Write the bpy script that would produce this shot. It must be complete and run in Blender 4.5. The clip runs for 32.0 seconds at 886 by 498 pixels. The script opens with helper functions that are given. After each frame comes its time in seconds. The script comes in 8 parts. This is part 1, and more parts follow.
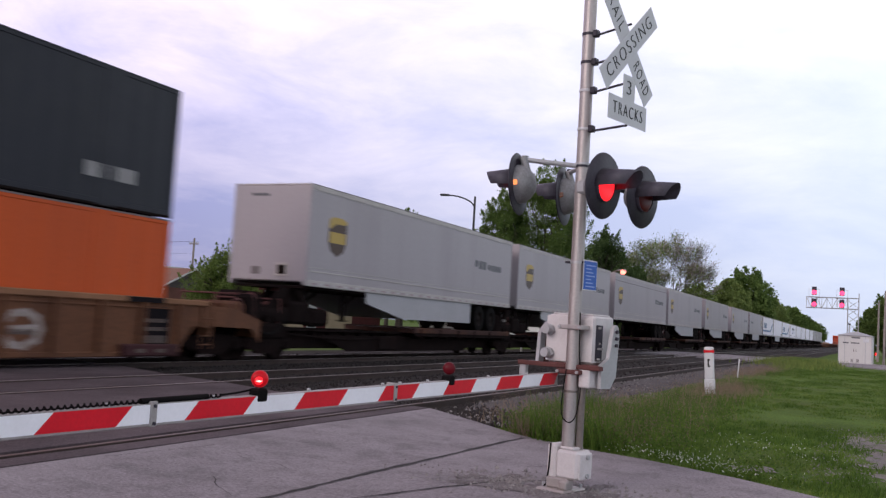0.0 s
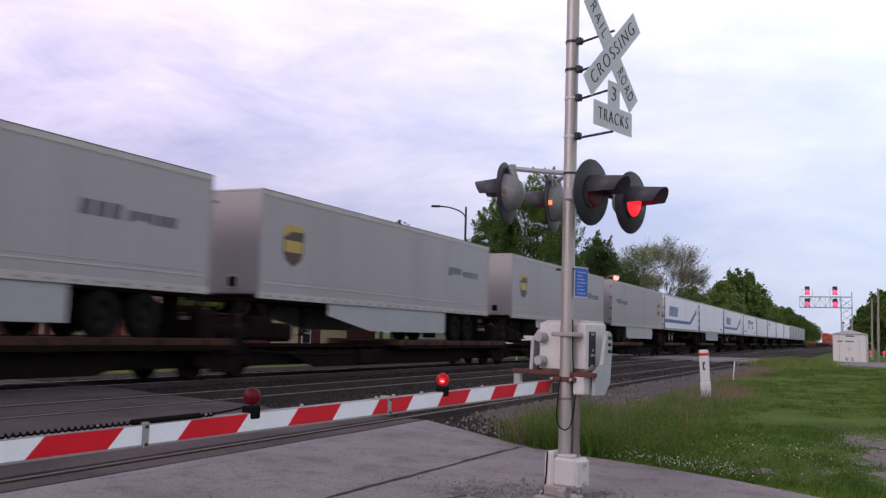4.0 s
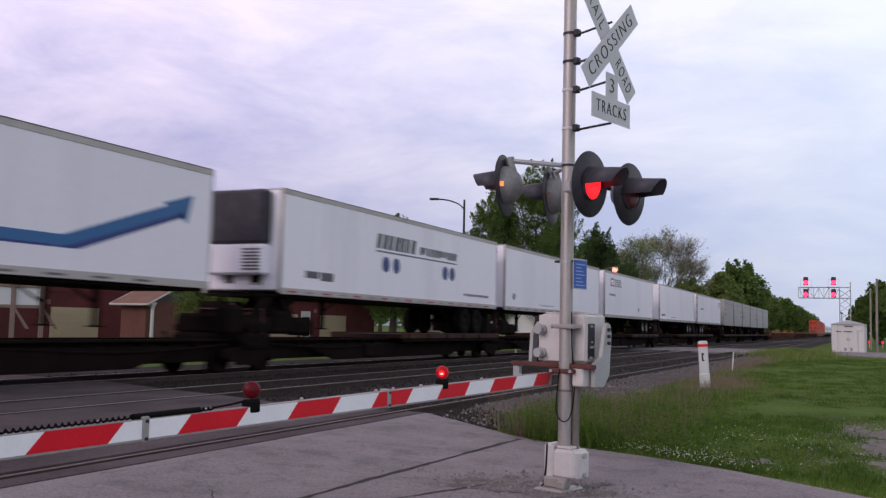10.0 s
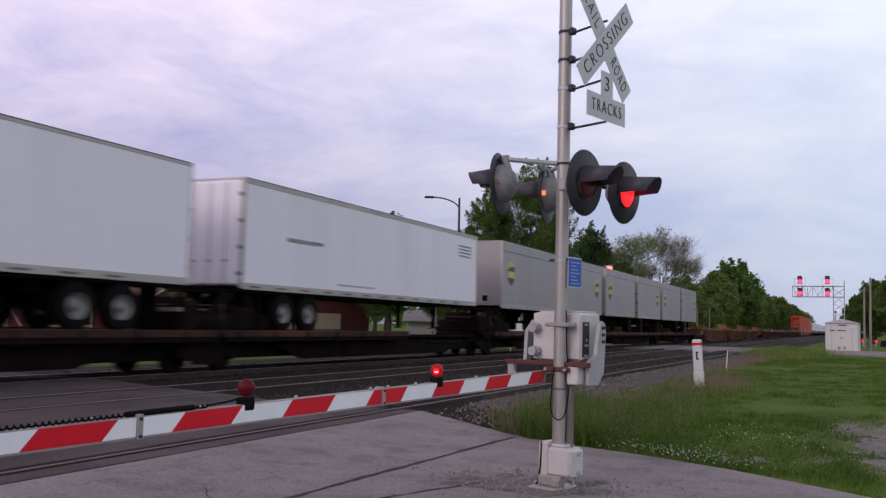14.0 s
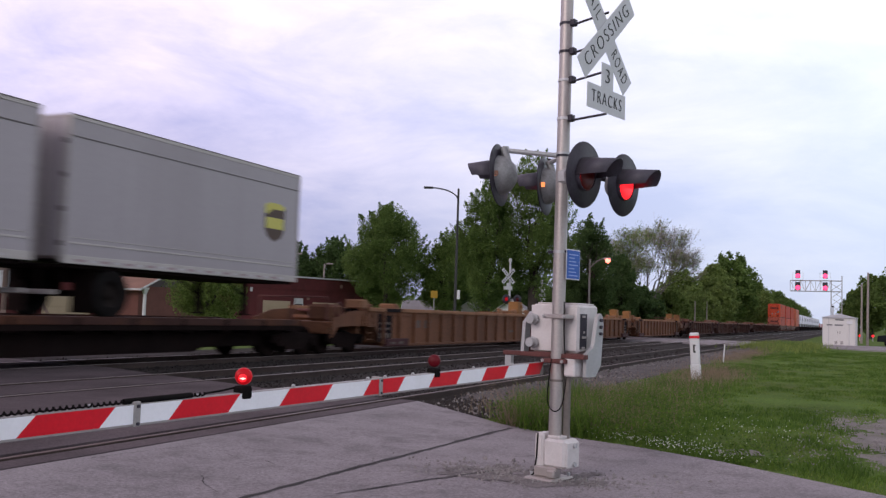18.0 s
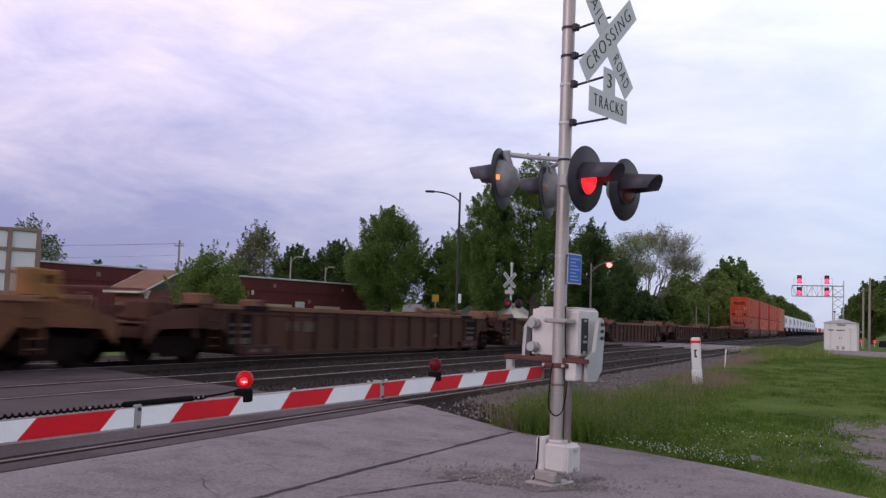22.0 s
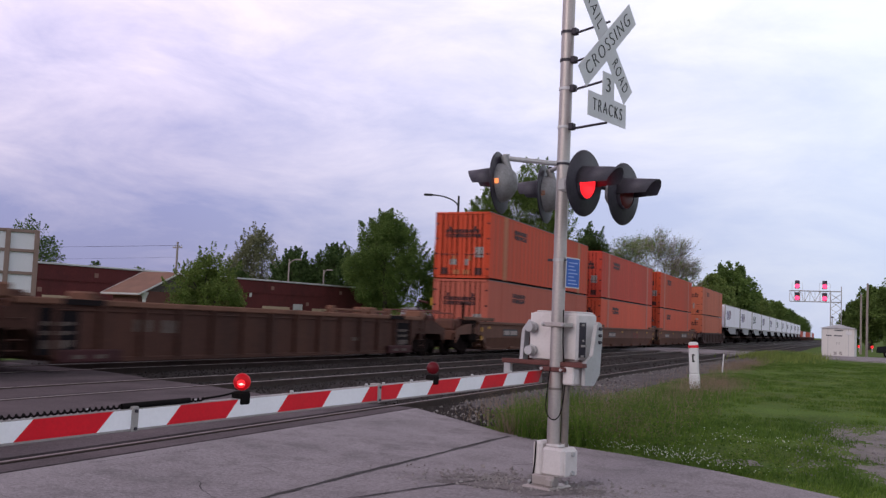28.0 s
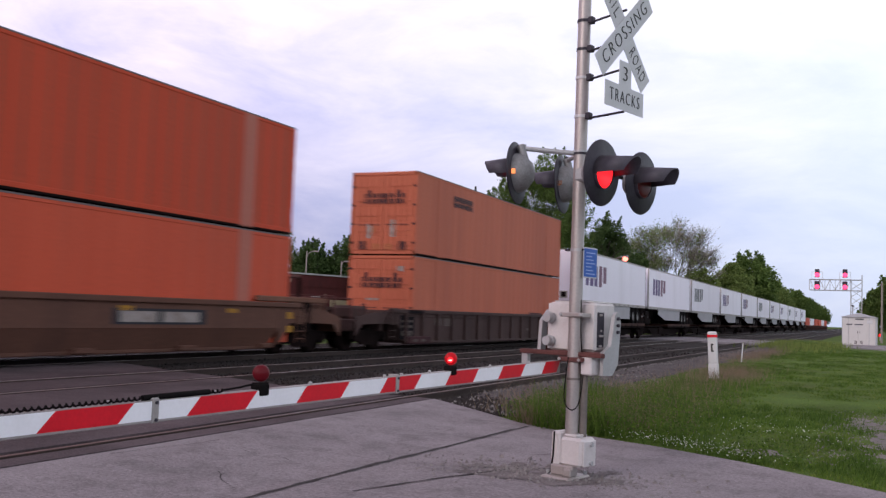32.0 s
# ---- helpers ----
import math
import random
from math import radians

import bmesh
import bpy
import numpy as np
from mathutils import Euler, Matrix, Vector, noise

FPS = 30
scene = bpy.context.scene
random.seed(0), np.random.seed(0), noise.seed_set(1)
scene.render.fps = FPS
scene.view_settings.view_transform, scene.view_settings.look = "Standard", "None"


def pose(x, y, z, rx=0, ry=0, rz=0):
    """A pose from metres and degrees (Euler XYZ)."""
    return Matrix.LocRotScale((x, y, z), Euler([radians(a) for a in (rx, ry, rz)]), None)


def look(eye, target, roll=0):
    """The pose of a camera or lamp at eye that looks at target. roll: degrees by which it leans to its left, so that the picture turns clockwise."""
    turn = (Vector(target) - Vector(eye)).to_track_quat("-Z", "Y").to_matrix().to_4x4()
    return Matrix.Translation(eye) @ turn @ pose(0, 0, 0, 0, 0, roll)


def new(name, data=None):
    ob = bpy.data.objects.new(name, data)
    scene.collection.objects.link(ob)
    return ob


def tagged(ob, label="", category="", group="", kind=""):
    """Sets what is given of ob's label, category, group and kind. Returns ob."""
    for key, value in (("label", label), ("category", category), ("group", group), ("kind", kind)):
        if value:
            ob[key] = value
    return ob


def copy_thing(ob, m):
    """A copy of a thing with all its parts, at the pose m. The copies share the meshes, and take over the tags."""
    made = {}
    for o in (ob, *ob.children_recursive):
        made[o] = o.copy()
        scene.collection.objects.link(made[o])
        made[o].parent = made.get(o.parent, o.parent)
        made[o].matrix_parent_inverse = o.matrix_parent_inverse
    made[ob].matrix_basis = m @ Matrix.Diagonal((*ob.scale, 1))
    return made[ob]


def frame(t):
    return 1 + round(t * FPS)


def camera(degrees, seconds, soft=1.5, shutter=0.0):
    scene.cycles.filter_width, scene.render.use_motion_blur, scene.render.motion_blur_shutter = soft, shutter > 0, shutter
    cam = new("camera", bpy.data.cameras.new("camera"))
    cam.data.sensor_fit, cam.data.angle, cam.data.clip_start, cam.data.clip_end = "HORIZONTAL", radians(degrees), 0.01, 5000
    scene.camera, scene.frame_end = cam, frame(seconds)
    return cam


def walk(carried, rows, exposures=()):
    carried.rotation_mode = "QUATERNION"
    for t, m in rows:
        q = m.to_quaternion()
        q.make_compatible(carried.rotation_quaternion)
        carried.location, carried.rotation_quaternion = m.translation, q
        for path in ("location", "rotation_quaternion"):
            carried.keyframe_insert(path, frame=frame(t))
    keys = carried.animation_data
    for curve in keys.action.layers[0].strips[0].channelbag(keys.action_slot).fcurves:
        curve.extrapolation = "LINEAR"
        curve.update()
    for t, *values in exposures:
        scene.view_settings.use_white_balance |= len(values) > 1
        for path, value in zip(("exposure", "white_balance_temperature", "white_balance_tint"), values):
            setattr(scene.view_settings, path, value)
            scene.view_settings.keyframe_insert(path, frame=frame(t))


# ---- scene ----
EYE = (0.0, 0.0, 1.40)
LENS = 51.36
SPEED = 17.82
# the camera's own exposure drifts as dark or pale cars fill the view
EXPOSURES = [(0.0, 0.37, 6500, 13), (2.0, 0.31, 6500, 13), (6.0, 0.26, 6500, 13), (10.0, 0.14, 6500, 13), (13.0, 0.05, 6500, 13), (15.0, 0.08, 6500, 13),
             (17.0, 0.38, 6500, 13), (19.0, 0.31, 6500, 13), (21.0, 0.24, 6500, 13), (28.0, 0.22, 6500, 13), (30.0, 0.36, 6500, 13), (32.0, 0.40, 6500, 13)]
cam = camera(LENS, 32.0, soft=1.35, shutter=0.5)
walk(cam, [
    (0, pose(-0.0190, -0.0086, 1.40, 94.521, -3.334, 24.641)), (0.5, pose(-0.0190, -0.0086, 1.40, 94.526, -3.574, 24.681)), (1, pose(-0.0142, -0.0065, 1.40, 94.631, -3.308, 24.550)),
    (1.5, pose(-0.0123, -0.0056, 1.40, 94.812, -2.952, 24.471)), (2, pose(-0.0095, -0.0043, 1.40, 94.957, -2.494, 24.491)), (2.5, pose(-0.0057, -0.0026, 1.40, 95.018, -1.944, 24.570)),
    (3, pose(-0.0038, -0.0017, 1.40, 95.184, -2.100, 24.483)), (3.5, pose(*EYE, 95.317, -1.539, 24.364)), (5.5, pose(*EYE, 94.709, -1.604, 24.180)),
    (6, pose(*EYE, 94.581, -1.684, 24.194)), (6.5, pose(*EYE, 94.452, -1.824, 24.187)), (7, pose(*EYE, 94.421, -1.703, 24.142)),
    (7.5, pose(*EYE, 94.471, -1.527, 24.083)), (8, pose(*EYE, 94.545, -1.399, 24.103)), (8.5, pose(*EYE, 94.606, -1.376, 24.167)),
    (9, pose(*EYE, 94.672, -1.325, 24.242)), (9.5, pose(*EYE, 94.711, -1.104, 24.257)), (10, pose(*EYE, 94.785, -1.195, 24.285)),
    (10.5, pose(*EYE, 94.888, -1.337, 24.311)), (11, pose(*EYE, 94.948, -1.188, 24.211)), (11.5, pose(*EYE, 94.960, -1.060, 24.099)),
    (12, pose(*EYE, 94.985, -1.358, 23.981)), (12.5, pose(*EYE, 94.886, -1.495, 23.848)), (13, pose(*EYE, 94.813, -1.484, 23.839)),
    (13.5, pose(*EYE, 94.771, -1.477, 23.907)), (14, pose(*EYE, 94.673, -1.299, 23.960)), (14.5, pose(*EYE, 94.574, -1.655, 23.943)),
    (16.5, pose(*EYE, 94.264, -1.940, 23.643)), (17, pose(*EYE, 94.158, -1.946, 23.651)), (17.5, pose(*EYE, 94.112, -1.994, 23.680)),
    (18, pose(*EYE, 94.097, -1.871, 23.826)), (18.5, pose(*EYE, 94.143, -1.986, 23.884)), (19, pose(*EYE, 94.127, -1.856, 23.953)),
    (19.5, pose(*EYE, 94.169, -2.164, 23.939)), (20, pose(*EYE, 94.231, -2.134, 23.933)), (20.5, pose(*EYE, 94.285, -2.127, 23.919)),
    (21, pose(*EYE, 94.318, -2.045, 23.902)), (21.5, pose(*EYE, 94.322, -2.051, 23.892)), (22, pose(*EYE, 94.335, -2.061, 23.901)),
    (22.5, pose(*EYE, 94.345, -2.249, 23.901)), (23, pose(*EYE, 94.363, -2.228, 23.897)), (23.5, pose(*EYE, 94.413, -2.019, 23.894)),
    (24, pose(*EYE, 94.422, -2.024, 23.862)), (24.5, pose(*EYE, 94.333, -2.060, 23.774)), (25, pose(*EYE, 94.353, -2.285, 23.682)),
    (25.5, pose(*EYE, 94.331, -2.248, 23.680)), (27.5, pose(*EYE, 94.508, -2.371, 23.775)), (28, pose(*EYE, 94.547, -2.366, 23.771)),
    (28.5, pose(*EYE, 94.531, -2.319, 23.777)), (29, pose(*EYE, 94.446, -2.196, 23.869)), (29.5, pose(*EYE, 94.365, -2.154, 23.947)),
    (30, pose(*EYE, 94.251, -2.183, 23.994)), (30.5, pose(*EYE, 94.122, -2.278, 24.106)), (31, pose(*EYE, 94.031, -2.246, 24.239)),
    (31.5, pose(*EYE, 93.965, -2.203, 24.500)), (32, pose(*EYE, 93.933, -2.078, 24.862)),
],
     exposures=EXPOSURES)

# ---- world and sun: an overcast evening ----
world = bpy.data.worlds.new("overcast_sky")
scene.world = world
world.use_nodes = True
wn, wl = world.node_tree.nodes, world.node_tree.links
wn.clear()
SUN_AZ, SUN_EL = radians(200), radians(24)


def wnode(kind, **vals):
    n = wn.new(kind)
    for k, v in vals.items():
        n.inputs[k].default_value = v
    return n


w_out = wn.new("ShaderNodeOutputWorld")
w_bg = wnode("ShaderNodeBackground", Strength=1.0)
w_sky = wn.new("ShaderNodeTexSky")
w_sky.sky_type, w_sky.sun_disc = "NISHITA", False
w_sky.sun_elevation, w_sky.sun_rotation = SUN_EL, SUN_AZ
w_co = wn.new("ShaderNodeTexCoord")
w_sep = wn.new("ShaderNodeSeparateXYZ")
wl.new(w_co.outputs["Generated"], w_sep.inputs[0])
w_el = wn.new("ShaderNodeMath")
w_el.operation = "MAXIMUM"
w_el.inputs[1].default_value = 0.0
wl.new(w_sep.outputs["Z"], w_el.inputs[0])
w_map = wn.new("ShaderNodeMapping")
w_map.inputs["Rotation"].default_value = (0, radians(6), radians(20))
w_map.inputs["Scale"].default_value = (1.0, 1.0, 3.0)
wl.new(w_co.outputs["Generated"], w_map.inputs[0])
w_n1 = wnode("ShaderNodeTexNoise", Scale=4.4, Detail=10.0, Roughness=0.61, Distortion=0.3)
wl.new(w_map.outputs[0], w_n1.inputs["Vector"])
# thicker and bluer cloud low down, thin white cloud higher up
w_lift = wn.new("ShaderNodeMath")
w_lift.operation = "MULTIPLY_ADD"
w_lift.inputs[1].default_value, w_lift.inputs[2].default_value = 1.6, -0.31
wl.new(w_el.outputs[0], w_lift.inputs[0])
w_fac = wn.new("ShaderNodeMath")
w_fac.operation = "ADD"
wl.new(w_n1.outputs["Fac"], w_fac.inputs[0])
wl.new(w_lift.outputs[0], w_fac.inputs[1])


def cloud_ramp(dark, light, start=0.24):
    r = wn.new("ShaderNodeValToRGB")
    r.color_ramp.elements[0].position, r.color_ramp.elements[0].color = start, (*dark, 1)
    r.color_ramp.elements[1].position, r.color_ramp.elements[1].color = 0.74, (*light, 1)
    wl.new(w_fac.outputs[0], r.inputs[0])
    return r


# lavender cloud to the west, thinner and bluer cloud to the north
w_west = cloud_ramp((0.40, 0.41, 0.735), (1.00, 0.89, 1.07), 0.24)
w_north = cloud_ramp((0.70, 0.80, 1.02), (0.90, 0.985, 1.06))
w_xr = wn.new("ShaderNodeMapRange")
w_xr.inputs["From Min"].default_value, w_xr.inputs["From Max"].default_value = -0.65, 0.15
wl.new(w_sep.outputs["X"], w_xr.inputs["Value"])
w_low = wnode("ShaderNodeMapRange", **{"From Min": 0.02, "From Max": 0.24, "To Min": 0.74, "To Max": 1.0})
wl.new(w_el.outputs[0], w_low.inputs["Value"])
w_thick = wn.new("ShaderNodeVectorMath")
w_thick.operation = "SCALE"
wl.new(w_west.outputs[0], w_thick.inputs[0])
wl.new(w_low.outputs[0], w_thick.inputs["Scale"])
w_hue = wn.new("ShaderNodeMix")
w_hue.data_type = "RGBA"
wl.new(w_xr.outputs[0], w_hue.inputs["Factor"])
wl.new(w_thick.outputs[0], w_hue.inputs["A"])
wl.new(w_north.outputs[0], w_hue.inputs["B"])
# the deck is brightest some way up and duller overhead, as at dusk
w_hr = wn.new("ShaderNodeValToRGB")
while len(w_hr.color_ramp.elements) < 5:
    w_hr.color_ramp.elements.new(0.5)
for e, (p, v) in zip(w_hr.color_ramp.elements, ((0.0, (0.80, 0.80, 0.80)), (0.14, (0.87, 0.87, 0.87)), (0.34, (1.0, 1.0, 1.0)), (0.6, (0.63, 0.57, 0.60)), (1.0, (0.41, 0.355, 0.375)))):
    e.position, e.color = p, (*v, 1)
wl.new(w_el.outputs[0], w_hr.inputs[0])
w_mul = wn.new("ShaderNodeVectorMath")
w_mul.operation = "MULTIPLY"
wl.new(w_hue.outputs["Result"], w_mul.inputs[0])
wl.new(w_hr.outputs[0], w_mul.inputs[1])
w_sc = wn.new("ShaderNodeVectorMath")
w_sc.operation = "SCALE"
w_sc.inputs["Scale"].default_value = 0.10
wl.new(w_sky.outputs[0], w_sc.inputs[0])
w_mix = wn.new("ShaderNodeMix")
w_mix.data_type = "RGBA"
w_mix.inputs["Factor"].default_value = 0.9
wl.new(w_sc.outputs[0], w_mix.inputs["A"])
wl.new(w_mul.outputs[0], w_mix.inputs["B"])
wl.new(w_mix.outputs["Result"], w_bg.inputs["Color"])
wl.new(w_bg.outputs[0], w_out.inputs[0])

sun = new("sun", bpy.data.lights.new("sun", "SUN"))
sun.data.energy, sun.data.angle, sun.data.color = 0.75, radians(25), (1.0, 0.87, 0.81)
sun_from = Vector((math.sin(SUN_AZ) * math.cos(SUN_EL), math.cos(SUN_AZ) * math.cos(SUN_EL), math.sin(SUN_EL)))
sun.matrix_world = look(sun_from * 50, (0, 0, 0))

# ---- materials ----
MATS = {}


def mat(name, color, rough=0.6, metal=0.0, var=0.15, scale=3.0, fine=40.0, bump=0.1, stain=None, stain_amt=0.0,
        rand=0.0, streak=False, spec=0.3):
    """A surface with grain at two scales, optional stains of a second colour and a shift from object to object."""
    if name in MATS:
        return MATS[name]
    m = bpy.data.materials.new(name)
    m.use_nodes = True
    n, l = m.node_tree.nodes, m.node_tree.links
    b = n["Principled BSDF"]
    b.inputs["Roughness"].default_value = rough
    b.inputs["Metallic"].default_value = metal
    b.inputs["Specular IOR Level"].default_value = spec
    co = n.new("ShaderNodeTexCoord")
    vec = co.outputs["Object"]
    if streak:
        mp = n.new("ShaderNodeMapping")
        mp.inputs["Scale"].default_value = (1, 1, 0.12)
        l.new(vec, mp.inputs[0])
        vec = mp.outputs[0]
    n1 = n.new("ShaderNodeTexNoise")
    n1.inputs["Scale"].default_value, n1.inputs["Detail"].default_value = scale, 5
    n2 = n.new("ShaderNodeTexNoise")
    n2.inputs["Scale"].default_value, n2.inputs["Detail"].default_value = fine, 3
    l.new(vec, n1.inputs["Vector"])
    l.new(co.outputs["Object"], n2.inputs["Vector"])
    add = n.new("ShaderNodeMath")
    add.operation = "ADD"
    l.new(n1.outputs["Fac"], add.inputs[0])
    l.new(n2.outputs["Fac"], add.inputs[1])
    rng = n.new("ShaderNodeMapRange")
    rng.inputs["From Min"].default_value, rng.inputs["From Max"].default_value = 0.6, 1.4
    rng.inputs["To Min"].default_value, rng.inputs["To Max"].default_value = 1 - var, 1 + var
    l.new(add.outputs[0], rng.inputs["Value"])
    last = rng.outputs[0]
    if rand:
        oi = n.new("ShaderNodeObjectInfo")
        rr = n.new("ShaderNodeMapRange")
        rr.inputs["To Min"].default_value, rr.inputs["To Max"].default_value = 1 - rand, 1 + rand
        l.new(oi.outputs["Random"], rr.inputs["Value"])
        mu = n.new("ShaderNodeMath")
        mu.operation = "MULTIPLY"
        l.new(last, mu.inputs[0])
        l.new(rr.outputs[0], mu.inputs[1])
        last = mu.outputs[0]
    sc = n.new("ShaderNodeVectorMath")
    sc.operation = "SCALE"
    sc.inputs[0].default_value = color[:3]
    l.new(last, sc.inputs["Scale"])
    col = sc.outputs[0]
    if stain is not None:
        n3 = n.new("ShaderNodeTexNoise")
        n3.inputs["Scale"].default_value, n3.inputs["Detail"].default_value = scale * 0.6, 8
        n3.inputs["Roughness"].default_value = 0.7
        l.new(vec, n3.inputs["Vector"])
        r3 = n.new("ShaderNodeMapRange")
        r3.inputs["From Min"].default_value, r3.inputs["From Max"].default_value = 0.48, 0.68
        r3.inputs["To Max"].default_value = stain_amt
        l.new(n3.outputs["Fac"], r3.inputs["Value"])
        mx = n.new("ShaderNodeMix")
        mx.data_type = "RGBA"
        mx.inputs["B"].default_value = (*stain[:3], 1)
        l.new(r3.outputs[0], mx.inputs["Factor"])
        l.new(col, mx.inputs["A"])
        col = mx.outputs["Result"]
    l.new(col, b.inputs["Base Color"])
    if bump:
        bp = n.new("ShaderNodeBump")
        bp.inputs["Strength"].default_value, bp.inputs["Distance"].default_value = bump, 0.02
        l.new(add.outputs[0], bp.inputs["Height"])
        l.new(bp.outputs[0], b.inputs["Normal"])
    MATS[name] = m
    return m


def road_material(name, color):
    """Worn concrete: faint broad patches, gritty speckle, dark pits and grey stains."""
    m = bpy.data.materials.new(name)
    m.use_nodes = True
    n, l = m.node_tree.nodes, m.node_tree.links
    b = n["Principled BSDF"]
    b.inputs["Roughness"].default_value = 0.92
    b.inputs["Specular IOR Level"].default_value = 0.12
    co = n.new("ShaderNodeTexCoord")

    def field(scale, detail, rough, lo, hi, a, z):
        t = n.new("ShaderNodeTexNoise")
        t.inputs["Scale"].default_value, t.inputs["Detail"].default_value, t.inputs["Roughness"].default_value = scale, detail, rough
        l.new(co.outputs["Object"], t.inputs["Vector"])
        r = n.new("ShaderNodeMapRange")
        for key, v in zip(("From Min", "From Max", "To Min", "To Max"), (lo, hi, a, z)):
            r.inputs[key].default_value = v
        l.new(t.outputs["Fac"], r.inputs["Value"])
        return r.outputs[0]

    value = field(0.7, 4, 0.6, 0.3, 0.7, 0.84, 1.15)
    grit = field(34, 6, 0.85, 0.34, 0.66, 0.62, 1.38)
    for other in (grit, field(11, 8, 0.8, 0.58, 0.70, 1.0, 0.58), field(1.9, 9, 0.78, 0.48, 0.68, 1.0, 0.66), field(90, 2, 0.5, 0.68, 0.74, 1.0, 1.45)):
        mu = n.new("ShaderNodeMath")
        mu.operation = "MULTIPLY"
        l.new(value, mu.inputs[0])
        l.new(other, mu.inputs[1])
        value = mu.outputs[0]
    sc = n.new("ShaderNodeVectorMath")
    sc.operation = "SCALE"
    sc.inputs[0].default_value = color
    l.new(value, sc.inputs["Scale"])
    l.new(sc.outputs[0], b.inputs["Base Color"])
    bp = n.new("ShaderNodeBump")
    bp.inputs["Strength"].default_value, bp.inputs["Distance"].default_value = 0.35, 0.008
    l.new(grit, bp.inputs["Height"])
    l.new(bp.outputs[0], b.inputs["Normal"])
    MATS[name] = m
    return m


def glow(name, color, strength):
    m = bpy.data.materials.new(name)
    m.use_nodes = True
    b = m.node_tree.nodes["Principled BSDF"]
    b.inputs["Base Color"].default_value = (*(c * 0.25 for c in color), 1)
    b.inputs["Specular IOR Level"].default_value = 0.2
    b.inputs["Emission Color"].default_value = (*color, 1)
    b.inputs["Emission Strength"].default_value = strength
    b.inputs["Roughness"].default_value = 0.3
    MATS[name] = m
    return m


def glass(name, color, rough=0.08, spec=0.7):
    m = bpy.data.materials.new(name)
    m.use_nodes = True
    b = m.node_tree.nodes["Principled BSDF"]
    b.inputs["Base Color"].default_value = (*color, 1)
    b.inputs["Roughness"].default_value = rough
    b.inputs["Specular IOR Level"].default_value = spec
    MATS[name] = m
    return m


M_ALU = mat("mast_aluminium", (0.43, 0.39, 0.376), 0.45, 0.55, 0.12, 2.5, 60, 0.05, (0.30, 0.25, 0.22), 0.25, streak=True)
M_GALV = mat("galvanised_steel", (0.45, 0.45, 0.46), 0.5, 0.4, 0.12, 4, 70, 0.05, (0.3, 0.24, 0.2), 0.2)
M_CASE = mat("case_silver_paint", (0.66, 0.62, 0.615), 0.5, 0.12, 0.08, 4, 60, 0.05, (0.30, 0.24, 0.21), 0.3)
M_RUST = mat("rusty_bracket", (0.13, 0.05, 0.045), 0.8, 0.1, 0.3, 6, 50, 0.2, (0.07, 0.03, 0.03), 0.6)
M_BLACK = mat("black_paint", (0.031, 0.026, 0.038), 0.45, 0, 0.25, 4, 40, 0.06, (0.075, 0.070, 0.085), 0.4)
M_HOOD = mat("hood_worn_black", (0.070, 0.066, 0.084), 0.5, 0, 0.25, 5, 50, 0.06, (0.032, 0.030, 0.038), 0.5)
M_HOUSING = mat("dull_lamp_housing", (0.27, 0.27, 0.275), 0.55, 0.2, 0.2, 9, 60, 0.08, (0.12, 0.11, 0.11), 0.6)
M_RUBBER = mat("rubber", (0.010, 0.009, 0.009), 0.95, 0, 0.25, 6, 60, 0.1, (0.020, 0.017, 0.016), 0.3, spec=0.05)
M_SIGN = mat("sign_white", (0.62, 0.62, 0.64), 0.45, 0, 0.05, 3, 40, 0.02, (0.4, 0.38, 0.36), 0.2)
M_LETTER = mat("sign_letter_black", (0.03, 0.03, 0.03), 0.5, 0, 0.1, 4, 40, 0)
M_BLUE = mat("sign_blue", (0.03, 0.12, 0.48), 0.4, 0, 0.08, 4, 40, 0.02)
M_BLUELINE = mat("sign_pale_bars", (0.30, 0.42, 0.75), 0.4, 0, 0.08, 4, 40, 0)
M_ARMWHITE = mat("arm_white_sheeting", (0.90, 0.90, 0.93), 0.4, 0, 0.04, 3, 60, 0.03, (0.62, 0.60, 0.58), 0.2)
M_ARMRED = mat("arm_red_sheeting", (0.70, 0.004, 0.018), 0.5, 0, 0.10, 3, 60, 0.03, (0.42, 0.006, 0.014), 0.25)
M_ARMGREY = mat("arm_grey_edge", (0.34, 0.32, 0.31), 0.6, 0.1, 0.15, 3, 50, 0.05)
M_REDOFF = glass("red_lens_dark", (0.085, 0.003, 0.006), 0.4, 0.25)
M_REDON = glow("red_lens_lit", (1.0, 0.015, 0.022), 1.5)
M_REDRIM = glow("red_lens_lit_rim", (0.75, 0.006, 0.016), 0.30)
M_PEEPOFF = glass("amber_peephole_dark", (0.22, 0.07, 0.02), 0.3)
M_REDDOME = glass("red_dome_dark", (0.11, 0.003, 0.008), 0.35, 0.2)
M_PEEP = glow("amber_peephole_lit", (1.0, 0.28, 0.09), 1.2)
M_SIGRED = glow("signal_red_lit", (1.0, 0.05, 0.14), 2.4)
M_SODIUM = glow("street_light_lit", (1.0, 0.17, 0.12), 3.8)
M_REDHOT = glow("red_lens_hot_filament", (1.0, 0.30, 0.26), 3.0)
M_ASPH = road_material("worn_concrete_road", (0.266, 0.239, 0.252))
M_ASPH2 = mat("crossing_asphalt", (0.105, 0.083, 0.090), 0.92, 0, 0.5, 0.9, 45, 0.4, (0.060, 0.050, 0.052), 0.7, spec=0.12)
M_CRACK = mat("tar_joint", (0.045, 0.04, 0.04), 0.85, 0, 0.3, 5, 50, 0.2)
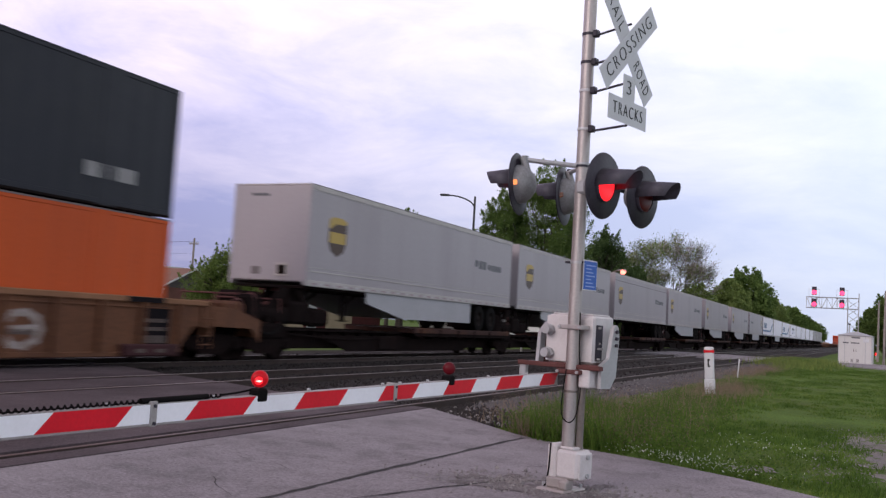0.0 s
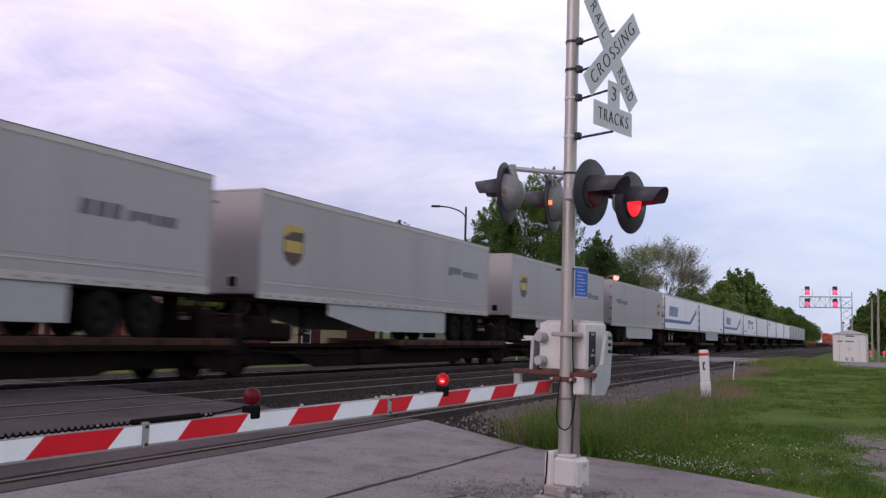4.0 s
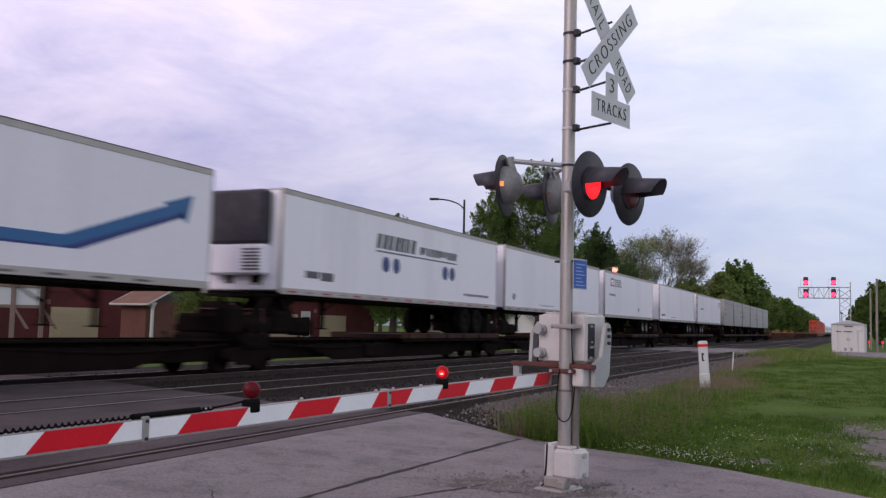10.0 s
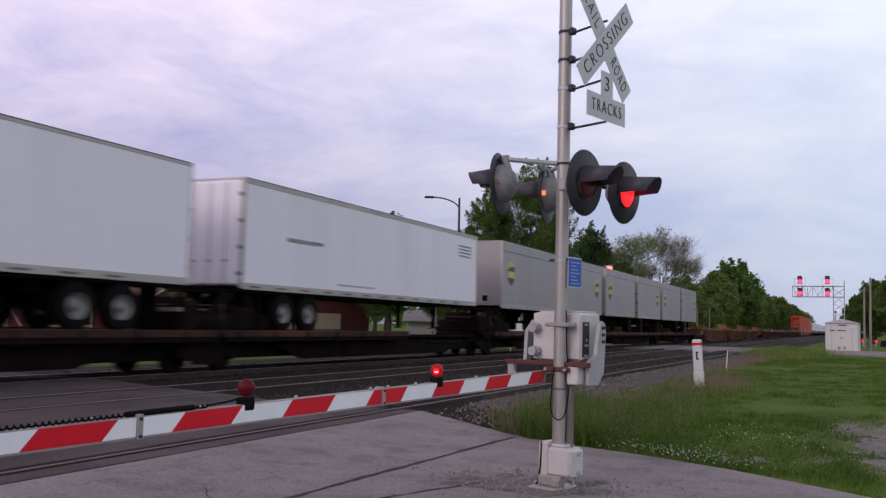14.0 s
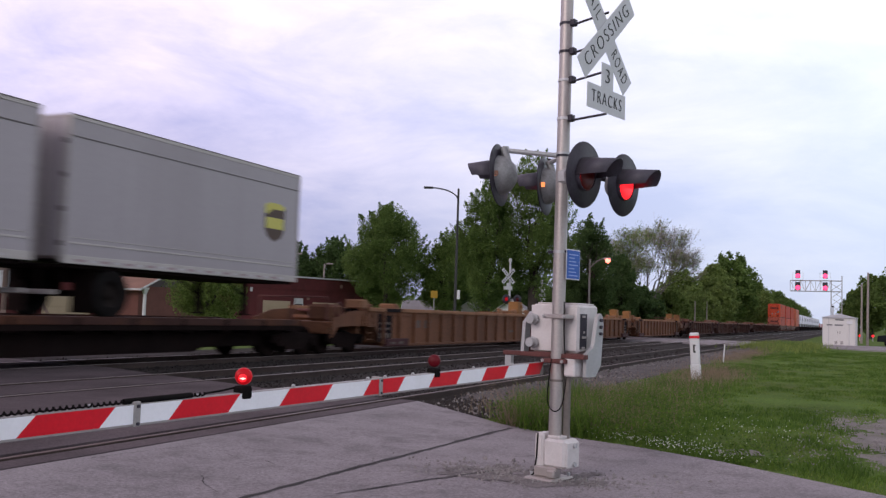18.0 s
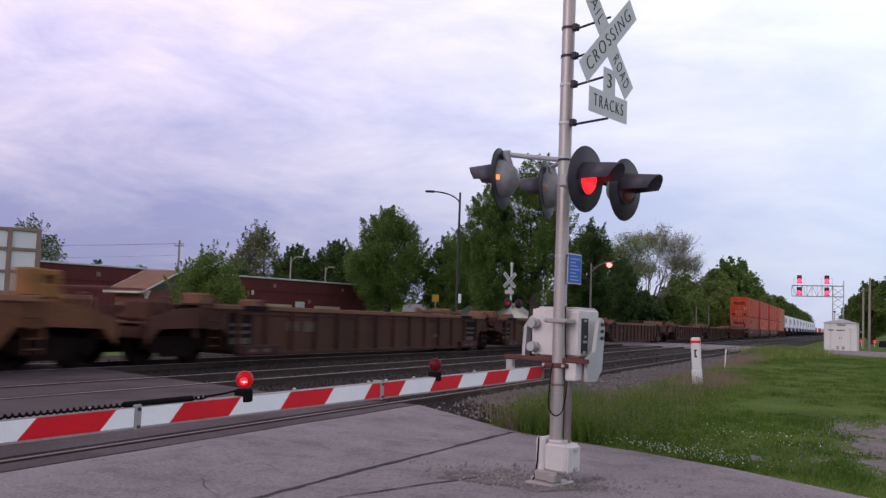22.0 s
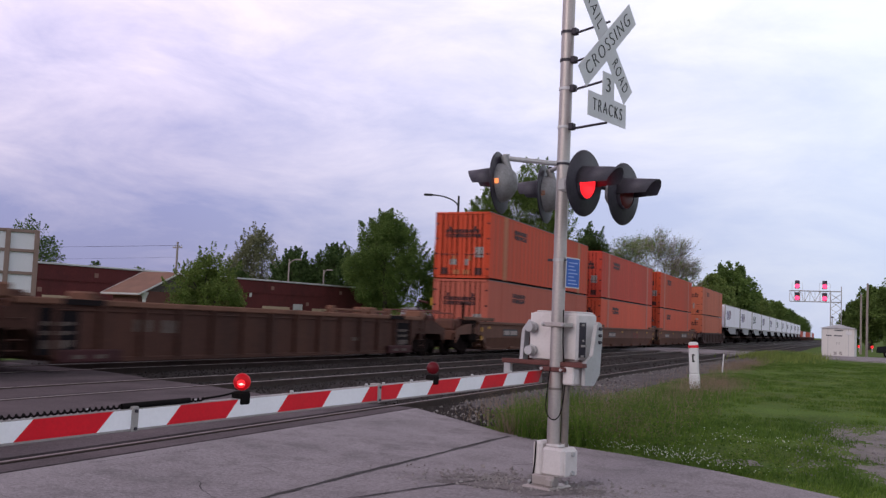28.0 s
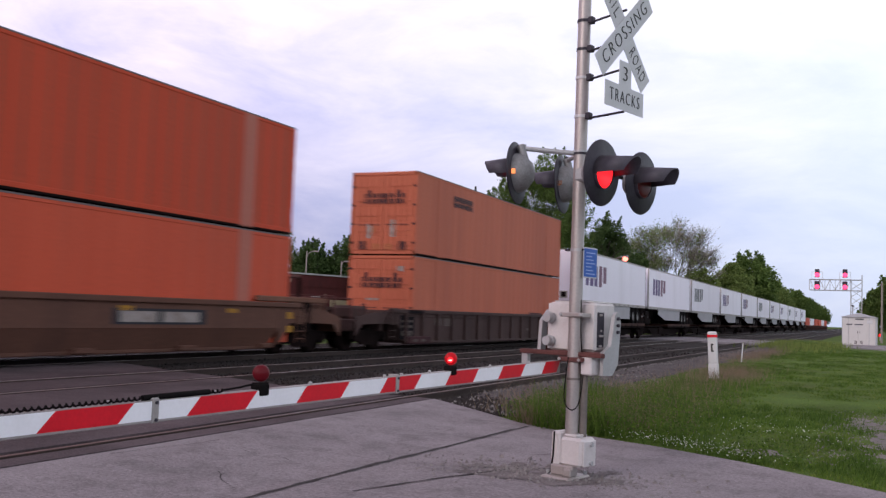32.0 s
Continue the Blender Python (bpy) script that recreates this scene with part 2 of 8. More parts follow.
M_BALLAST = mat("ballast", (0.036, 0.030, 0.029), 0.95, 0, 0.55, 0.35, 22, 0.8, (0.016, 0.013, 0.012), 0.9, spec=0.1)
M_STONE = mat("stones", (0.235, 0.215, 0.212), 0.9, 0, 0.40, 3, 30, 0.3, (0.11, 0.095, 0.09), 0.5)
M_STONEDARK = mat("dark_stones", (0.036, 0.030, 0.029), 0.9, 0, 0.4, 3, 30, 0.3, (0.022, 0.018, 0.017), 0.5)
M_SHOULDER = mat("shoulder_stone", (0.105, 0.094, 0.094), 0.95, 0, 0.5, 1.2, 26, 0.8, (0.050, 0.043, 0.042), 0.6, spec=0.1)
M_RAIL = mat("rail_steel", (0.06, 0.042, 0.037), 0.7, 0.3, 0.3, 2, 30, 0.1, (0.06, 0.035, 0.03), 0.5)
M_RAILRUST = mat("rail_rusty_top", (0.17, 0.12, 0.11), 0.5, 0.4, 0.2, 2, 30, 0.05)
M_DIRT = mat("dark_soil", (0.185, 0.166, 0.166), 0.95, 0, 0.45, 4, 40, 0.6, (0.12, 0.105, 0.105), 0.7, spec=0.05)
M_RAILTOP = mat("rail_polished", (0.36, 0.30, 0.29), 0.4, 0.5, 0.1, 2, 30, 0.02)
M_TIE = mat("sleeper_wood", (0.055, 0.042, 0.036), 0.95, 0, 0.35, 2, 25, 0.4, rand=0.3)
M_GRASS = mat("lawn", (0.082, 0.135, 0.028), 0.95, 0, 0.45, 0.5, 14, 0.4, (0.125, 0.125, 0.055), 0.5, spec=0.05)
M_GRAVEL = mat("gravel_patch", (0.215, 0.195, 0.185), 0.95, 0, 0.40, 2.5, 55, 0.3, (0.10, 0.12, 0.045), 0.6, spec=0.1)

# ---- mesh helpers ----
def _chamfer_topology():
    """Corner signs and faces of a chamfered box: three vertices at each corner."""
    corners = [(x, y, z) for x in (-1, 1) for y in (-1, 1) for z in (-1, 1)]
    index = {}
    for c in corners:
        for a in range(3):
            index[(c, a)] = len(index)
    faces = []

    def wind(f):
        pts = [Vector([c[i] * (1.0 if i == a else 0.8) for i in range(3)]) for c, a in f]
        mid = sum(pts, Vector()) / len(pts)
        nrm = (pts[1] - pts[0]).cross(pts[2] - pts[0])
        faces.append([index[k] for k in (f if nrm.dot(mid) > 0 else f[::-1])])

    for a in range(3):
        b, c = [i for i in range(3) if i != a]
        for s in (-1, 1):
            ring = []
            for sb, sc in ((-1, -1), (1, -1), (1, 1), (-1, 1)):
                p = [0, 0, 0]
                p[a], p[b], p[c] = s, sb, sc
                ring.append((tuple(p), a))
            wind(ring)
        for sb in (-1, 1):
            for sc in (-1, 1):
                p, q = [0, 0, 0], [0, 0, 0]
                p[a], p[b], p[c] = -1, sb, sc
                q[a], q[b], q[c] = 1, sb, sc
                wind([(tuple(p), b), (tuple(q), b), (tuple(q), c), (tuple(p), c)])
    for c in corners:
        wind([(c, 0), (c, 1), (c, 2)])
    return [(c, a) for c in corners for a in range(3)], faces


CH_KEYS, CH_FACES = _chamfer_topology()


class MB:
    """Collects vertices and faces of one mesh, with a material slot a face."""

    def __init__(self):
        self.v, self.f, self.m, self.mats, self.smooth = [], [], [], [], []

    def slot(self, material):
        if material not in self.mats:
            self.mats.append(material)
        return self.mats.index(material)

    def add(self, verts, faces, material, m=None, smooth=False):
        o = len(self.v)
        self.v += [tuple(m @ Vector(p)) for p in verts] if m is not None else [tuple(p) for p in verts]
        self.f += [[i + o for i in f] for f in faces]
        self.m += [self.slot(material)] * len(faces)
        self.smooth += [smooth] * len(faces)
        return self

    def box(self, lo, hi, material, bevel=0.0, m=None):
        lo, hi = [min(a, b) for a, b in zip(lo, hi)], [max(a, b) for a, b in zip(lo, hi)]
        c = [(a + b) / 2 for a, b in zip(lo, hi)]
        s = [(b - a) / 2 for a, b in zip(lo, hi)]
        if bevel <= 0:
            vs = [(c[0] + i * s[0], c[1] + j * s[1], c[2] + k * s[2]) for i in (-1, 1) for j in (-1, 1) for k in (-1, 1)]
            fs = [[0, 1, 3, 2], [4, 6, 7, 5], [0, 4, 5, 1], [2, 3, 7, 6], [0, 2, 6, 4], [1, 5, 7, 3]]
            return self.add(vs, fs, material, m)
        bv = min(bevel, min(s) * 0.9)
        vs = [tuple(c[i] + k[i] * (s[i] if i == a else s[i] - bv) for i in range(3)) for k, a in CH_KEYS]
        return self.add(vs, CH_FACES, material, m)

    def cyl(self, p0, p1, r0, material, r1=None, n=12, cap=True, m=None):
        r1 = r0 if r1 is None else r1
        p0, p1 = Vector(p0), Vector(p1)
        d = (p1 - p0).normalized()
        a = d.orthogonal().normalized()
        b = d.cross(a)
        vs, fs = [], []
        for i in range(n):
            w = a * math.cos(2 * math.pi * i / n) + b * math.sin(2 * math.pi * i / n)
            vs += [p0 + w * r0, p1 + w * r1]
        fs = [[2 * i, 2 * ((i + 1) % n), 2 * ((i + 1) % n) + 1, 2 * i + 1] for i in range(n)]
        self.add(vs, fs, material, m, n > 6)
        if cap:
            self.add(vs, [[2 * i for i in range(n)][::-1], [2 * i + 1 for i in range(n)]], material, m)
        return self

    def tube(self, pts, r, material, n=8, m=None):
        for p, q in zip(pts[:-1], pts[1:]):
            self.cyl(p, q, r, material, n=n, m=m)
        return self

    def lathe(self, profile, material, n=20, m=None):
        """Turned about the local x axis: profile of (x, radius)."""
        vs, fs = [], []
        for x, r in profile:
            vs += [(x, r * math.cos(2 * math.pi * i / n), r * math.sin(2 * math.pi * i / n)) for i in range(n)]
        for k in range(len(profile) - 1):
            for i in range(n):
                j = (i + 1) % n
                fs.append([k * n + i, k * n + j, (k + 1) * n + j, (k + 1) * n + i])
        return self.add(vs, fs, material, m, True)

    def hose(self, knots, r, material, n=8, steps=6):
        """A smooth tube through a few knots."""
        k = [Vector(p) for p in knots]
        k = [k[0] * 2 - k[1]] + k + [k[-1] * 2 - k[-2]]
        pts = []
        for a, b, c, d in zip(k[:-3], k[1:-2], k[2:-1], k[3:]):
            for i in range(steps):
                u = i / steps
                pts.append(0.5 * (2 * b + (c - a) * u + (2 * a - 5 * b + 4 * c - d) * u ** 2 + (3 * b - a - 3 * c + d) * u ** 3))
        pts.append(k[-2])
        return self.tube(pts, r, material, n)

    def prism(self, poly, t, material, m=None):
        """A plate: a polygon in local y, z, thick t along x from 0."""
        n = len(poly)
        vs = [(0, y, z) for y, z in poly] + [(t, y, z) for y, z in poly]
        fs = [list(range(n))[::-1], [i + n for i in range(n)]]
        fs += [[i, (i + 1) % n, (i + 1) % n + n, i + n] for i in range(n)]
        return self.add(vs, fs, material, m)

    def mesh(self, name):
        me = bpy.data.meshes.new(name)
        me.from_pydata(self.v, [], self.f)
        for mt in self.mats:
            me.materials.append(mt)
        me.polygons.foreach_set("material_index", self.m)
        me.polygons.foreach_set("use_smooth", self.smooth)
        bm = bmesh.new()
        bm.from_mesh(me)
        bmesh.ops.recalc_face_normals(bm, faces=bm.faces)
        bm.to_mesh(me)
        bm.free()
        return me


def part(name, mb, parent=None, label="", at=None):
    """Links a mesh as one part under a thing or a part."""
    ob = new(name, mb if isinstance(mb, bpy.types.Mesh) else mb.mesh(name))
    if parent is not None:
        ob.parent = parent
    if at is not None:
        ob.matrix_basis = at
    # lettering too fine to pick apart stays one joined part
    return tagged(ob, label=label, kind="stuff" if name == "lettering" and isinstance(mb, MB) else "")


def thing(name, m, label, category, group="", kind=""):
    ob = new(name)
    ob.empty_display_size = 0.2
    ob.matrix_basis = m
    return tagged(ob, label, category, group, kind)


def flat(name, mb, label, category="", kind="structure", group=""):
    return tagged(new(name, mb.mesh(name)), label, category, group, kind)


def text_mesh(body, size, depth=0.002):
    cu = bpy.data.curves.new("lettering", "FONT")
    cu.body, cu.size, cu.extrude, cu.space_character = body, size, depth, 1.3
    cu.align_x, cu.align_y, cu.offset = "CENTER", "CENTER", -0.0028
    ob = bpy.data.objects.new("lettering", cu)
    scene.collection.objects.link(ob)
    me = bpy.data.meshes.new_from_object(ob.evaluated_get(bpy.context.evaluated_depsgraph_get()))
    bpy.data.objects.remove(ob)
    bpy.data.curves.remove(cu)
    me.materials.clear()
    return me


def sheet(poly, z, material, mb=None, drop=0.0):
    """A flat polygon of ground, with a skirt when it has thickness."""
    mb = mb or MB()
    n = len(poly)
    zs = [p[2] if len(p) > 2 else z for p in poly]
    mb.add([(p[0], p[1], q) for p, q in zip(poly, zs)], [list(range(n))], material)
    if drop:
        vs = [(p[0], p[1], q) for p, q in zip(poly, zs)] + [(p[0], p[1], q - drop) for p, q in zip(poly, zs)]
        mb.add(vs, [[i, (i + 1) % n, (i + 1) % n + n, i + n] for i in range(n)], material)
    return mb

# ---- ground, road and tracks ----
RAIL_Z = 0.105
TRACKS = (-7.15, -11.30, -15.47)
GAUGE = 0.7525

g = MB()
g.add([(-2500, -2500, -0.06), (2500, -2500, -0.06), (2500, 2500, -0.06), (-2500, 2500, -0.06)], [[0, 1, 2, 3]], M_GRASS)
flat("ground", g, "flat green grassy land reaching to the horizon", "ground")

# lawn beside the tracks, slightly uneven
def lawn_h(x, y):
    u = noise.noise(Vector((x * 0.35, y * 0.2, 3.0))) * 0.05 + noise.noise(Vector((x * 1.3, y * 0.9, 1.0))) * 0.02
    edge = min(1.0, max(0.0, (y - (9.2 - 0.75 * (x + 0.4))) / 2.0))
    mound = 0.5 * math.exp(-(((x + 3.6) / 1.6) ** 2 + ((y - 60) / 5.0) ** 2))
    return -0.03 + (u + 0.04) * edge + mound


lv, lf = [], []
NX, NY = 40, 80
for j in range(NY + 1):
    for i in range(NX + 1):
        x, y = -5.6 + i * 0.5, 8.0 + j * 1.0
        lv.append((x, y, lawn_h(x, y)))
for j in range(NY):
    for i in range(NX):
        a = j * (NX + 1) + i
        lf.append([a, a + 1, a + NX + 2, a + NX + 1])
lawn = MB()
lawn.add(lv, lf, M_GRASS, smooth=True)
flat("lawn", lawn, "uneven green lawn with thin brownish patches beside the railway", "grass")

# ballast bed
bal = MB()
PROFILE = [(-20.2, -0.05), (-18.3, -0.02), (-17.4, -0.02), (-5.9, -0.02), (-5.3, -0.03), (-4.7, -0.045)]
ys = [-120 + 4 * i for i in range(45)] + [60 + 20 * i for i in range(60)]
bv = [(x + 0.12 * math.sin(y * 1.7), y, z + 0.012 * noise.noise(Vector((x, y, 0)))) for y in ys for x, z in PROFILE]
k = len(PROFILE)
bf = [[j * k + i, j * k + i + 1, (j + 1) * k + i + 1, (j + 1) * k + i] for j in range(len(ys) - 1) for i in range(k - 1)]
bal.add(bv, bf, M_BALLAST)
flat("ballast_bed", bal, "dark grey crushed-stone ballast under three railway tracks", "ballast")

# paler grey stone on the shoulder beside the near rail
sh = MB()
sv = []
for j in range(120):
    y = 12.6 + 0.45 * j
    right = -4.62 + 0.4 * noise.noise(Vector((0.4 * y, 1.3, 3)))
    for i in range(7):
        x = -6.15 + (right + 6.15) * i / 6
        sv.append((x, y, max(lawn_h(x, y) + 0.008, -0.014) + 0.008 * noise.noise(Vector((x * 4, y * 4, 1)))))
sh.add(sv, [[7 * j + i, 7 * j + i + 1, 7 * j + i + 8, 7 * j + i + 7] for j in range(119) for i in range(6)], M_SHOULDER)
flat("ballast_shoulder", sh, "grey crushed-stone shoulder between the near rail and the grass", "ballast")

# the road apron in the foreground
road = MB()
EDGE = [(-6.0, 12.75), (-5.7, 12.5), (-4.96, 12.03), (-4.27, 11.54), (-3.69, 11.0), (-2.84, 10.74), (-2.39, 10.53), (-1.37, 9.93),
        (-0.42, 9.26), (0.6, 8.45), (2.0, 7.2), (5.0, 4.0), (9.0, -1.0), (9.0, -14.0)]
# strips across, so that the rise towards the tracks is a real slope
xs = [-6.0, -5.7, -5.2, -4.6, -4.2, -3.2, -2.2, -1.2, -0.2, 0.8, 2.0, 3.5, 5.0, 7.0, 9.0]


def edge_y(x):
    for (x0, y0), (x1, y1) in zip(EDGE[:-1], EDGE[1:]):
        if x0 <= x <= x1 and x1 > x0:
            return y0 + (y1 - y0) * (x - x0) / (x1 - x0)
    return -1.0


rv, rf = [], []
rows_y = 26
for x in xs:
    top = edge_y(x)
    for j in range(rows_y + 1):
        y = -14 + (top + 14) * j / rows_y
        rag = 0.035 * noise.noise(Vector((x * 3, y * 3, 5))) if j == rows_y else 0
        zz = 0.085 * min(1, max(0, (-x - 4.2) / 1.6)) + 0.012 * noise.noise(Vector((x * 0.5, y * 0.5, 9)))
        rv.append((x, y + rag, zz + 0.006))
for i in range(len(xs) - 1):
    for j in range(rows_y):
        a = i * (rows_y + 1) + j
        rf.append([a, a + rows_y + 1, a + rows_y + 2, a + 1])
road.add(rv, rf, M_ASPH, smooth=True)
for i in range(len(xs) - 1):
    a, b = rv[i * (rows_y + 1) + rows_y], rv[(i + 1) * (rows_y + 1) + rows_y]
    road.add([a, b, (b[0], b[1], b[2] - 0.1), (a[0], a[1], a[2] - 0.1)], [[0, 1, 2, 3]], M_ASPH)
flat("road", road, "worn grey concrete road apron with cracks and tar joints", "road")

# tar joints and cracks lie in the apron as thin raised lines of sealant
crack = MB()


def crack_line(pts, w, seed):
    r = random.Random(seed)
    line = []
    for (x0, y0), (x1, y1) in zip(pts[:-1], pts[1:]):
        n = max(3, int(math.hypot(x1 - x0, y1 - y0) / 0.15))
        line += [(x0 + (x1 - x0) * i / n + r.uniform(-0.012, 0.012), y0 + (y1 - y0) * i / n + r.uniform(-0.02, 0.02)) for i in range(n)]
    line.append(pts[-1])
    vs = []
    for x, y in line:
        ww = w * r.uniform(0.5, 1.3)
        z = 0.085 * min(1, max(0, (-x - 4.2) / 1.6)) + 0.012 * noise.noise(Vector((x * 0.5, y * 0.5, 9))) + 0.012
        vs += [(x - ww, y, z), (x + ww, y, z)]
    crack.add(vs, [[2 * i, 2 * i + 1, 2 * i + 3, 2 * i + 2] for i in range(len(line) - 1)], M_CRACK)


crack_line([(-4.12, 2.0), (-4.10, 5.5), (-4.02, 9.0), (-3.92, 11.1)], 0.026, 1)
crack_line([(-3.6, 6.2), (-3.25, 7.2), (-2.95, 7.95), (-2.6, 8.3)], 0.013, 2)
crack_line([(-5.89, 6.05), (-5.84, 6.40), (-5.76, 6.78), (-5.72, 7.3)], 0.006, 11)
crack_line([(-5.27, 7.07), (-5.05, 7.02), (-4.85, 7.07), (-4.62, 6.95)], 0.006, 12)
crack_line([(-4.84, 6.18), (-4.6, 5.95), (-4.34, 5.77)], 0.006, 13)
crack_line([(-3.1, 8.9), (-2.7, 9.5), (-2.8, 10.2)], 0.007, 6)
flat("road_joints", crack, "dark tar-filled joints and thin cracks in the concrete", "crack")

# road surface through the tracks
XEDGE = [(-18.6, 15.6), (-16.2, 15.1), (-13.9, 14.75), (-12.2, 14.0), (-10.4, 13.5), (-8.6, 12.75), (-6.4, 12.75), (-6.02, 12.7)]


def xedge(x):
    for (x0, y0), (x1, y1) in zip(XEDGE[:-1], XEDGE[1:]):
        if x0 <= x <= x1:
            return y0 + (y1 - y0) * (x - x0) / (x1 - x0)
    return XEDGE[0][1]


bands = []
prev = -6.02
for c in TRACKS:
    bands += [(c + GAUGE + 0.10, prev), (c - GAUGE + 0.17, c + GAUGE - 0.17)]
    prev = c - GAUGE - 0.10
bands.append((-24.0, prev))
cross_ob = thing("crossing_surface", pose(0, 0, 0), "dark patched asphalt crossing between the rails", "road", "", "structure")
for x0, x1 in bands:
    n = 4
    cross = MB()
    for i in range(n):
        a, b = x0 + (x1 - x0) * i / n, x0 + (x1 - x0) * (i + 1) / n
        za = 0.098 if a > -17.5 else 0.098 * max(0, 1 + (a + 17.5) / 3.5)
        zb = 0.098 if b > -17.5 else 0.098 * max(0, 1 + (b + 17.5) / 3.5)
        cross.add([(a, -14, za), (b, -14, zb), (b, xedge(b), zb), (a, xedge(a), za)], [[0, 1, 2, 3]], M_ASPH2)
        cross.add([(b, xedge(b), zb), (a, xedge(a), za), (a, xedge(a), za - 0.13), (b, xedge(b), zb - 0.13)], [[0, 1, 2, 3]], M_ASPH2)
    for xx in (x0, x1):
        zz = 0.098 if xx > -17.5 else 0.0
        cross.add([(xx, -14, zz), (xx, xedge(xx), zz), (xx, xedge(xx), zz - 0.13), (xx, -14, zz - 0.13)], [[0, 1, 2, 3]], M_ASPH2)
    part("asphalt_strip", cross, cross_ob)
far = MB()
sheet([(-24, 2.5), (-24, 15.5), (-70, 27), (-70, 12)], 0.0, M_ASPH2, far, drop=0.05)
flat("road_beyond", far, "asphalt street leading away on the other side of the tracks", "road")

# second street crossing farther along
far2 = MB()
for x0, x1 in [(-5.9, 14.0), (-24.0, -16.7)] + [(c - GAUGE + 0.11, c + GAUGE - 0.11) for c in TRACKS] + [(-14.66, -12.11), (-10.49, -7.96)]:
    sheet([(x0, 64), (x1, 64), (x1, 78), (x0, 78)], 0.09, M_ASPH, far2, drop=0.12)
flat("second_crossing", far2, "grey asphalt of a second street crossing over the tracks", "road")

# gravel bare patches in the lawn, following its surface
gp = MB()
for px, py, ra, rb, sd in ((0.85, 14.4, 1.3, 2.3, 1), (0.5, 11.0, 0.6, 1.2, 2), (-1.05, 10.75, 0.42, 0.30, 3), (0.45, 12.6, 0.7, 1.0, 4)):
    for i in range(64):
        for j in range(64):
            cell = []
            for du, dv in ((0, 0), (1, 0), (1, 1), (0, 1)):
                x, y = px + ra * ((i + du) / 32 - 1), py + rb * ((j + dv) / 32 - 1)
                cell.append((x, y, lawn_h(x, y) + 0.006))
            cx, cy = px + ra * ((i + 0.5) / 32 - 1), py + rb * ((j + 0.5) / 32 - 1)
            q = math.hypot((cx - px) / ra, (cy - py) / rb) + 0.7 * noise.noise(Vector((cx * 2.5, cy * 1.8, sd))) + 0.35 * noise.noise(Vector((cx * 11, cy * 8, sd)))
            if q < 0.72:
                gp.add(cell, [[0, 1, 2, 3]], M_GRAVEL)
flat("gravel_patches", gp, "thin grey gravel patches showing through the lawn", "gravel")


def railway_track(c, label):
    tr = thing("railway_track", pose(c, 0, 0), label, "railway track", "parallel tracks", "structure")
    for s in (-1, 1):
        r = MB()
        for y0, y1 in ((-120, 60), (60, 1300)):
            x = s * GAUGE
            r.box((x - 0.035, y0, RAIL_Z - 0.04), (x + 0.035, y1, RAIL_Z - 0.004), M_RAIL)
            r.box((x - 0.010, y0, RAIL_Z - 0.13), (x + 0.010, y1, RAIL_Z - 0.04), M_RAIL)
            r.box((x - 0.07, y0, RAIL_Z - 0.15), (x + 0.07, y1, RAIL_Z - 0.13), M_RAIL)
            r.box((x - 0.026, y0, RAIL_Z - 0.004), (x + 0.026, y1, RAIL_Z), M_RAILRUST if c == TRACKS[0] else M_RAILTOP)
        part("rail", r, tr, "steel rail with a polished running surface")
    return tr


track_obs = [railway_track(TRACKS[0], "rusty railway track with worn rails on dark ballast"),
             railway_track(TRACKS[1], "railway track with polished rails on dark ballast"),
             railway_track(TRACKS[2], "main railway track carrying the freight train")]

# ---- the crossing signal in the foreground ----
LAMPS = []
# conduit colour darkened to hold the shade behind the mast
M_CONDUITSHADE = mat("shaded_conduit", (0.20, 0.175, 0.16), 0.7, 0.2, 0.2, 3, 40, 0.05, (0.12, 0.10, 0.09), 0.4, streak=True)
MAST_AT = pose(-2.375, 7.888, 0.0, -0.15, 0.23, -16)


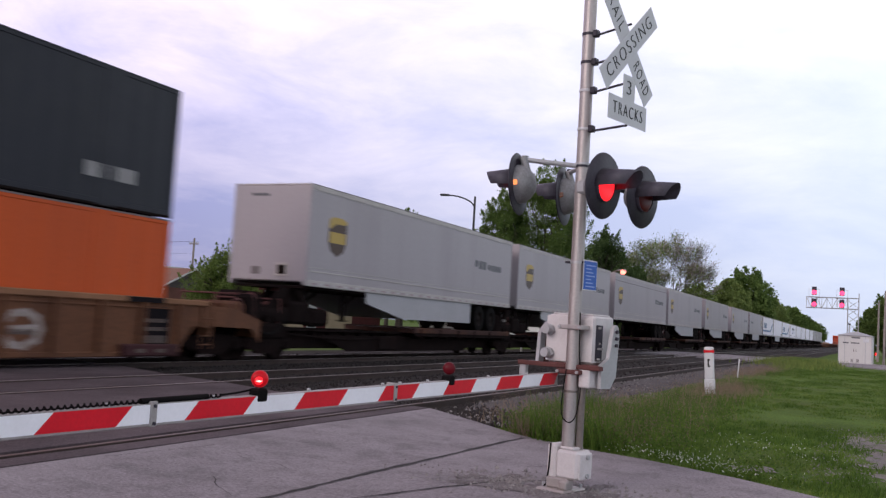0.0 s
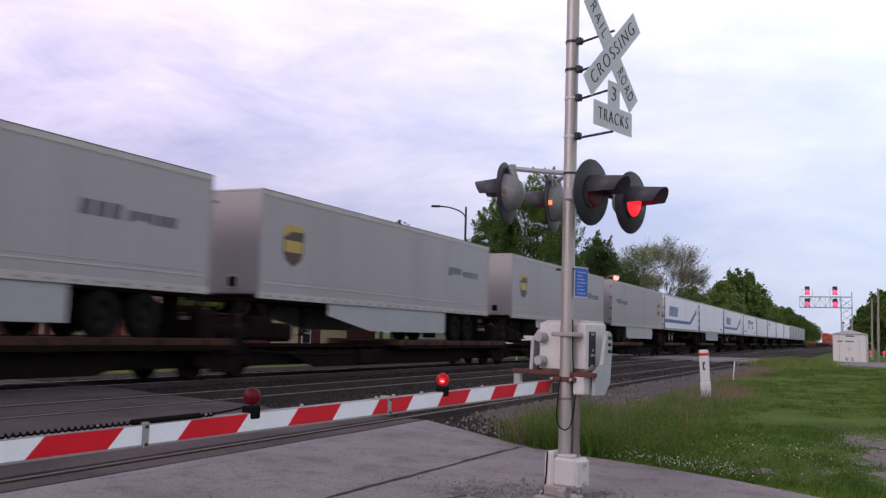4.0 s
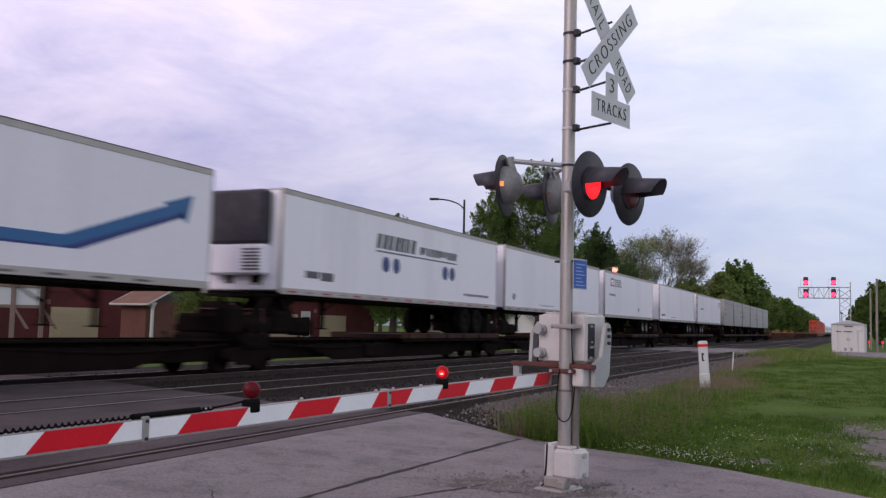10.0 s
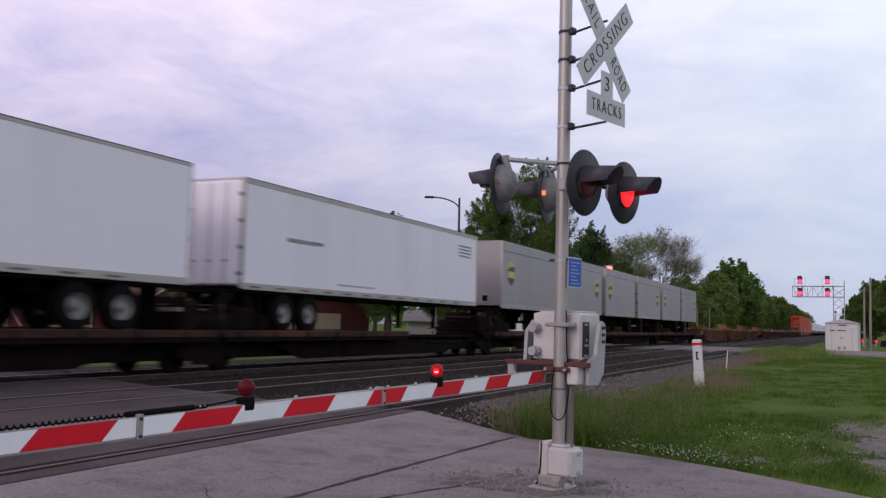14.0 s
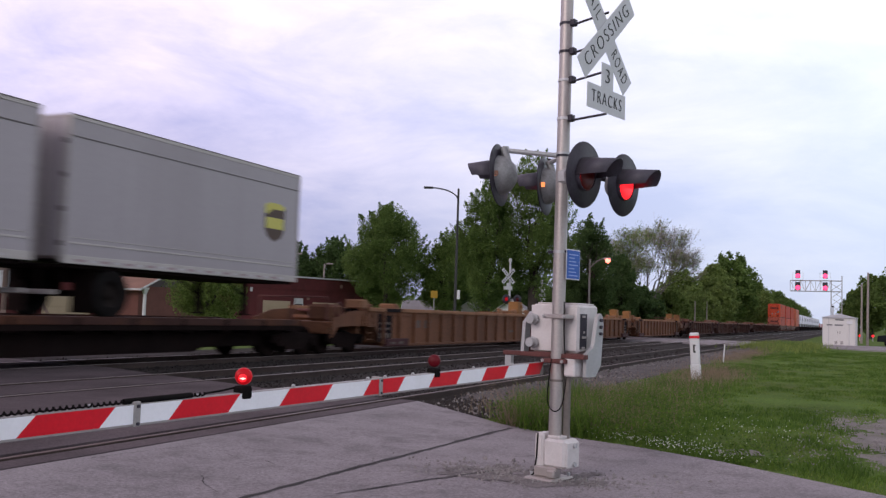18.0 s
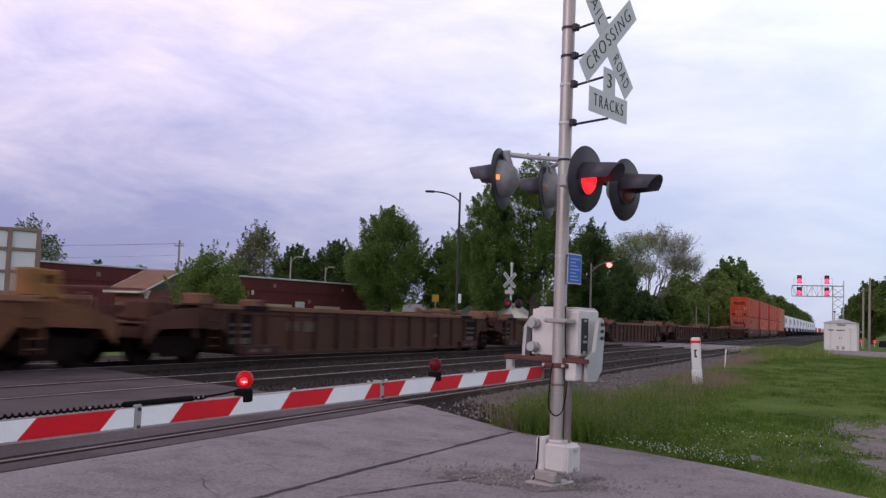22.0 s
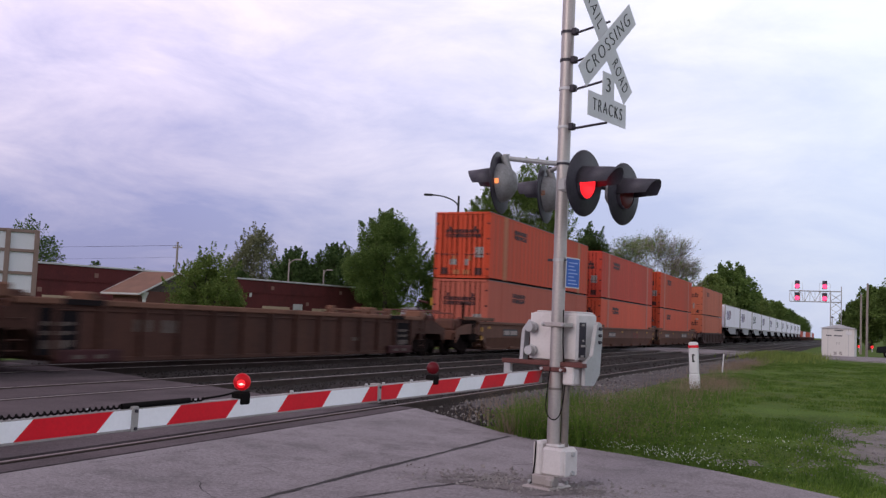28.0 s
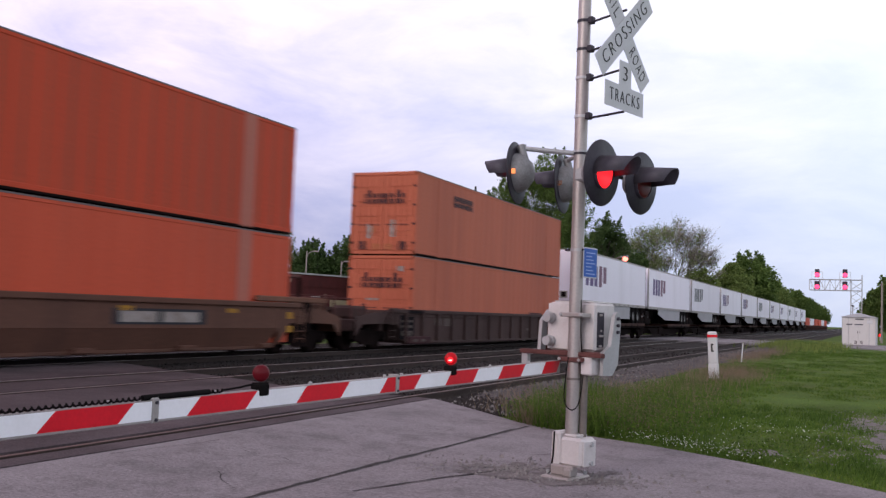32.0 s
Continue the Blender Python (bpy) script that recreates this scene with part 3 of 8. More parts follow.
def round_lamp(parent, m, lit_first, backwards, reach_of=0.27):
    """A hooded flasher: disc, housing, hood and a lens core that turns over. Local x is the way it shines."""
    disc = MB()
    disc.lathe([(0.0, 0.0), (0.0, 0.272), (-0.008, 0.278), (-0.012, 0.272), (-0.012, 0.0)], M_BLACK, 40)
    lamp = part("background_disc", disc, parent, "round matt black background disc", m)
    h = MB()
    h.lathe([(-0.012, 0.175), (-0.05, 0.17), (-0.10, 0.14), (-0.15, 0.085), (-0.17, 0.0)], M_HOUSING, 28)
    h.cyl((-0.09, 0, 0.10), (-0.05, 0, 0.24), 0.035, M_HOUSING, n=10)
    part("housing", h, lamp, "grey metal lamp housing")
    hood = MB()
    n, out = 22, []
    for i in range(n + 1):
        a = math.radians(-6 + 192 * i / n)
        out.append((a, reach_of + 0.06 * math.sin(a)))
    vs = []
    # the visor narrows and its lower edges climb towards the front
    for a, reach in out:
        for x, r in ((0.0, 0.146), (reach, 0.112), (reach, 0.105), (0.002, 0.139)):
            vs.append((x, r * math.cos(a), r * math.sin(a) + 0.06 * x))
    fs = []
    for i in range(n):
        for k in range(4):
            fs.append([4 * i + k, 4 * i + (k + 1) % 4, 4 * (i + 1) + (k + 1) % 4, 4 * (i + 1) + k])
    hood.add(vs, fs, M_HOOD, smooth=True)
    part("hood", hood, lamp, "black visor over the lens")
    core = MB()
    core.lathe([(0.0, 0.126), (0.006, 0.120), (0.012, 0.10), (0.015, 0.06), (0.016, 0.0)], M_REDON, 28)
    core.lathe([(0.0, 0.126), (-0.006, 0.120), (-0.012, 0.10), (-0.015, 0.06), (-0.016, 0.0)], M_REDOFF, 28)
    bz = MB()
    bz.lathe([(0.0, 0.137), (0.030, 0.135), (0.031, 0.129), (0.004, 0.128)], M_BLACK, 28)
    part("bezel", bz, lamp, "black rim round the lens")
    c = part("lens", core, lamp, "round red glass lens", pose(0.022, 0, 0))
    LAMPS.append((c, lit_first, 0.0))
    if backwards:
        pp = MB()
        pp.box((0.0, -0.017, -0.022), (0.012, 0.017, 0.022), M_PEEP, 0.004)
        pp.box((-0.012, -0.017, -0.022), (0.0, 0.017, 0.022), M_PEEPOFF, 0.004)
        ob = part("peephole", pp, lamp, "small amber peephole in the housing", pose(-0.034, 0.172, -0.01, 0, 0, 104))
        LAMPS.append((ob, lit_first, 0.0))
    return lamp


def signal_mast():
    T = thing("crossing_signal", MAST_AT, "silver railroad crossing signal mast with flashing red lights and crossbuck", "crossing signal")
    p = MB()
    p.cyl((0, 0, 0.03), (0, 0, 4.95), 0.0575, M_ALU, n=24)
    p.cyl((0, 0, 4.95), (0, 0, 5.0), 0.07, M_GALV, 0.03, n=20)
    p.cyl((0, 0, 1.98), (0, 0, 2.0), 0.0595, M_GALV, n=24)
    part("mast", p, T, "tall silver pipe mast")
    # foot casting and junction box
    f = MB()
    f.box((-0.17, -0.22, 0.0), (0.12, 0.14, 0.03), M_ALU, 0.014)
    f.box((0.02, -0.16, 0.03), (0.10, -0.10, 0.10), M_ALU, 0.012)
    f.box((-0.15, -0.10, 0.03), (-0.055, 0.10, 0.40), M_CASE, 0.02)
    f.box((-0.13, -0.13, 0.03), (0.10, -0.05, 0.12), M_ALU, 0.012)
    for sx in (-1, 1):
        for sy in (-1, 1):
            f.cyl((sx * 0.12 - 0.04, sy * 0.11, 0.03), (sx * 0.12 - 0.04, sy * 0.11, 0.06), 0.016, M_GALV, n=6)
    part("foot", f, T, "cast metal base flange with bolts")
    b = MB()
    b.box((-0.05, -0.11, 0.115), (0.17, 0.13, 0.36), M_CASE, 0.022)
    b.box((0.17, -0.09, 0.12), (0.185, 0.11, 0.34), M_CASE, 0.006)
    b.box((-0.03, -0.08, 0.36), (0.10, 0.10, 0.385), M_CASE, 0.008)
    for z in (0.15, 0.31):
        b.cyl((0.18, 0.02, z), (0.205, 0.02, z), 0.02, M_GALV, n=8)
    part("junction_box", b, T, "silver junction box at the foot of the mast")
    # gate mechanism
    g = MB()
    g.box((-0.34, 0.09, 1.10), (0.15, 0.43, 1.53), M_CASE, 0.02)
    g.box((-0.30, 0.11, 1.53), (0.12, 0.41, 1.545), M_CASE, 0.006)
    mech = part("gate_mechanism", g, T, "silver gate mechanism case with stains")
    lid = MB()
    lid.box((-0.345, 0.085, 1.11), (-0.06, 0.09, 1.52), M_CASE, 0.002)
    lid.box((0.0, 0.078, 1.12), (0.145, 0.09, 1.50), M_CASE, 0.004)
    part("cover", lid, mech)
    for z in (1.18, 1.39):
        kn = MB()
        kn.cyl((-0.30, 0.09, z), (-0.30, -0.01, z), 0.042, M_GALV, n=14)
        kn.cyl((-0.30, 0.06, z), (-0.30, 0.04, z), 0.055, M_GALV, n=6)
        part("knob", kn, mech, "round silver knob")
    # black panel stands in for the shade between case and arm support
    sl = MB()
    sl.box((0.15, 0.12, 1.14), (0.158, 0.23, 1.45), M_BLACK, 0.004)
    for i in (0, 2, 3, 6):
        sl.box((0.16, 0.14 + (i % 2) * 0.02, 1.14 + i * 0.046), (0.172, 0.18 + (i % 3) * 0.02, 1.160 + i * 0.046), M_ARMGREY, 0.003)
    part("vent", sl, mech, "black panel for the shade beside the case, with grey fittings")
    for z in (1.42, 1.03):
        cl = MB()
        cl.box((-0.12, -0.075, z - 0.02), (0.12, 0.075, z + 0.02), M_ALU if z > 1.2 else M_RUST, 0.008)
        for sx in (-0.1, 0.1):
            cl.cyl((sx, -0.09, z), (sx, 0.09, z), 0.014, M_GALV, n=6)
        part("clamp", cl, T, "metal clamp round the mast")
    br = MB()
    br.box((-0.58, -0.02, 1.055), (0.28, 0.06, 1.095), M_RUST, 0.006)
    br.box((-0.30, 0.06, 1.06), (0.20, 0.40, 1.10), M_RUST, 0.006)
    br.box((-0.57, 0.0, 0.96), (-0.50, 0.05, 1.06), M_GALV, 0.006)
    part("shelf_bracket", br, T, "rusty brown steel shelf under the mechanism")
    # gate arm supports on both sides of the case
    for x, lo, hi, nm in ((0.215, 0.90, 1.46, 1), (-0.43, 1.09, 1.46, 2)):
        cw = MB()
        prof = [(0.08, lo), (0.24, lo), (0.33, lo + 0.10), (0.36, hi - 0.10), (0.34, hi - 0.02), (0.30, hi), (0.26, hi - 0.03), (0.24, hi - 0.12), (0.20, lo + 0.26), (0.08, lo + 0.20)]
        if nm == 2:
            prof = [(0.05, lo), (0.13, lo), (0.15, hi - 0.15), (0.22, hi - 0.08), (0.30, hi - 0.07), (0.30, hi), (0.18, hi), (0.07, hi - 0.10)]
            # dark brown sheet: the shade inside this support put in as colour
            cw.prism([(0.13, lo), (0.30, lo), (0.30, hi - 0.07), (0.22, hi - 0.08), (0.15, hi - 0.15)], 0.012, M_RUST, pose(x + 0.012, 0, 0))
        cw.prism(prof, 0.035, M_GALV, pose(x, 0, 0))
        for z in (hi - 0.06, hi - 0.12, hi - 0.18):
            cw.cyl((x + 0.03, 0.30, z), (x + 0.055, 0.30, z), 0.016, M_BLACK, n=8)
        part("arm_support", cw, T, "grey arm support plate")
    ct = MB()
    ct.box((0.08, -0.02, 0.90), (0.19, 0.16, 1.06), M_CASE, 0.012)
    part("counterweight", ct, T, "silver counterweight block")
    cb = MB()
    pts = [(-0.01, -0.075, 1.05), (-0.03, -0.08, 0.85), (-0.035, -0.085, 0.70), (0.0, -0.09, 0.62), (0.06, -0.08, 0.60), (0.10, -0.05, 0.68),
           (0.10, 0.0, 0.95), (0.08, -0.02, 1.2), (0.085, -0.045, 1.55)]
    cb.hose(pts, 0.0052, M_RUBBER, 8)
    part("cable", cb, T, "loose black cable looping down the mast")
    cb = MB()
    cb.tube([(-0.11, -0.104, 0.40), (-0.115, -0.108, 0.2), (-0.13, -0.115, 0.05), (-0.16, -0.14, 0.01)], 0.007, M_RUBBER, 6)
    part("cable", cb, T, "loose black cable looping down the mast")
    cd = MB()
    cd.cyl((0.075, 0.06, 0.36), (0.06, 0.08, 1.08), 0.034, M_CONDUITSHADE, n=12)
    cd.cyl((0, 0, 0.85), (0, 0, 0.87), 0.062, M_CONDUITSHADE, n=20)
    part("conduit", cd, T, "thin conduit pipe behind the mast")
    # crossarm with four flashers
    ca = MB()
    ca.cyl((-0.41, -0.31, 2.89), (0.0, 0.0, 2.855), 0.022, M_GALV, n=12)
    ca.cyl((0.28, -0.34, 2.66), (0.28, 0.34, 2.66), 0.02, M_BLACK, n=10)
    ca.cyl((0.0, 0.0, 2.66), (0.32, 0.0, 2.66), 0.025, M_BLACK, n=12)
    ca.cyl((-0.38, 0.38, 2.885), (0.0, 0.0, 2.855), 0.022, M_GALV, n=12)
    ca.cyl((-0.38, 0.38, 2.74), (-0.38, 0.38, 2.915), 0.030, M_BLACK, n=12)
    ca.cyl((-0.41, -0.31, 2.855), (-0.41, -0.31, 2.925), 0.032, M_GALV, n=12)
    ca.box((-0.02, -0.07, 2.60), (0.085, 0.07, 2.72), M_GALV, 0.02)
    ca.cyl((0, 0, 2.845), (0, 0, 2.865), 0.064, M_BLACK, n=20)
    ca.cyl((0, 0, 2.865), (0, 0, 2.885), 0.066, M_GALV, n=20)
    part("crossarm", ca, T, "grey crossarm carrying the lamps")
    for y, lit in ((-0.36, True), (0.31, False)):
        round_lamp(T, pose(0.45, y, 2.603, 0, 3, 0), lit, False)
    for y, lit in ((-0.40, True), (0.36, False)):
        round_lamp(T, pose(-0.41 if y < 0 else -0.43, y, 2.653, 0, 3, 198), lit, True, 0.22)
    # blue notice plate
    bl = MB()
    bl.box((0.075, -0.02, 1.75), (0.079, 0.21, 2.02), M_SIGN, 0.002)
    bl.box((0.079, -0.01, 1.76), (0.082, 0.20, 2.01), M_BLUE, 0.002)
    plate = part("notice_plate", bl, T, "small blue notice plate with pale lines")
    for i in range(7):
        ln = MB()
        ln.box((0.082, 0.02, 1.782 + i * 0.031), (0.0835, 0.17 - 0.03 * (i % 3), 1.791 + i * 0.031), M_BLUELINE)
        part("text_line", ln, plate)
    bc = MB()
    bc.cyl((0, 0, 1.985), (0, 0, 2.005), 0.063, M_GALV, n=20)
    bc.box((-0.12, -0.02, 1.985), (0.08, 0.02, 2.005), M_BLACK, 0.004)
    part("plate_clamp", bc, T)
    # crossbuck and track-number plates
    xb = 0.44
    for z in (3.19, 3.54, 3.80, 4.06):
        k = MB()
        k.cyl((0, 0, z - 0.012), (0, 0, z + 0.012), 0.064, M_SIGN if z < 3.6 else M_BLACK, n=20)
        k.cyl((0.05, 0, z - 0.02), (xb - 0.01, 0, z + (0.03 if z > 3.2 else 0.0)), 0.011, M_BLACK, n=8)
        k.box((0.05, -0.03, z - 0.03), (0.10, 0.03, z + 0.03), M_BLACK, 0.006)
        part("sign_bracket", k, T, "dark bracket rod holding the sign")

    def blade(tilt, x, words):
        m = pose(x, -0.06, 3.87, tilt, 0, 0)
        pl = MB()
        pl.box((0, -0.56, -0.102), (0.006, 0.56, 0.102), M_SIGN, 0.002)
        ob = part("crossbuck_blade", pl, T, "white crossbuck blade with black letters", m)
        for w, yc, width in words:
            me = text_mesh(w, 0.165)
            me.materials.append(M_LETTER)
            xsn = [v.co.x for v in me.vertices]
            sc = width / (max(xsn) - min(xsn))
            for v in me.vertices:
                v.co.x *= sc
            part("lettering", me, ob, "", Matrix.Translation((0.0085, yc, 0)) @ Matrix(((0, 0, 1, 0), (1, 0, 0, 0), (0, 1, 0, 0), (0, 0, 0, 1))))
        return ob

    blade(-45, xb, [("RAIL", -0.33, 0.31), ("ROAD", 0.33, 0.31)])
    blade(43, xb + 0.012, [("CROSSING", 0.0, 0.93)])
    pl = MB()
    pl.prism([(-0.115, 3.40), (0.085, 3.40), (0.085, 3.62), (-0.115, 3.62)], 0.005, M_SIGN, pose(xb, 0, 0))
    pl.prism([(-0.345, 3.19), (0.305, 3.19), (0.305, 3.402), (-0.345, 3.402)], 0.005, M_SIGN, pose(xb, 0, 0))
    num = part("track_number_plate", pl, T, "white plate lettered 3 TRACKS")
    for w, z, width, size in (("3", 3.505, 0.075, 0.18), ("TRACKS", 3.296, 0.50, 0.155)):
        me = text_mesh(w, size)
        me.materials.append(M_LETTER)
        xsn = [v.co.x for v in me.vertices]
        sc = width / (max(xsn) - min(xsn))
        for v in me.vertices:
            v.co.x *= sc
        part("lettering", me, num, "", Matrix.Translation((xb + 0.008, -0.02, z)) @ Matrix(((0, 0, 1, 0), (1, 0, 0, 0), (0, 1, 0, 0), (0, 0, 0, 1))))
    return T


signal_mast()


# ---- gate arm ----
def gate_arm():
    """Local y runs from the mast along the lowered arm."""
    x0, y0, z0 = -2.548, 7.98, 0.955
    T = thing("gate_arm", pose(x0, y0, z0, 0, 0, 174.19), "lowered red and white striped crossing gate arm", "gate arm")
    L = 10.4
    drop = -0.0123

    def half(y):
        return 0.056 - 0.0015 * y

    def zc(y):
        return drop * y

    # stripes: each a slanted plate on a hollow beam
    beam = MB()
    n = 26
    vs = []
    for i in range(n + 1):
        y = L * i / n
        h = half(y)
        z = zc(y)
        for x, dz in ((-0.025, -h), (0.025, -h - 0.012), (0.032, -h), (0.025, h), (-0.025, h)):
            vs.append((x, y, z + dz))
    fs = [[5 * i + k, 5 * i + (k + 1) % 5, 5 * (i + 1) + (k + 1) % 5, 5 * (i + 1) + k] for i in range(n) for k in range(5)]
    fs += [[0, 1, 2, 3, 4], [5 * n + k for k in range(5)][::-1]]
    beam.add(vs, fs, M_ARMGREY)
    part("beam", beam, T, "pale grey fibreglass arm beam")
    step = 0.4064
    start = ARM_S0
    k = 0
    y = start
    while y < L - 0.5:
        for side in (-1, 1) if y + step > 0.02 else ():
            pl = MB()
            m = M_ARMRED if k % 2 else M_ARMWHITE
            ya, yb = max(y, 0.0), y + step
            sl = 0.085
            pts = []
            for yy, up in ((ya, 1), (yb, 1), (yb + sl, -1), (ya + sl, -1)):
                pts.append((yy, zc(yy) + up * (half(yy) - 0.003) + (0.006 if up < 0 else 0)))
            pl.prism(pts, 0.002, m, pose(0.0285 if side > 0 else -0.0275, 0, 0))
            part("stripe", pl, T, "red reflective stripe" if k % 2 else "white reflective stripe")
        y += step
        k += 1
    for yy in (2.64, 4.66):
        j = MB()
        j.box((-0.034, yy - 0.02, zc(yy) - half(yy) - 0.006), (0.034, yy + 0.02, zc(yy) + half(yy) + 0.012), M_ARMGREY, 0.004)
        for dz in (-0.04, 0.04):
            j.cyl((-0.03, yy, zc(yy) + dz), (-0.042, yy, zc(yy) + dz), 0.008, M_BLACK, n=8)
        part("joint_plate", j, T, "metal joint plate with bolts")
    for yy in (0.6, 1.3, 2.2, 2.55, 2.75, 3.5, 4.25, 4.9, 5.6):
        c = MB()
        c.box((-0.010, yy - 0.009, zc(yy) + half(yy)), (0.010, yy + 0.009, zc(yy) + half(yy) + 0.016), M_GALV, 0.004)
        part("cable_clip", c, T)
    # coiled cable on top of the arm
    co = MB()
    pts = []
    for i in range(1050):
        yy = 4.20 + i * 0.0039
        a = i * 0.75
        pts.append((0.008 * math.cos(a) - 0.004, yy, zc(yy) + half(yy) + 0.012 + 0.007 * math.sin(a)))
    co.tube(pts, 0.0055, M_RUBBER, 4)
    for ya, yb in ((4.30, 4.72), (5.55, 6.25)):
        co.tube([(-0.004, ya, zc(ya) + half(ya) + 0.013), (-0.004, yb, zc(yb) + half(yb) + 0.013)], 0.014, M_RUBBER, 8)
    co.tube([(0, 3.98, zc(3.98) + half(3.98) + 0.03), (0, 4.08, zc(4.08) + half(4.08) + 0.02), (0, 4.20, zc(4.20) + half(4.20) + 0.014)], 0.006, M_RUBBER, 6)
    part("coiled_cable", co, T, "black coiled cable along the top edge")
    for yy, first in ((1.91, False), (3.92, True)):
        z = zc(yy) + half(yy)
        ho = MB()
        ho.box((-0.035, yy - 0.04, z - 0.035), (0.04, yy + 0.04, z + 0.035), M_RUBBER, 0.01)
        lamp = part("lamp_base", ho, T, "black lamp base")
        do = MB()
        ring = [(-0.034, 0.0), (-0.034, 0.040), (-0.028, 0.054), (0.0, 0.060)]
        m = Matrix.Translation((0, 0, 0))
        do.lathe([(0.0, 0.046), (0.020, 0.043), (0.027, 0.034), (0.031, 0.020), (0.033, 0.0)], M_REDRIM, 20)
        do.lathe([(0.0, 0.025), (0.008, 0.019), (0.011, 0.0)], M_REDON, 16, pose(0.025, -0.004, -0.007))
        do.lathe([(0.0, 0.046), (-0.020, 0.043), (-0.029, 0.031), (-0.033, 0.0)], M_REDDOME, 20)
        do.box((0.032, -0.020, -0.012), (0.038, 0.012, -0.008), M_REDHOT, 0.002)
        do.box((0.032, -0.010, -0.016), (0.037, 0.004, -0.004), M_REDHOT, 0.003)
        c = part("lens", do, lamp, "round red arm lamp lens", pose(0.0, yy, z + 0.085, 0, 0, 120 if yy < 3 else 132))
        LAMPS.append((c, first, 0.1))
    return T


ARM_S0 = -0.4994
gate_arm()

# ---- the freight train; every piece is built with its near end at y = 0, on the rail head at z = 0 ----
TRAIN = []
M_TGREY = mat("trailer_grey_paint", (0.365, 0.328, 0.344), 0.42, 0.1, 0.07, 0.5, 12, 0.03, (0.265, 0.226, 0.235), 0.45, rand=0.05, streak=True)
M_TWHITE = mat("trailer_white_paint", (0.92, 0.875, 0.955), 0.4, 0, 0.04, 0.5, 12, 0.03, (0.62, 0.565, 0.585), 0.28, rand=0.04, streak=True)
M_TRIMALU = mat("trailer_aluminium", (0.46, 0.42, 0.40), 0.5, 0.25, 0.15, 1.5, 30, 0.05, (0.25, 0.205, 0.19), 0.4)
M_TRIMDARK = mat("trailer_dark_rail", (0.16, 0.14, 0.14), 0.6, 0.2, 0.2, 1.5, 30, 0.05)
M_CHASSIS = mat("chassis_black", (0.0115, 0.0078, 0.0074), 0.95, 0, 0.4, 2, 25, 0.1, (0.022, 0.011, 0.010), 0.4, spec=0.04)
M_SKIRT = mat("skirt_panel", (0.40, 0.39, 0.41), 0.5, 0, 0.08, 0.8, 20, 0.04, (0.26, 0.25, 0.25), 0.4)
M_RIMDARK = mat("wheel_rim_dark", (0.020, 0.016, 0.015), 0.9, 0.0, 0.2, 4, 40, 0.03, spec=0.05)
M_RIM = mat("wheel_rim", (0.26, 0.25, 0.25), 0.5, 0.3, 0.1, 4, 40, 0.03, (0.15, 0.13, 0.125), 0.5)
M_BROWNLOGO = mat("emblem_brown", (0.06, 0.028, 0.014), 0.4, 0, 0.05, 3, 30, 0)
M_GOLDLOGO = mat("emblem_gold", (0.46, 0.31, 0.06), 0.4, 0, 0.05, 3, 30, 0)
M_LIMELOGO = mat("emblem_pale_gold", (0.55, 0.50, 0.10), 0.4, 0, 0.05, 3, 30, 0)
M_GREYBAR = mat("lettering_grey", (0.11, 0.11, 0.12), 0.5, 0, 0.1, 3, 30, 0)
M_DARKBAR = mat("lettering_dark_brown", (0.055, 0.016, 0.018), 0.6, 0, 0.3, 3, 30, 0, (0.20, 0.04, 0.025), 0.4)
M_BLUESTRIPE = mat("stripe_blue", (0.035, 0.14, 0.34), 0.4, 0, 0.08, 2, 30, 0)
M_BLUETEXT = mat("lettering_steel_blue", (0.055, 0.115, 0.25), 0.4, 0, 0.12, 2, 30, 0)
M_NAVY = mat("lettering_navy", (0.03, 0.05, 0.20), 0.4, 0, 0.08, 2, 30, 0)
M_PURPLE = mat("lettering_purple", (0.08, 0.03, 0.16), 0.4, 0, 0.08, 2, 30, 0)
M_MULBERRY = mat("lettering_mulberry", (0.16, 0.045, 0.10), 0.4, 0, 0.08, 2, 30, 0)
M_REDMARK = mat("lettering_red", (0.45, 0.03, 0.03), 0.4, 0, 0.08, 2, 30, 0)
M_ORANGE = mat("container_orange", (0.56, 0.068, 0.026), 0.7, 0, 0.16, 0.7, 14, 0.05, (0.40, 0.080, 0.042), 0.6, rand=0.05, streak=True)
M_ORANGE2 = mat("container_faded_orange", (0.62, 0.088, 0.038), 0.65, 0, 0.14, 0.7, 14, 0.05, (0.44, 0.10, 0.055), 0.5, rand=0.04, streak=True)
M_ORANGE3 = mat("container_pale_orange", (0.52, 0.135, 0.072), 0.65, 0, 0.16, 0.7, 14, 0.05, (0.36, 0.095, 0.055), 0.6, streak=True)
M_ORANGERED = mat("container_red_orange", (0.53, 0.058, 0.034), 0.7, 0, 0.16, 0.7, 14, 0.05, (0.38, 0.06, 0.04), 0.6, streak=True)
M_ORANGEPINK = mat("container_chalky_orange", (0.45, 0.115, 0.078), 0.8, 0, 0.12, 0.7, 14, 0.05, (0.38, 0.11, 0.075), 0.5, streak=True)
M_ORANGE0 = mat("container_deep_orange", (0.56, 0.085, 0.014), 0.65, 0, 0.12, 0.7, 14, 0.05, (0.42, 0.07, 0.02), 0.6, streak=True)
M_PATCHPALE = mat("container_pale_strip", (0.47, 0.150, 0.108), 0.65, 0, 0.15, 0.9, 14, 0.05, (0.50, 0.095, 0.05), 0.7, streak=True)
M_PATCH = mat("container_repaired_strip", (0.42, 0.135, 0.055), 0.6, 0, 0.12, 0.7, 14, 0.05, (0.46, 0.13, 0.07), 0.5)
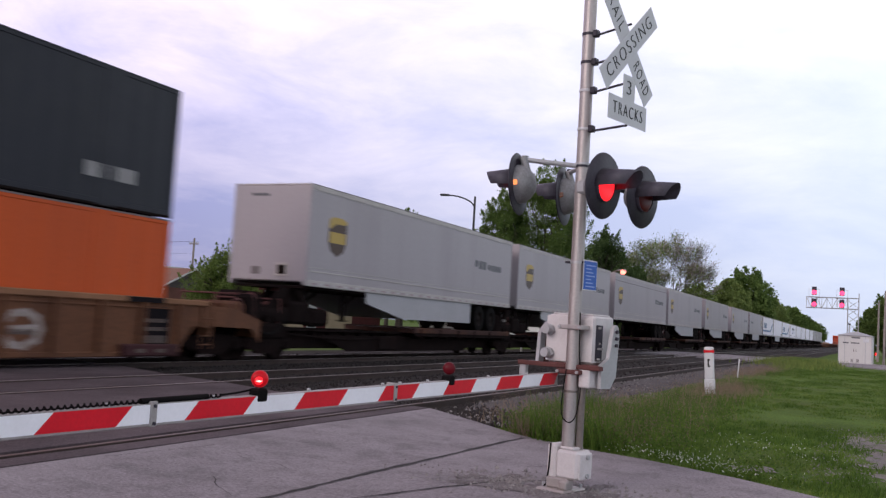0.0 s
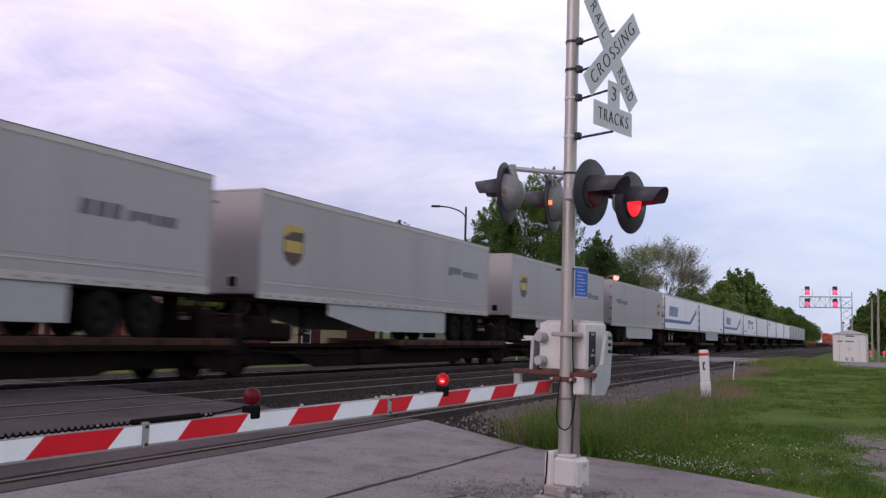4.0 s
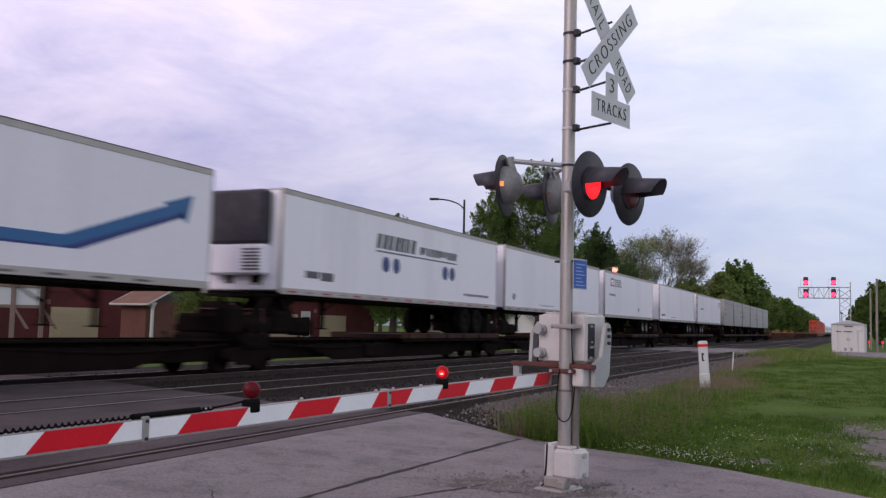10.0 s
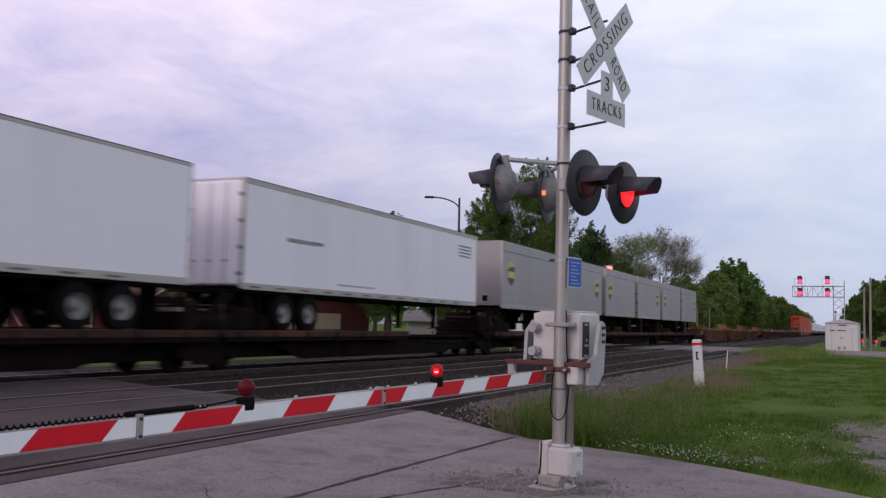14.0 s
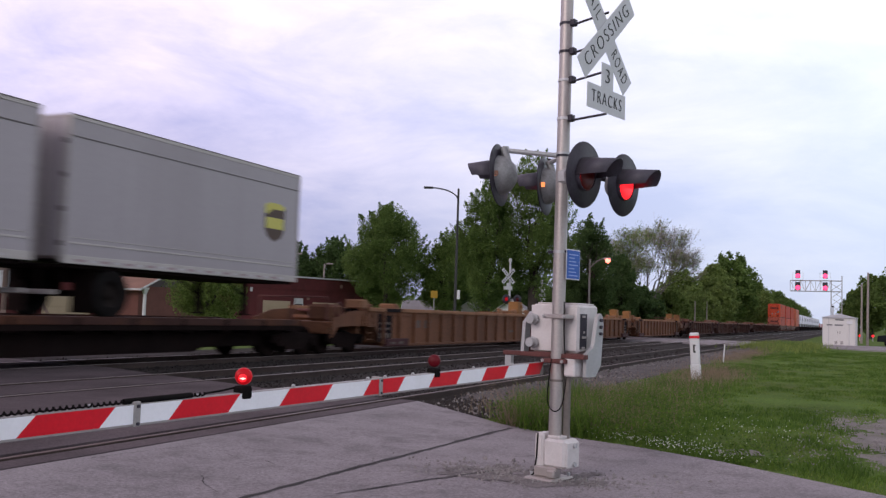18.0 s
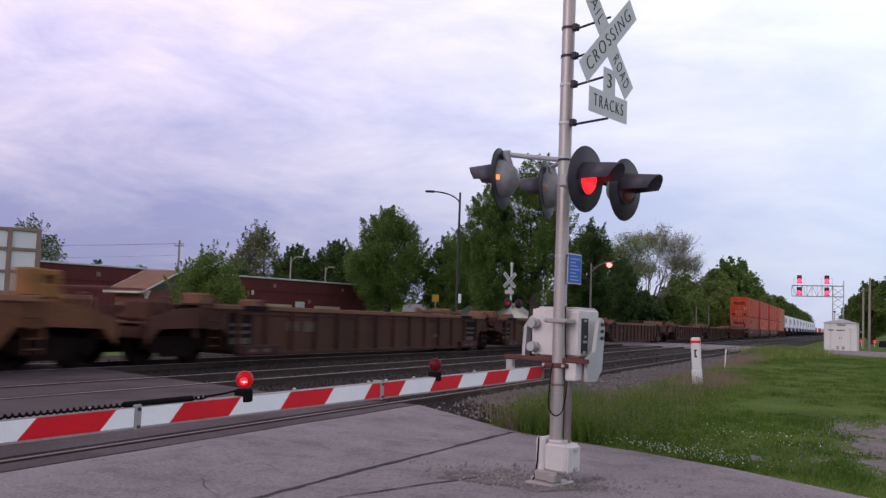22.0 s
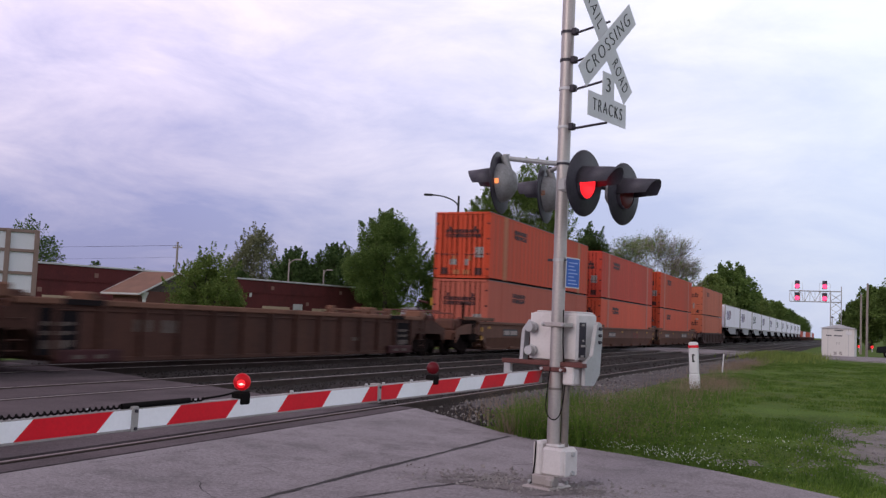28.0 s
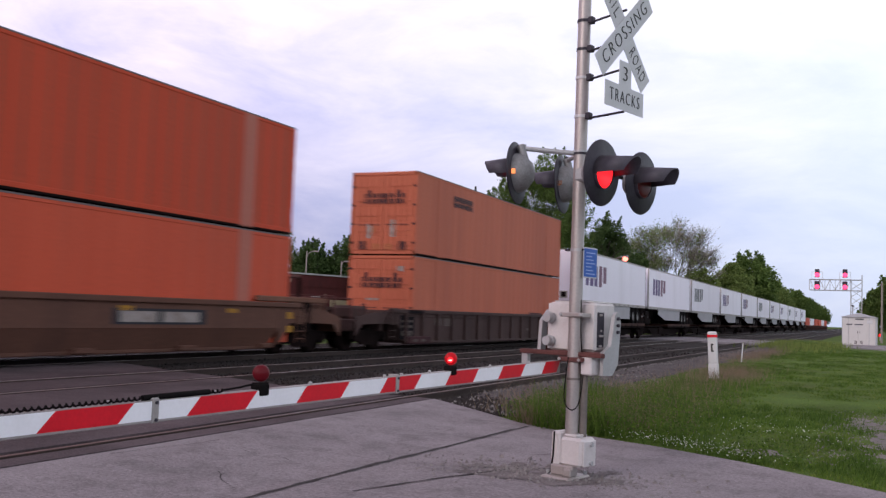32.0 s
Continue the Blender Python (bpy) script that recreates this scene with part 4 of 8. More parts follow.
M_FOLDSHADE = mat("container_dirt_fold_shade", (0.34, 0.078, 0.040), 0.75, 0, 0.25, 0.9, 14, 0.05, (0.48, 0.075, 0.035), 0.7, streak=True)
M_NEARBLACK = mat("container_black", (0.011, 0.012, 0.020), 0.5, 0, 0.2, 0.7, 14, 0.04, (0.03, 0.03, 0.035), 0.4)
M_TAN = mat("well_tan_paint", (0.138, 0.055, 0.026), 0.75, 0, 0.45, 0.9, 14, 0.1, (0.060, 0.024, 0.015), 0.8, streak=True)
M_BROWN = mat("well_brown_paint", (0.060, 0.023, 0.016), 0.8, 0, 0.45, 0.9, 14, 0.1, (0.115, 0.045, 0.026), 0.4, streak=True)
M_TANTOP = mat("well_tan_pale_top", (0.25, 0.122, 0.064), 0.8, 0, 0.3, 0.9, 14, 0.1, (0.14, 0.058, 0.03), 0.5)
M_BROWNTOP = mat("well_brown_pale_top", (0.175, 0.080, 0.052), 0.8, 0, 0.35, 0.9, 14, 0.1, (0.065, 0.028, 0.020), 0.6)
M_CASTING = mat("casting_ochre", (0.27, 0.125, 0.042), 0.8, 0, 0.35, 1.2, 14, 0.1, (0.12, 0.05, 0.025), 0.6)
M_MAROON = mat("maroon_bolster", (0.048, 0.013, 0.015), 0.8, 0, 0.3, 1.2, 14, 0.1, (0.03, 0.012, 0.012), 0.5)
M_PANELBLACK = mat("stencil_panel_black", (0.012, 0.010, 0.012), 0.85, 0, 0.3, 2, 20, 0.05, (0.03, 0.02, 0.018), 0.4, spec=0.05)
M_OLIVE = mat("well_olive_brown", (0.125, 0.054, 0.036), 0.75, 0, 0.28, 0.9, 14, 0.1, (0.060, 0.028, 0.022), 0.6, streak=True)
M_DARKWELL = mat("well_dark_grey", (0.058, 0.031, 0.028), 0.8, 0, 0.3, 0.9, 14, 0.1, (0.098, 0.056, 0.050), 0.5, streak=True)
M_REDOX = mat("deck_red_oxide", (0.040, 0.015, 0.011), 0.85, 0, 0.5, 0.5, 12, 0.15, (0.165, 0.055, 0.014), 0.6)
M_YELLOWTAG = mat("yellow_tag", (0.40, 0.19, 0.015), 0.6, 0, 0.2, 3, 30, 0)
M_STENCILPALE = mat("pale_graffiti", (0.34, 0.29, 0.27), 0.7, 0, 0.3, 6, 30, 0, (0.15, 0.08, 0.05), 0.6)
M_GRAFRED = mat("faded_red_graffiti", (0.16, 0.025, 0.022), 0.7, 0, 0.3, 6, 30, 0, (0.10, 0.04, 0.025), 0.7)
M_STENCIL = mat("worn_stencil", (0.105, 0.078, 0.068), 0.7, 0, 0.4, 6, 40, 0, (0.06, 0.034, 0.028), 0.8)
M_REDFADE = mat("faded_red_tape", (0.34, 0.25, 0.26), 0.5, 0, 0.2, 3, 30, 0)
M_TAPEPALE = mat("dull_white_tape", (0.46, 0.43, 0.44), 0.5, 0, 0.2, 3, 30, 0)
M_REDTAPE = mat("red_tape", (0.40, 0.05, 0.05), 0.4, 0, 0.05, 3, 30, 0)

WHEEL_CACHE = {}


def road_wheel():
    if "w" not in WHEEL_CACHE:
        t = MB()
        t.lathe([(-0.28, 0.28), (-0.29, 0.46), (-0.26, 0.50), (-0.16, 0.505), (-0.15, 0.48), (-0.13, 0.48), (-0.12, 0.505), (-0.02, 0.50), (0.0, 0.46), (-0.01, 0.28)], M_RUBBER, 22)
        r = MB()
        r.lathe([(-0.02, 0.285), (-0.05, 0.26), (-0.13, 0.22), (-0.135, 0.12), (-0.06, 0.11), (-0.05, 0.0)], M_RIM, 18)
        q = MB()
        q.lathe([(-0.02, 0.285), (-0.05, 0.26), (-0.13, 0.22), (-0.135, 0.12), (-0.06, 0.11), (-0.05, 0.0)], M_RIMDARK, 18)
        WHEEL_CACHE["w"] = (t.mesh("tyre"), r.mesh("rim"), q.mesh("rim"))
    return WHEEL_CACHE["w"]


def rail_wheel():
    if "r" not in WHEEL_CACHE:
        t = MB()
        t.lathe([(-0.13, 0.0), (-0.13, 0.33), (-0.15, 0.36), (-0.15, 0.445), (-0.12, 0.445), (-0.115, 0.42), (-0.01, 0.412), (0.0, 0.40), (0.0, 0.345), (-0.05, 0.32), (-0.07, 0.15), (-0.02, 0.12), (-0.02, 0.0)], M_CHASSIS, 22)
        WHEEL_CACHE["r"] = t.mesh("wheel")
    return WHEEL_CACHE["r"]


def rail_truck(parent, y, name="truck"):
    """A two-axle freight truck centred at y."""
    if "t" not in WHEEL_CACHE:
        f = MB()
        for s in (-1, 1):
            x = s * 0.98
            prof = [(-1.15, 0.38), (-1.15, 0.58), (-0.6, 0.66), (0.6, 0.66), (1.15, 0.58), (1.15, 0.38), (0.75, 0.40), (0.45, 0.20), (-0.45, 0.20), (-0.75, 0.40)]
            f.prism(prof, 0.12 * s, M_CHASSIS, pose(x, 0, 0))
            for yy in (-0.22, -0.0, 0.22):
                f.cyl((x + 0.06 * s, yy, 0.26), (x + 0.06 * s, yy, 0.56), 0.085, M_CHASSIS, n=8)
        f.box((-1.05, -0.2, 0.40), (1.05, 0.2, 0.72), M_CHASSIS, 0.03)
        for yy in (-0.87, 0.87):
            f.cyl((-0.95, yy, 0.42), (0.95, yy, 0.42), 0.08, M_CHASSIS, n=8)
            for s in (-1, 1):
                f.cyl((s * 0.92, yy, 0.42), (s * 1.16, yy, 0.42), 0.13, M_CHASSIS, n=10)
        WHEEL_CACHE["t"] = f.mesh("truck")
    tk = part(name, WHEEL_CACHE["t"], parent, "black two-axle rail truck", pose(0, y, 0))
    for yy in (-0.87, 0.87):
        for s in (-1, 1):
            part("wheel", rail_wheel(), tk, "", pose(s * 0.80, yy, 0.0 + 0.415, 0, 0, 0 if s > 0 else 180))
    return tk


def shield(mb, y, z, w, h, x, gold):
    """A two-tone shield emblem, plain shapes only."""
    pts = [(-0.5, 0.42), (-0.25, 0.5), (0.25, 0.5), (0.5, 0.42), (0.5, -0.15), (0.36, -0.36), (0.0, -0.5), (-0.36, -0.36), (-0.5, -0.15)]
    mb.prism([(y + a * w, z + b * h) for a, b in pts], 0.004, M_BROWNLOGO, pose(x, 0, 0))
    mb.prism([(y - 0.5 * w, z + 0.42 * h), (y - 0.25 * w, z + 0.5 * h), (y + 0.25 * w, z + 0.5 * h), (y + 0.5 * w, z + 0.42 * h),
              (y + 0.42 * w, z + 0.34 * h), (y - 0.1 * w, z + 0.34 * h), (y - 0.42 * w, z + 0.2 * h), (y - 0.5 * w, z + 0.2 * h)], 0.004, gold, pose(x + 0.004, 0, 0))
    mb.prism([(y - 0.44 * w, z + 0.12 * h), (y + 0.44 * w, z + 0.12 * h), (y + 0.44 * w, z - 0.16 * h), (y - 0.44 * w, z - 0.16 * h)], 0.004, gold, pose(x + 0.004, 0, 0))


def bars(mb, y0, y1, z0, z1, material, x, n, seed, slant=0.0):
    """A line of lettering too small to read: plain upright bars of its size."""
    r = random.Random(seed)
    w = (y1 - y0) / n
    for i in range(n):
        a = y0 + i * w
        b = a + w * r.uniform(0.70, 0.90)
        lo = z0 + (z1 - z0) * (0.0 if r.random() < 0.8 else 0.2)
        mb.prism([(a, lo), (b, lo), (b + slant, z1), (a + slant, z1)], 0.003, material, pose(x, 0, 0))


def trailer(L, H, paint, rear_near, style, seed, label, group):
    """A highway semi-trailer standing on a rail car: body bottom at 2.07, wheels on the deck at 1.0."""
    T = thing("semi_trailer", Matrix(), label, "trailer", group)
    z0, z1, hw = 2.07, 2.07 + H, 1.295
    r = random.Random(seed)
    b = MB()
    b.box((-hw, 0, z0 + 0.10), (hw, L, z1 - 0.05), paint, 0.035)
    part("body", b, T)
    ro = MB()
    ro.box((-hw + 0.03, 0.02, z1 - 0.05), (hw - 0.03, L - 0.02, z1), M_TRIMALU, 0.02)
    part("roof", ro, T, "pale metal roof")
    dark_top = style in ("carrier", "white_plain", "fleet_blue", "fleet_navy", "white_mark")
    for s in (-1, 1):
        tr = MB()
        x = s * hw
        tr.box((x - 0.012, 0.0, z1 - (0.16 if dark_top else 0.10)), (x + 0.012, L, z1 - 0.026), M_TRIMALU, 0.006)
        part("top_rail", tr, T, "metal top rail")
        tr = MB()
        tr.box((x - 0.02, 0.0, z1 - 0.026), (x + 0.014, L, z1 - 0.002), M_TRIMDARK, 0.004)
        part("top_edge", tr, T, "thin dark edge along the roof")
        if style == "carrier":
            tr = MB()
            tr.box((x - 0.010, 0.0, z1 - 0.185), (x + 0.009, L, z1 - 0.165), M_TAPEPALE, 0.003)
            part("side_moulding", tr, T)
        bo = MB()
        bo.box((x - 0.016, 0.0, z0), (x + 0.016, L, z0 + 0.17), M_TRIMALU, 0.006)
        part("bottom_rail", bo, T, "metal bottom rail")
        bo = MB()
        gap, wd, hue = {"carrier": (0.34, 0.30, (M_REDFADE, M_TAPEPALE)), "pup": (0.34, 0.30, (M_REDFADE, M_TAPEPALE)),
                        "fleet_navy": (0.9, 0.45, (M_REDTAPE, M_REDFADE)), "white_skirt": (1.2, 0.3, (M_REDTAPE, M_TWHITE))}.get(style, (1.2, 0.5, (M_TRIMDARK, M_TRIMDARK)))
        n = int((L - 0.6) / gap)
        for i in range(n):
            yy = 0.3 + i * gap
            bo.box((x + s * 0.016, yy, z0 + 0.05), (x + s * 0.019, yy + wd, z0 + 0.10), hue[i % 2])
        tagged(part("reflective_tape", bo, T), "broken line of reflective tape", kind="stuff")
        if style in ("carrier", "pup"):
            st = MB()
            st.box((x - 0.014, 0.1, z0 + 0.40), (x + 0.014, L - 0.1, z0 + 0.44), M_TRIMALU, 0.004)
            st.box((x - 0.010, 0.1, z0 + 0.52), (x + 0.010, L - 0.1, z0 + 0.535), M_TRIMALU, 0.003)
            if style == "pup" or seed % 3 == 0:
                st.box((x - 0.012, 0.05, z1 - 0.46), (x + 0.012, L - 0.05, z1 - 0.43), M_TRIMDARK, 0.004)
            part("side_moulding", st, T)
        for yy in (0.0, L):
            po = MB()
            po.box((x - s * 0.10, yy - 0.012, z0 + 0.02), (x + s * 0.014, yy + 0.012, z1 - 0.02), M_TRIMALU if style != "carrier" else paint, 0.006)
            part("corner_post", po, T)
    # ends: doors at the rear, plain nose with fittings at the front
    yr, yn, dr, dn = (0.0, L, -1, 1) if rear_near else (L, 0.0, 1, -1)
    for s in (-1, 1):
        d = MB()
        d.box((0.012 * s, yr + dr * 0.001, z0 + 0.14), (s * (hw - 0.11), yr + dr * 0.03, z1 - 0.12), paint, 0.01)
        dd = part("door", d, T, "rear door")
        for xx in (0.25, 0.75):
            lk = MB()
            lk.cyl((s * xx, yr + dr * 0.05, z0 + 0.14), (s * xx, yr + dr * 0.05, z1 - 0.12), 0.014, M_TRIMALU, n=6)
            lk.box((s * xx - 0.08, yr + dr * 0.03, z0 + 0.7), (s * xx + 0.08, yr + dr * 0.06, z0 + 0.76), M_TRIMALU, 0.006)
            part("lock_rod", lk, dd, "steel lock rod")
        for k in range(4):
            lk = MB()
            lk.box((s * (hw - 0.15), yr + dr * 0.03, z0 + 0.35 + 0.68 * k), (s * (hw + 0.005), yr + dr * 0.05, z0 + 0.45 + 0.68 * k), M_TRIMDARK, 0.004)
            part("hinge", lk, dd)
    bp = MB()
    bp.box((-1.15, yr - dr * 0.05, 1.45), (1.15, yr + dr * 0.03, 1.55), M_TRIMALU, 0.01)
    for s in (-1, 1):
        bp.box((s * 0.7 - 0.04, yr - dr * 0.02, 1.5), (s * 0.7 + 0.04, yr + dr * 0.02, 2.1), M_CHASSIS, 0.01)
    part("rear_bumper", bp, T, "steel under-ride bumper")
    nf = MB()
    nf.box((-0.55, yn, z0 + 0.28), (-0.25, yn + dn * 0.02, z0 + 0.50), M_TRIMDARK, 0.005)
    part("nose_plate", nf, T, "dark plate on the nose")
    nf = MB()
    nf.box((0.28, yn, z0 + 0.24), (0.70, yn + dn * 0.03, z0 + 0.62), M_TRIMALU, 0.01)
    nf.box((0.36, yn + dn * 0.02, z0 + 0.30), (0.62, yn + dn * 0.045, z0 + 0.56), M_CHASSIS, 0.01)
    part("connector_box", nf, T, "connector box on the nose")
    nf = MB()
    nf.box((-0.7, yn, z1 - 0.36), (-0.1, yn + dn * 0.006, z1 - 0.28), M_GREYBAR)
    part("nose_lettering", nf, T, "small dark lettering on the nose")
    if style == "reefer_vents":
        for xx in (-0.9, -0.35, 0.2):
            nf = MB()
            nf.box((xx, yn, z1 - 0.42), (xx + 0.26, yn + dn * 0.02, z1 - 0.24), M_TRIMDARK, 0.02)
            part("nose_vent", nf, T, "dark vent on the nose")
        nf = MB()
        nf.box((-0.55, yn, z1 - 1.7), (-0.15, yn + dn * 0.006, z1 - 1.45), M_GREYBAR)
        part("nose_lettering", nf, T, "small dark lettering on the nose")
    if style == "fleet_navy":
        re = MB()
        re.box((-0.95, yn, z0 + 1.35), (0.95, yn + dn * 0.42, z1 - 0.06), M_BLACK, 0.08)
        re.box((-0.95, yn, z0 + 0.50), (0.95, yn + dn * 0.40, z0 + 1.33), M_TWHITE, 0.06)
        for i in range(7):
            re.box((0.30, yn + dn * 0.40, z0 + 0.62 + i * 0.09), (0.85, yn + dn * 0.415, z0 + 0.67 + i * 0.09), M_TRIMDARK)
        part("refrigeration_unit", re, T, "black and white refrigeration unit")
    # underneath: wheels, landing legs, skirt
    wy = 2.0 if rear_near else L - 2.0
    sg = 1 if rear_near else -1
    ax = [wy, wy + sg * 1.25] if L > 10 else [wy - sg * 0.6]
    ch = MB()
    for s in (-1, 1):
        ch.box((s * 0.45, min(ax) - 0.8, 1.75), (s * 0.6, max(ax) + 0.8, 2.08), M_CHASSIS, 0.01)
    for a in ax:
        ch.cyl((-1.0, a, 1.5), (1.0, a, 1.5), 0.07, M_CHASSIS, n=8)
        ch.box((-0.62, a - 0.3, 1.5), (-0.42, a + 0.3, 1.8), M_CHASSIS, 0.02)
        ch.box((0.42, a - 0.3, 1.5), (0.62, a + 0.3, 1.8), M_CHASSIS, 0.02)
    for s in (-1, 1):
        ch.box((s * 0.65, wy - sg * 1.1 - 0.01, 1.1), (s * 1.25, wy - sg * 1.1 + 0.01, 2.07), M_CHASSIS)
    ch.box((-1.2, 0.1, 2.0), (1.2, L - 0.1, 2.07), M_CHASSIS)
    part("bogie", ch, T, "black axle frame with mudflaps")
    ty, ri, rd = road_wheel()
    for a in ax:
        for s in (-1, 1):
            t = part("wheel", ty, T, "black dual tyres", pose(s * 1.27, a, 1.5, 0, 0, 0 if s > 0 else 180))
            part("rim", ri if style not in ("carrier", "pup", "fleet_navy", "white_skirt") else rd, t, "pale steel rim" if style not in ("carrier", "pup", "fleet_navy", "white_skirt") else "dark rim")
    ly = (L - 3.0) if rear_near else 3.0
    if L < 10:
        ly = (L - 1.6) if rear_near else 1.6
    for s in (-1, 1):
        le = MB()
        le.box((s * 0.75 - 0.06, ly - 0.06, 1.15), (s * 0.75 + 0.06, ly + 0.06, 2.07), M_CHASSIS, 0.01)
        le.box((s * 0.75 - 0.13, ly - 0.13, 1.12), (s * 0.75 + 0.13, ly + 0.13, 1.16), M_CHASSIS, 0.01)
        le.cyl((s * 0.75, ly, 1.6), (s * 0.75, ly - sg * 0.9, 2.05), 0.03, M_CHASSIS, n=6)
        part("landing_leg", le, T, "black landing leg")
    if style in ("carrier", "white_skirt", "courier") and seed != 3:
        y_a, y_b = sorted((ly - sg * 0.55, ax[-1] + sg * 0.95))
        for s in (-1, 1):
            sk = MB()
            x = s * 1.22
            sk.prism([(y_a, 2.07), (y_b, 2.07), (y_b, 1.30), (y_a + 0.3, 1.30), (y_a, 1.45)] if rear_near else
                     [(y_a, 2.07), (y_b, 2.07), (y_b, 1.30), (y_a + 2.6, 1.30), (y_a, 1.72)], 0.03 * s, M_SKIRT, pose(x, 0, 0))
            part("side_skirt", sk, T, "pale side skirt panel")
    # side graphics, drawn as plain shapes
    x = hw + 0.012
    gx = MB()
    if style == "carrier":
        ey, by = (L - 1.75, 1.3) if rear_near else (1.75, L - 4.1)
        shield(gx, ey + (0.25 if rear_near else -0.2), z0 + 1.50, 1.0, 1.15, x - 0.012, M_GOLDLOGO)
        part("emblem", gx, T, "brown and gold shield emblem")
        gx = MB()
        bars(gx, by, by + 1.25, z0 + 1.42, z0 + 1.74, M_GREYBAR, x - 0.012, 3, seed, 0.05)
        bars(gx, by + 1.35, by + 2.9, z0 + 1.42, z0 + 1.66, M_GREYBAR, x - 0.012, 7, seed + 1, 0.04)
        part("lettering", gx, T, "grey lettering")
    elif style == "pup":
        ey = L - 1.15 if rear_near else 1.15
        shield(gx, ey, z0 + 1.55, 0.92, 1.05, x - 0.012, M_LIMELOGO)
        part("emblem", gx, T, "brown and pale gold shield emblem")
    elif style == "fleet_blue":
        xx = x - 0.012
        bars(gx, 1.7, 5.6, z0 + 1.13, z0 + 1.93, M_BLUETEXT, xx, 6, 11, 0.18)
        part("lettering", gx, T, "large blue lettering")
        gx = MB()
        gx.prism([(0.05, z0 + 0.62), (11.3, z0 + 0.62), (11.7, z0 + 0.86), (0.05, z0 + 0.86)], 0.003, M_BLUESTRIPE, pose(xx, 0, 0))
        gx.prism([(11.3, z0 + 0.62), (11.9, z0 + 0.62), (15.0, z0 + 1.62), (15.0, z0 + 2.02), (14.4, z0 + 1.80), (11.5, z0 + 0.86)], 0.003, M_BLUESTRIPE, pose(xx, 0, 0))
        gx.prism([(14.3, z0 + 1.85), (15.3, z0 + 2.15), (15.1, z0 + 1.45), (14.9, z0 + 1.60)], 0.003, M_BLUESTRIPE, pose(xx + 0.003, 0, 0))
        gx.prism([(0.05, z0 + 0.60), (11.3, z0 + 0.60), (11.3, z0 + 0.65), (0.05, z0 + 0.65)], 0.003, M_NAVY, pose(xx + 0.003, 0, 0))
        gx.prism([(11.3, z0 + 0.60), (11.9, z0 + 0.60), (15.0, z0 + 1.60), (15.0, z0 + 1.72), (11.8, z0 + 0.70)], 0.003, M_NAVY, pose(xx + 0.003, 0, 0))
        part("livery", gx, T, "blue stripe rising in a swoosh")
        ge = MB()
        for i in range(4):
            ge.box((0.1 + i * 0.28, -0.036, z0 + 0.95), (0.3 + i * 0.28, -0.031, z0 + 1.35), M_BLUESTRIPE)
        part("door_lettering", ge, T, "blue lettering on the door")
    elif style == "fleet_navy":
        xx = x - 0.012
        bars(gx, 5.3, 8.2, z0 + 1.70, z0 + 2.18, M_GREYBAR, xx, 7, 21, 0.12)
        bars(gx, 8.5, 11.8, z0 + 1.72, z0 + 2.0, M_GREYBAR, xx, 11, 22, 0.08)
        gx.prism([(5.3, z0 + 1.58), (11.8, z0 + 1.58), (11.8, z0 + 1.63), (5.3, z0 + 1.63)], 0.003, M_GREYBAR, pose(xx, 0, 0))
        for yy in (6.0, 6.75, 10.75, 11.4):
            gx.cyl((xx, yy, z0 + 1.20), (xx + 0.004, yy, z0 + 1.20), 0.26, M_NAVY, n=20)
        bars(gx, 1.2, 2.8, z0 + 0.45, z0 + 0.70, M_GREYBAR, xx, 2, 23)
        bars(gx, 12.6, 15.2, z0 + 0.42, z0 + 0.52, M_GREYBAR, xx, 14, 24)
        part("livery", gx, T, "navy discs under grey lettering")
    elif style == "courier":
        xx = x - 0.012
        dark = seed % 3 == 2
        bars(gx, 1.4, 4.0, z0 + 1.0, z0 + 2.15, M_GREYBAR if dark else M_PURPLE, xx, 3, 31)
        part("lettering", gx, T, "large purple lettering")
        gx = MB()
        bars(gx, 4.1, 5.9, z0 + 1.0, z0 + 2.2, M_GREYBAR if dark else M_MULBERRY, xx, 2, 32)
        part("lettering", gx, T, "large mulberry lettering")
        ge = MB()
        bars_x = ((-0.9, -0.5), (-0.42, -0.05))
        for xa, xb_ in bars_x:
            ge.box((xa, -0.006, z1 - 0.95), (xb_, 0.0, z1 - 0.45), M_REDMARK)
        part("nose_lettering", ge, T)
    else:
        xx = x - 0.012
        if style == "white_mark":
            gx.prism([(1.4, z0 + 1.95), (2.2, z0 + 1.95), (2.2, z0 + 2.45), (1.4, z0 + 2.45)], 0.003, M_REDMARK, pose(xx, 0, 0))
            gx.prism([(1.55, z0 + 2.05), (2.05, z0 + 2.05), (2.05, z0 + 2.35), (1.55, z0 + 2.35)], 0.003, M_TWHITE, pose(xx + 0.003, 0, 0))
            part("emblem", gx, T, "small red square emblem")
            gx = MB()
            for q in range(4):
                bars(gx, 2.45, 4.3 - 0.2 * (q % 2), z0 + 1.95 + 0.13 * q, z0 + 2.03 + 0.13 * q, M_GREYBAR, xx, 9, 40 + q)
            part("lettering", gx, T, "small dark lettering")
            gx = MB()
            bars(gx, 1.1, 2.7, z0 + 1.35, z0 + 1.47, M_GREYBAR, xx, 7, 45)
            part("lettering", gx, T, "small dark lettering")
            gx = MB()
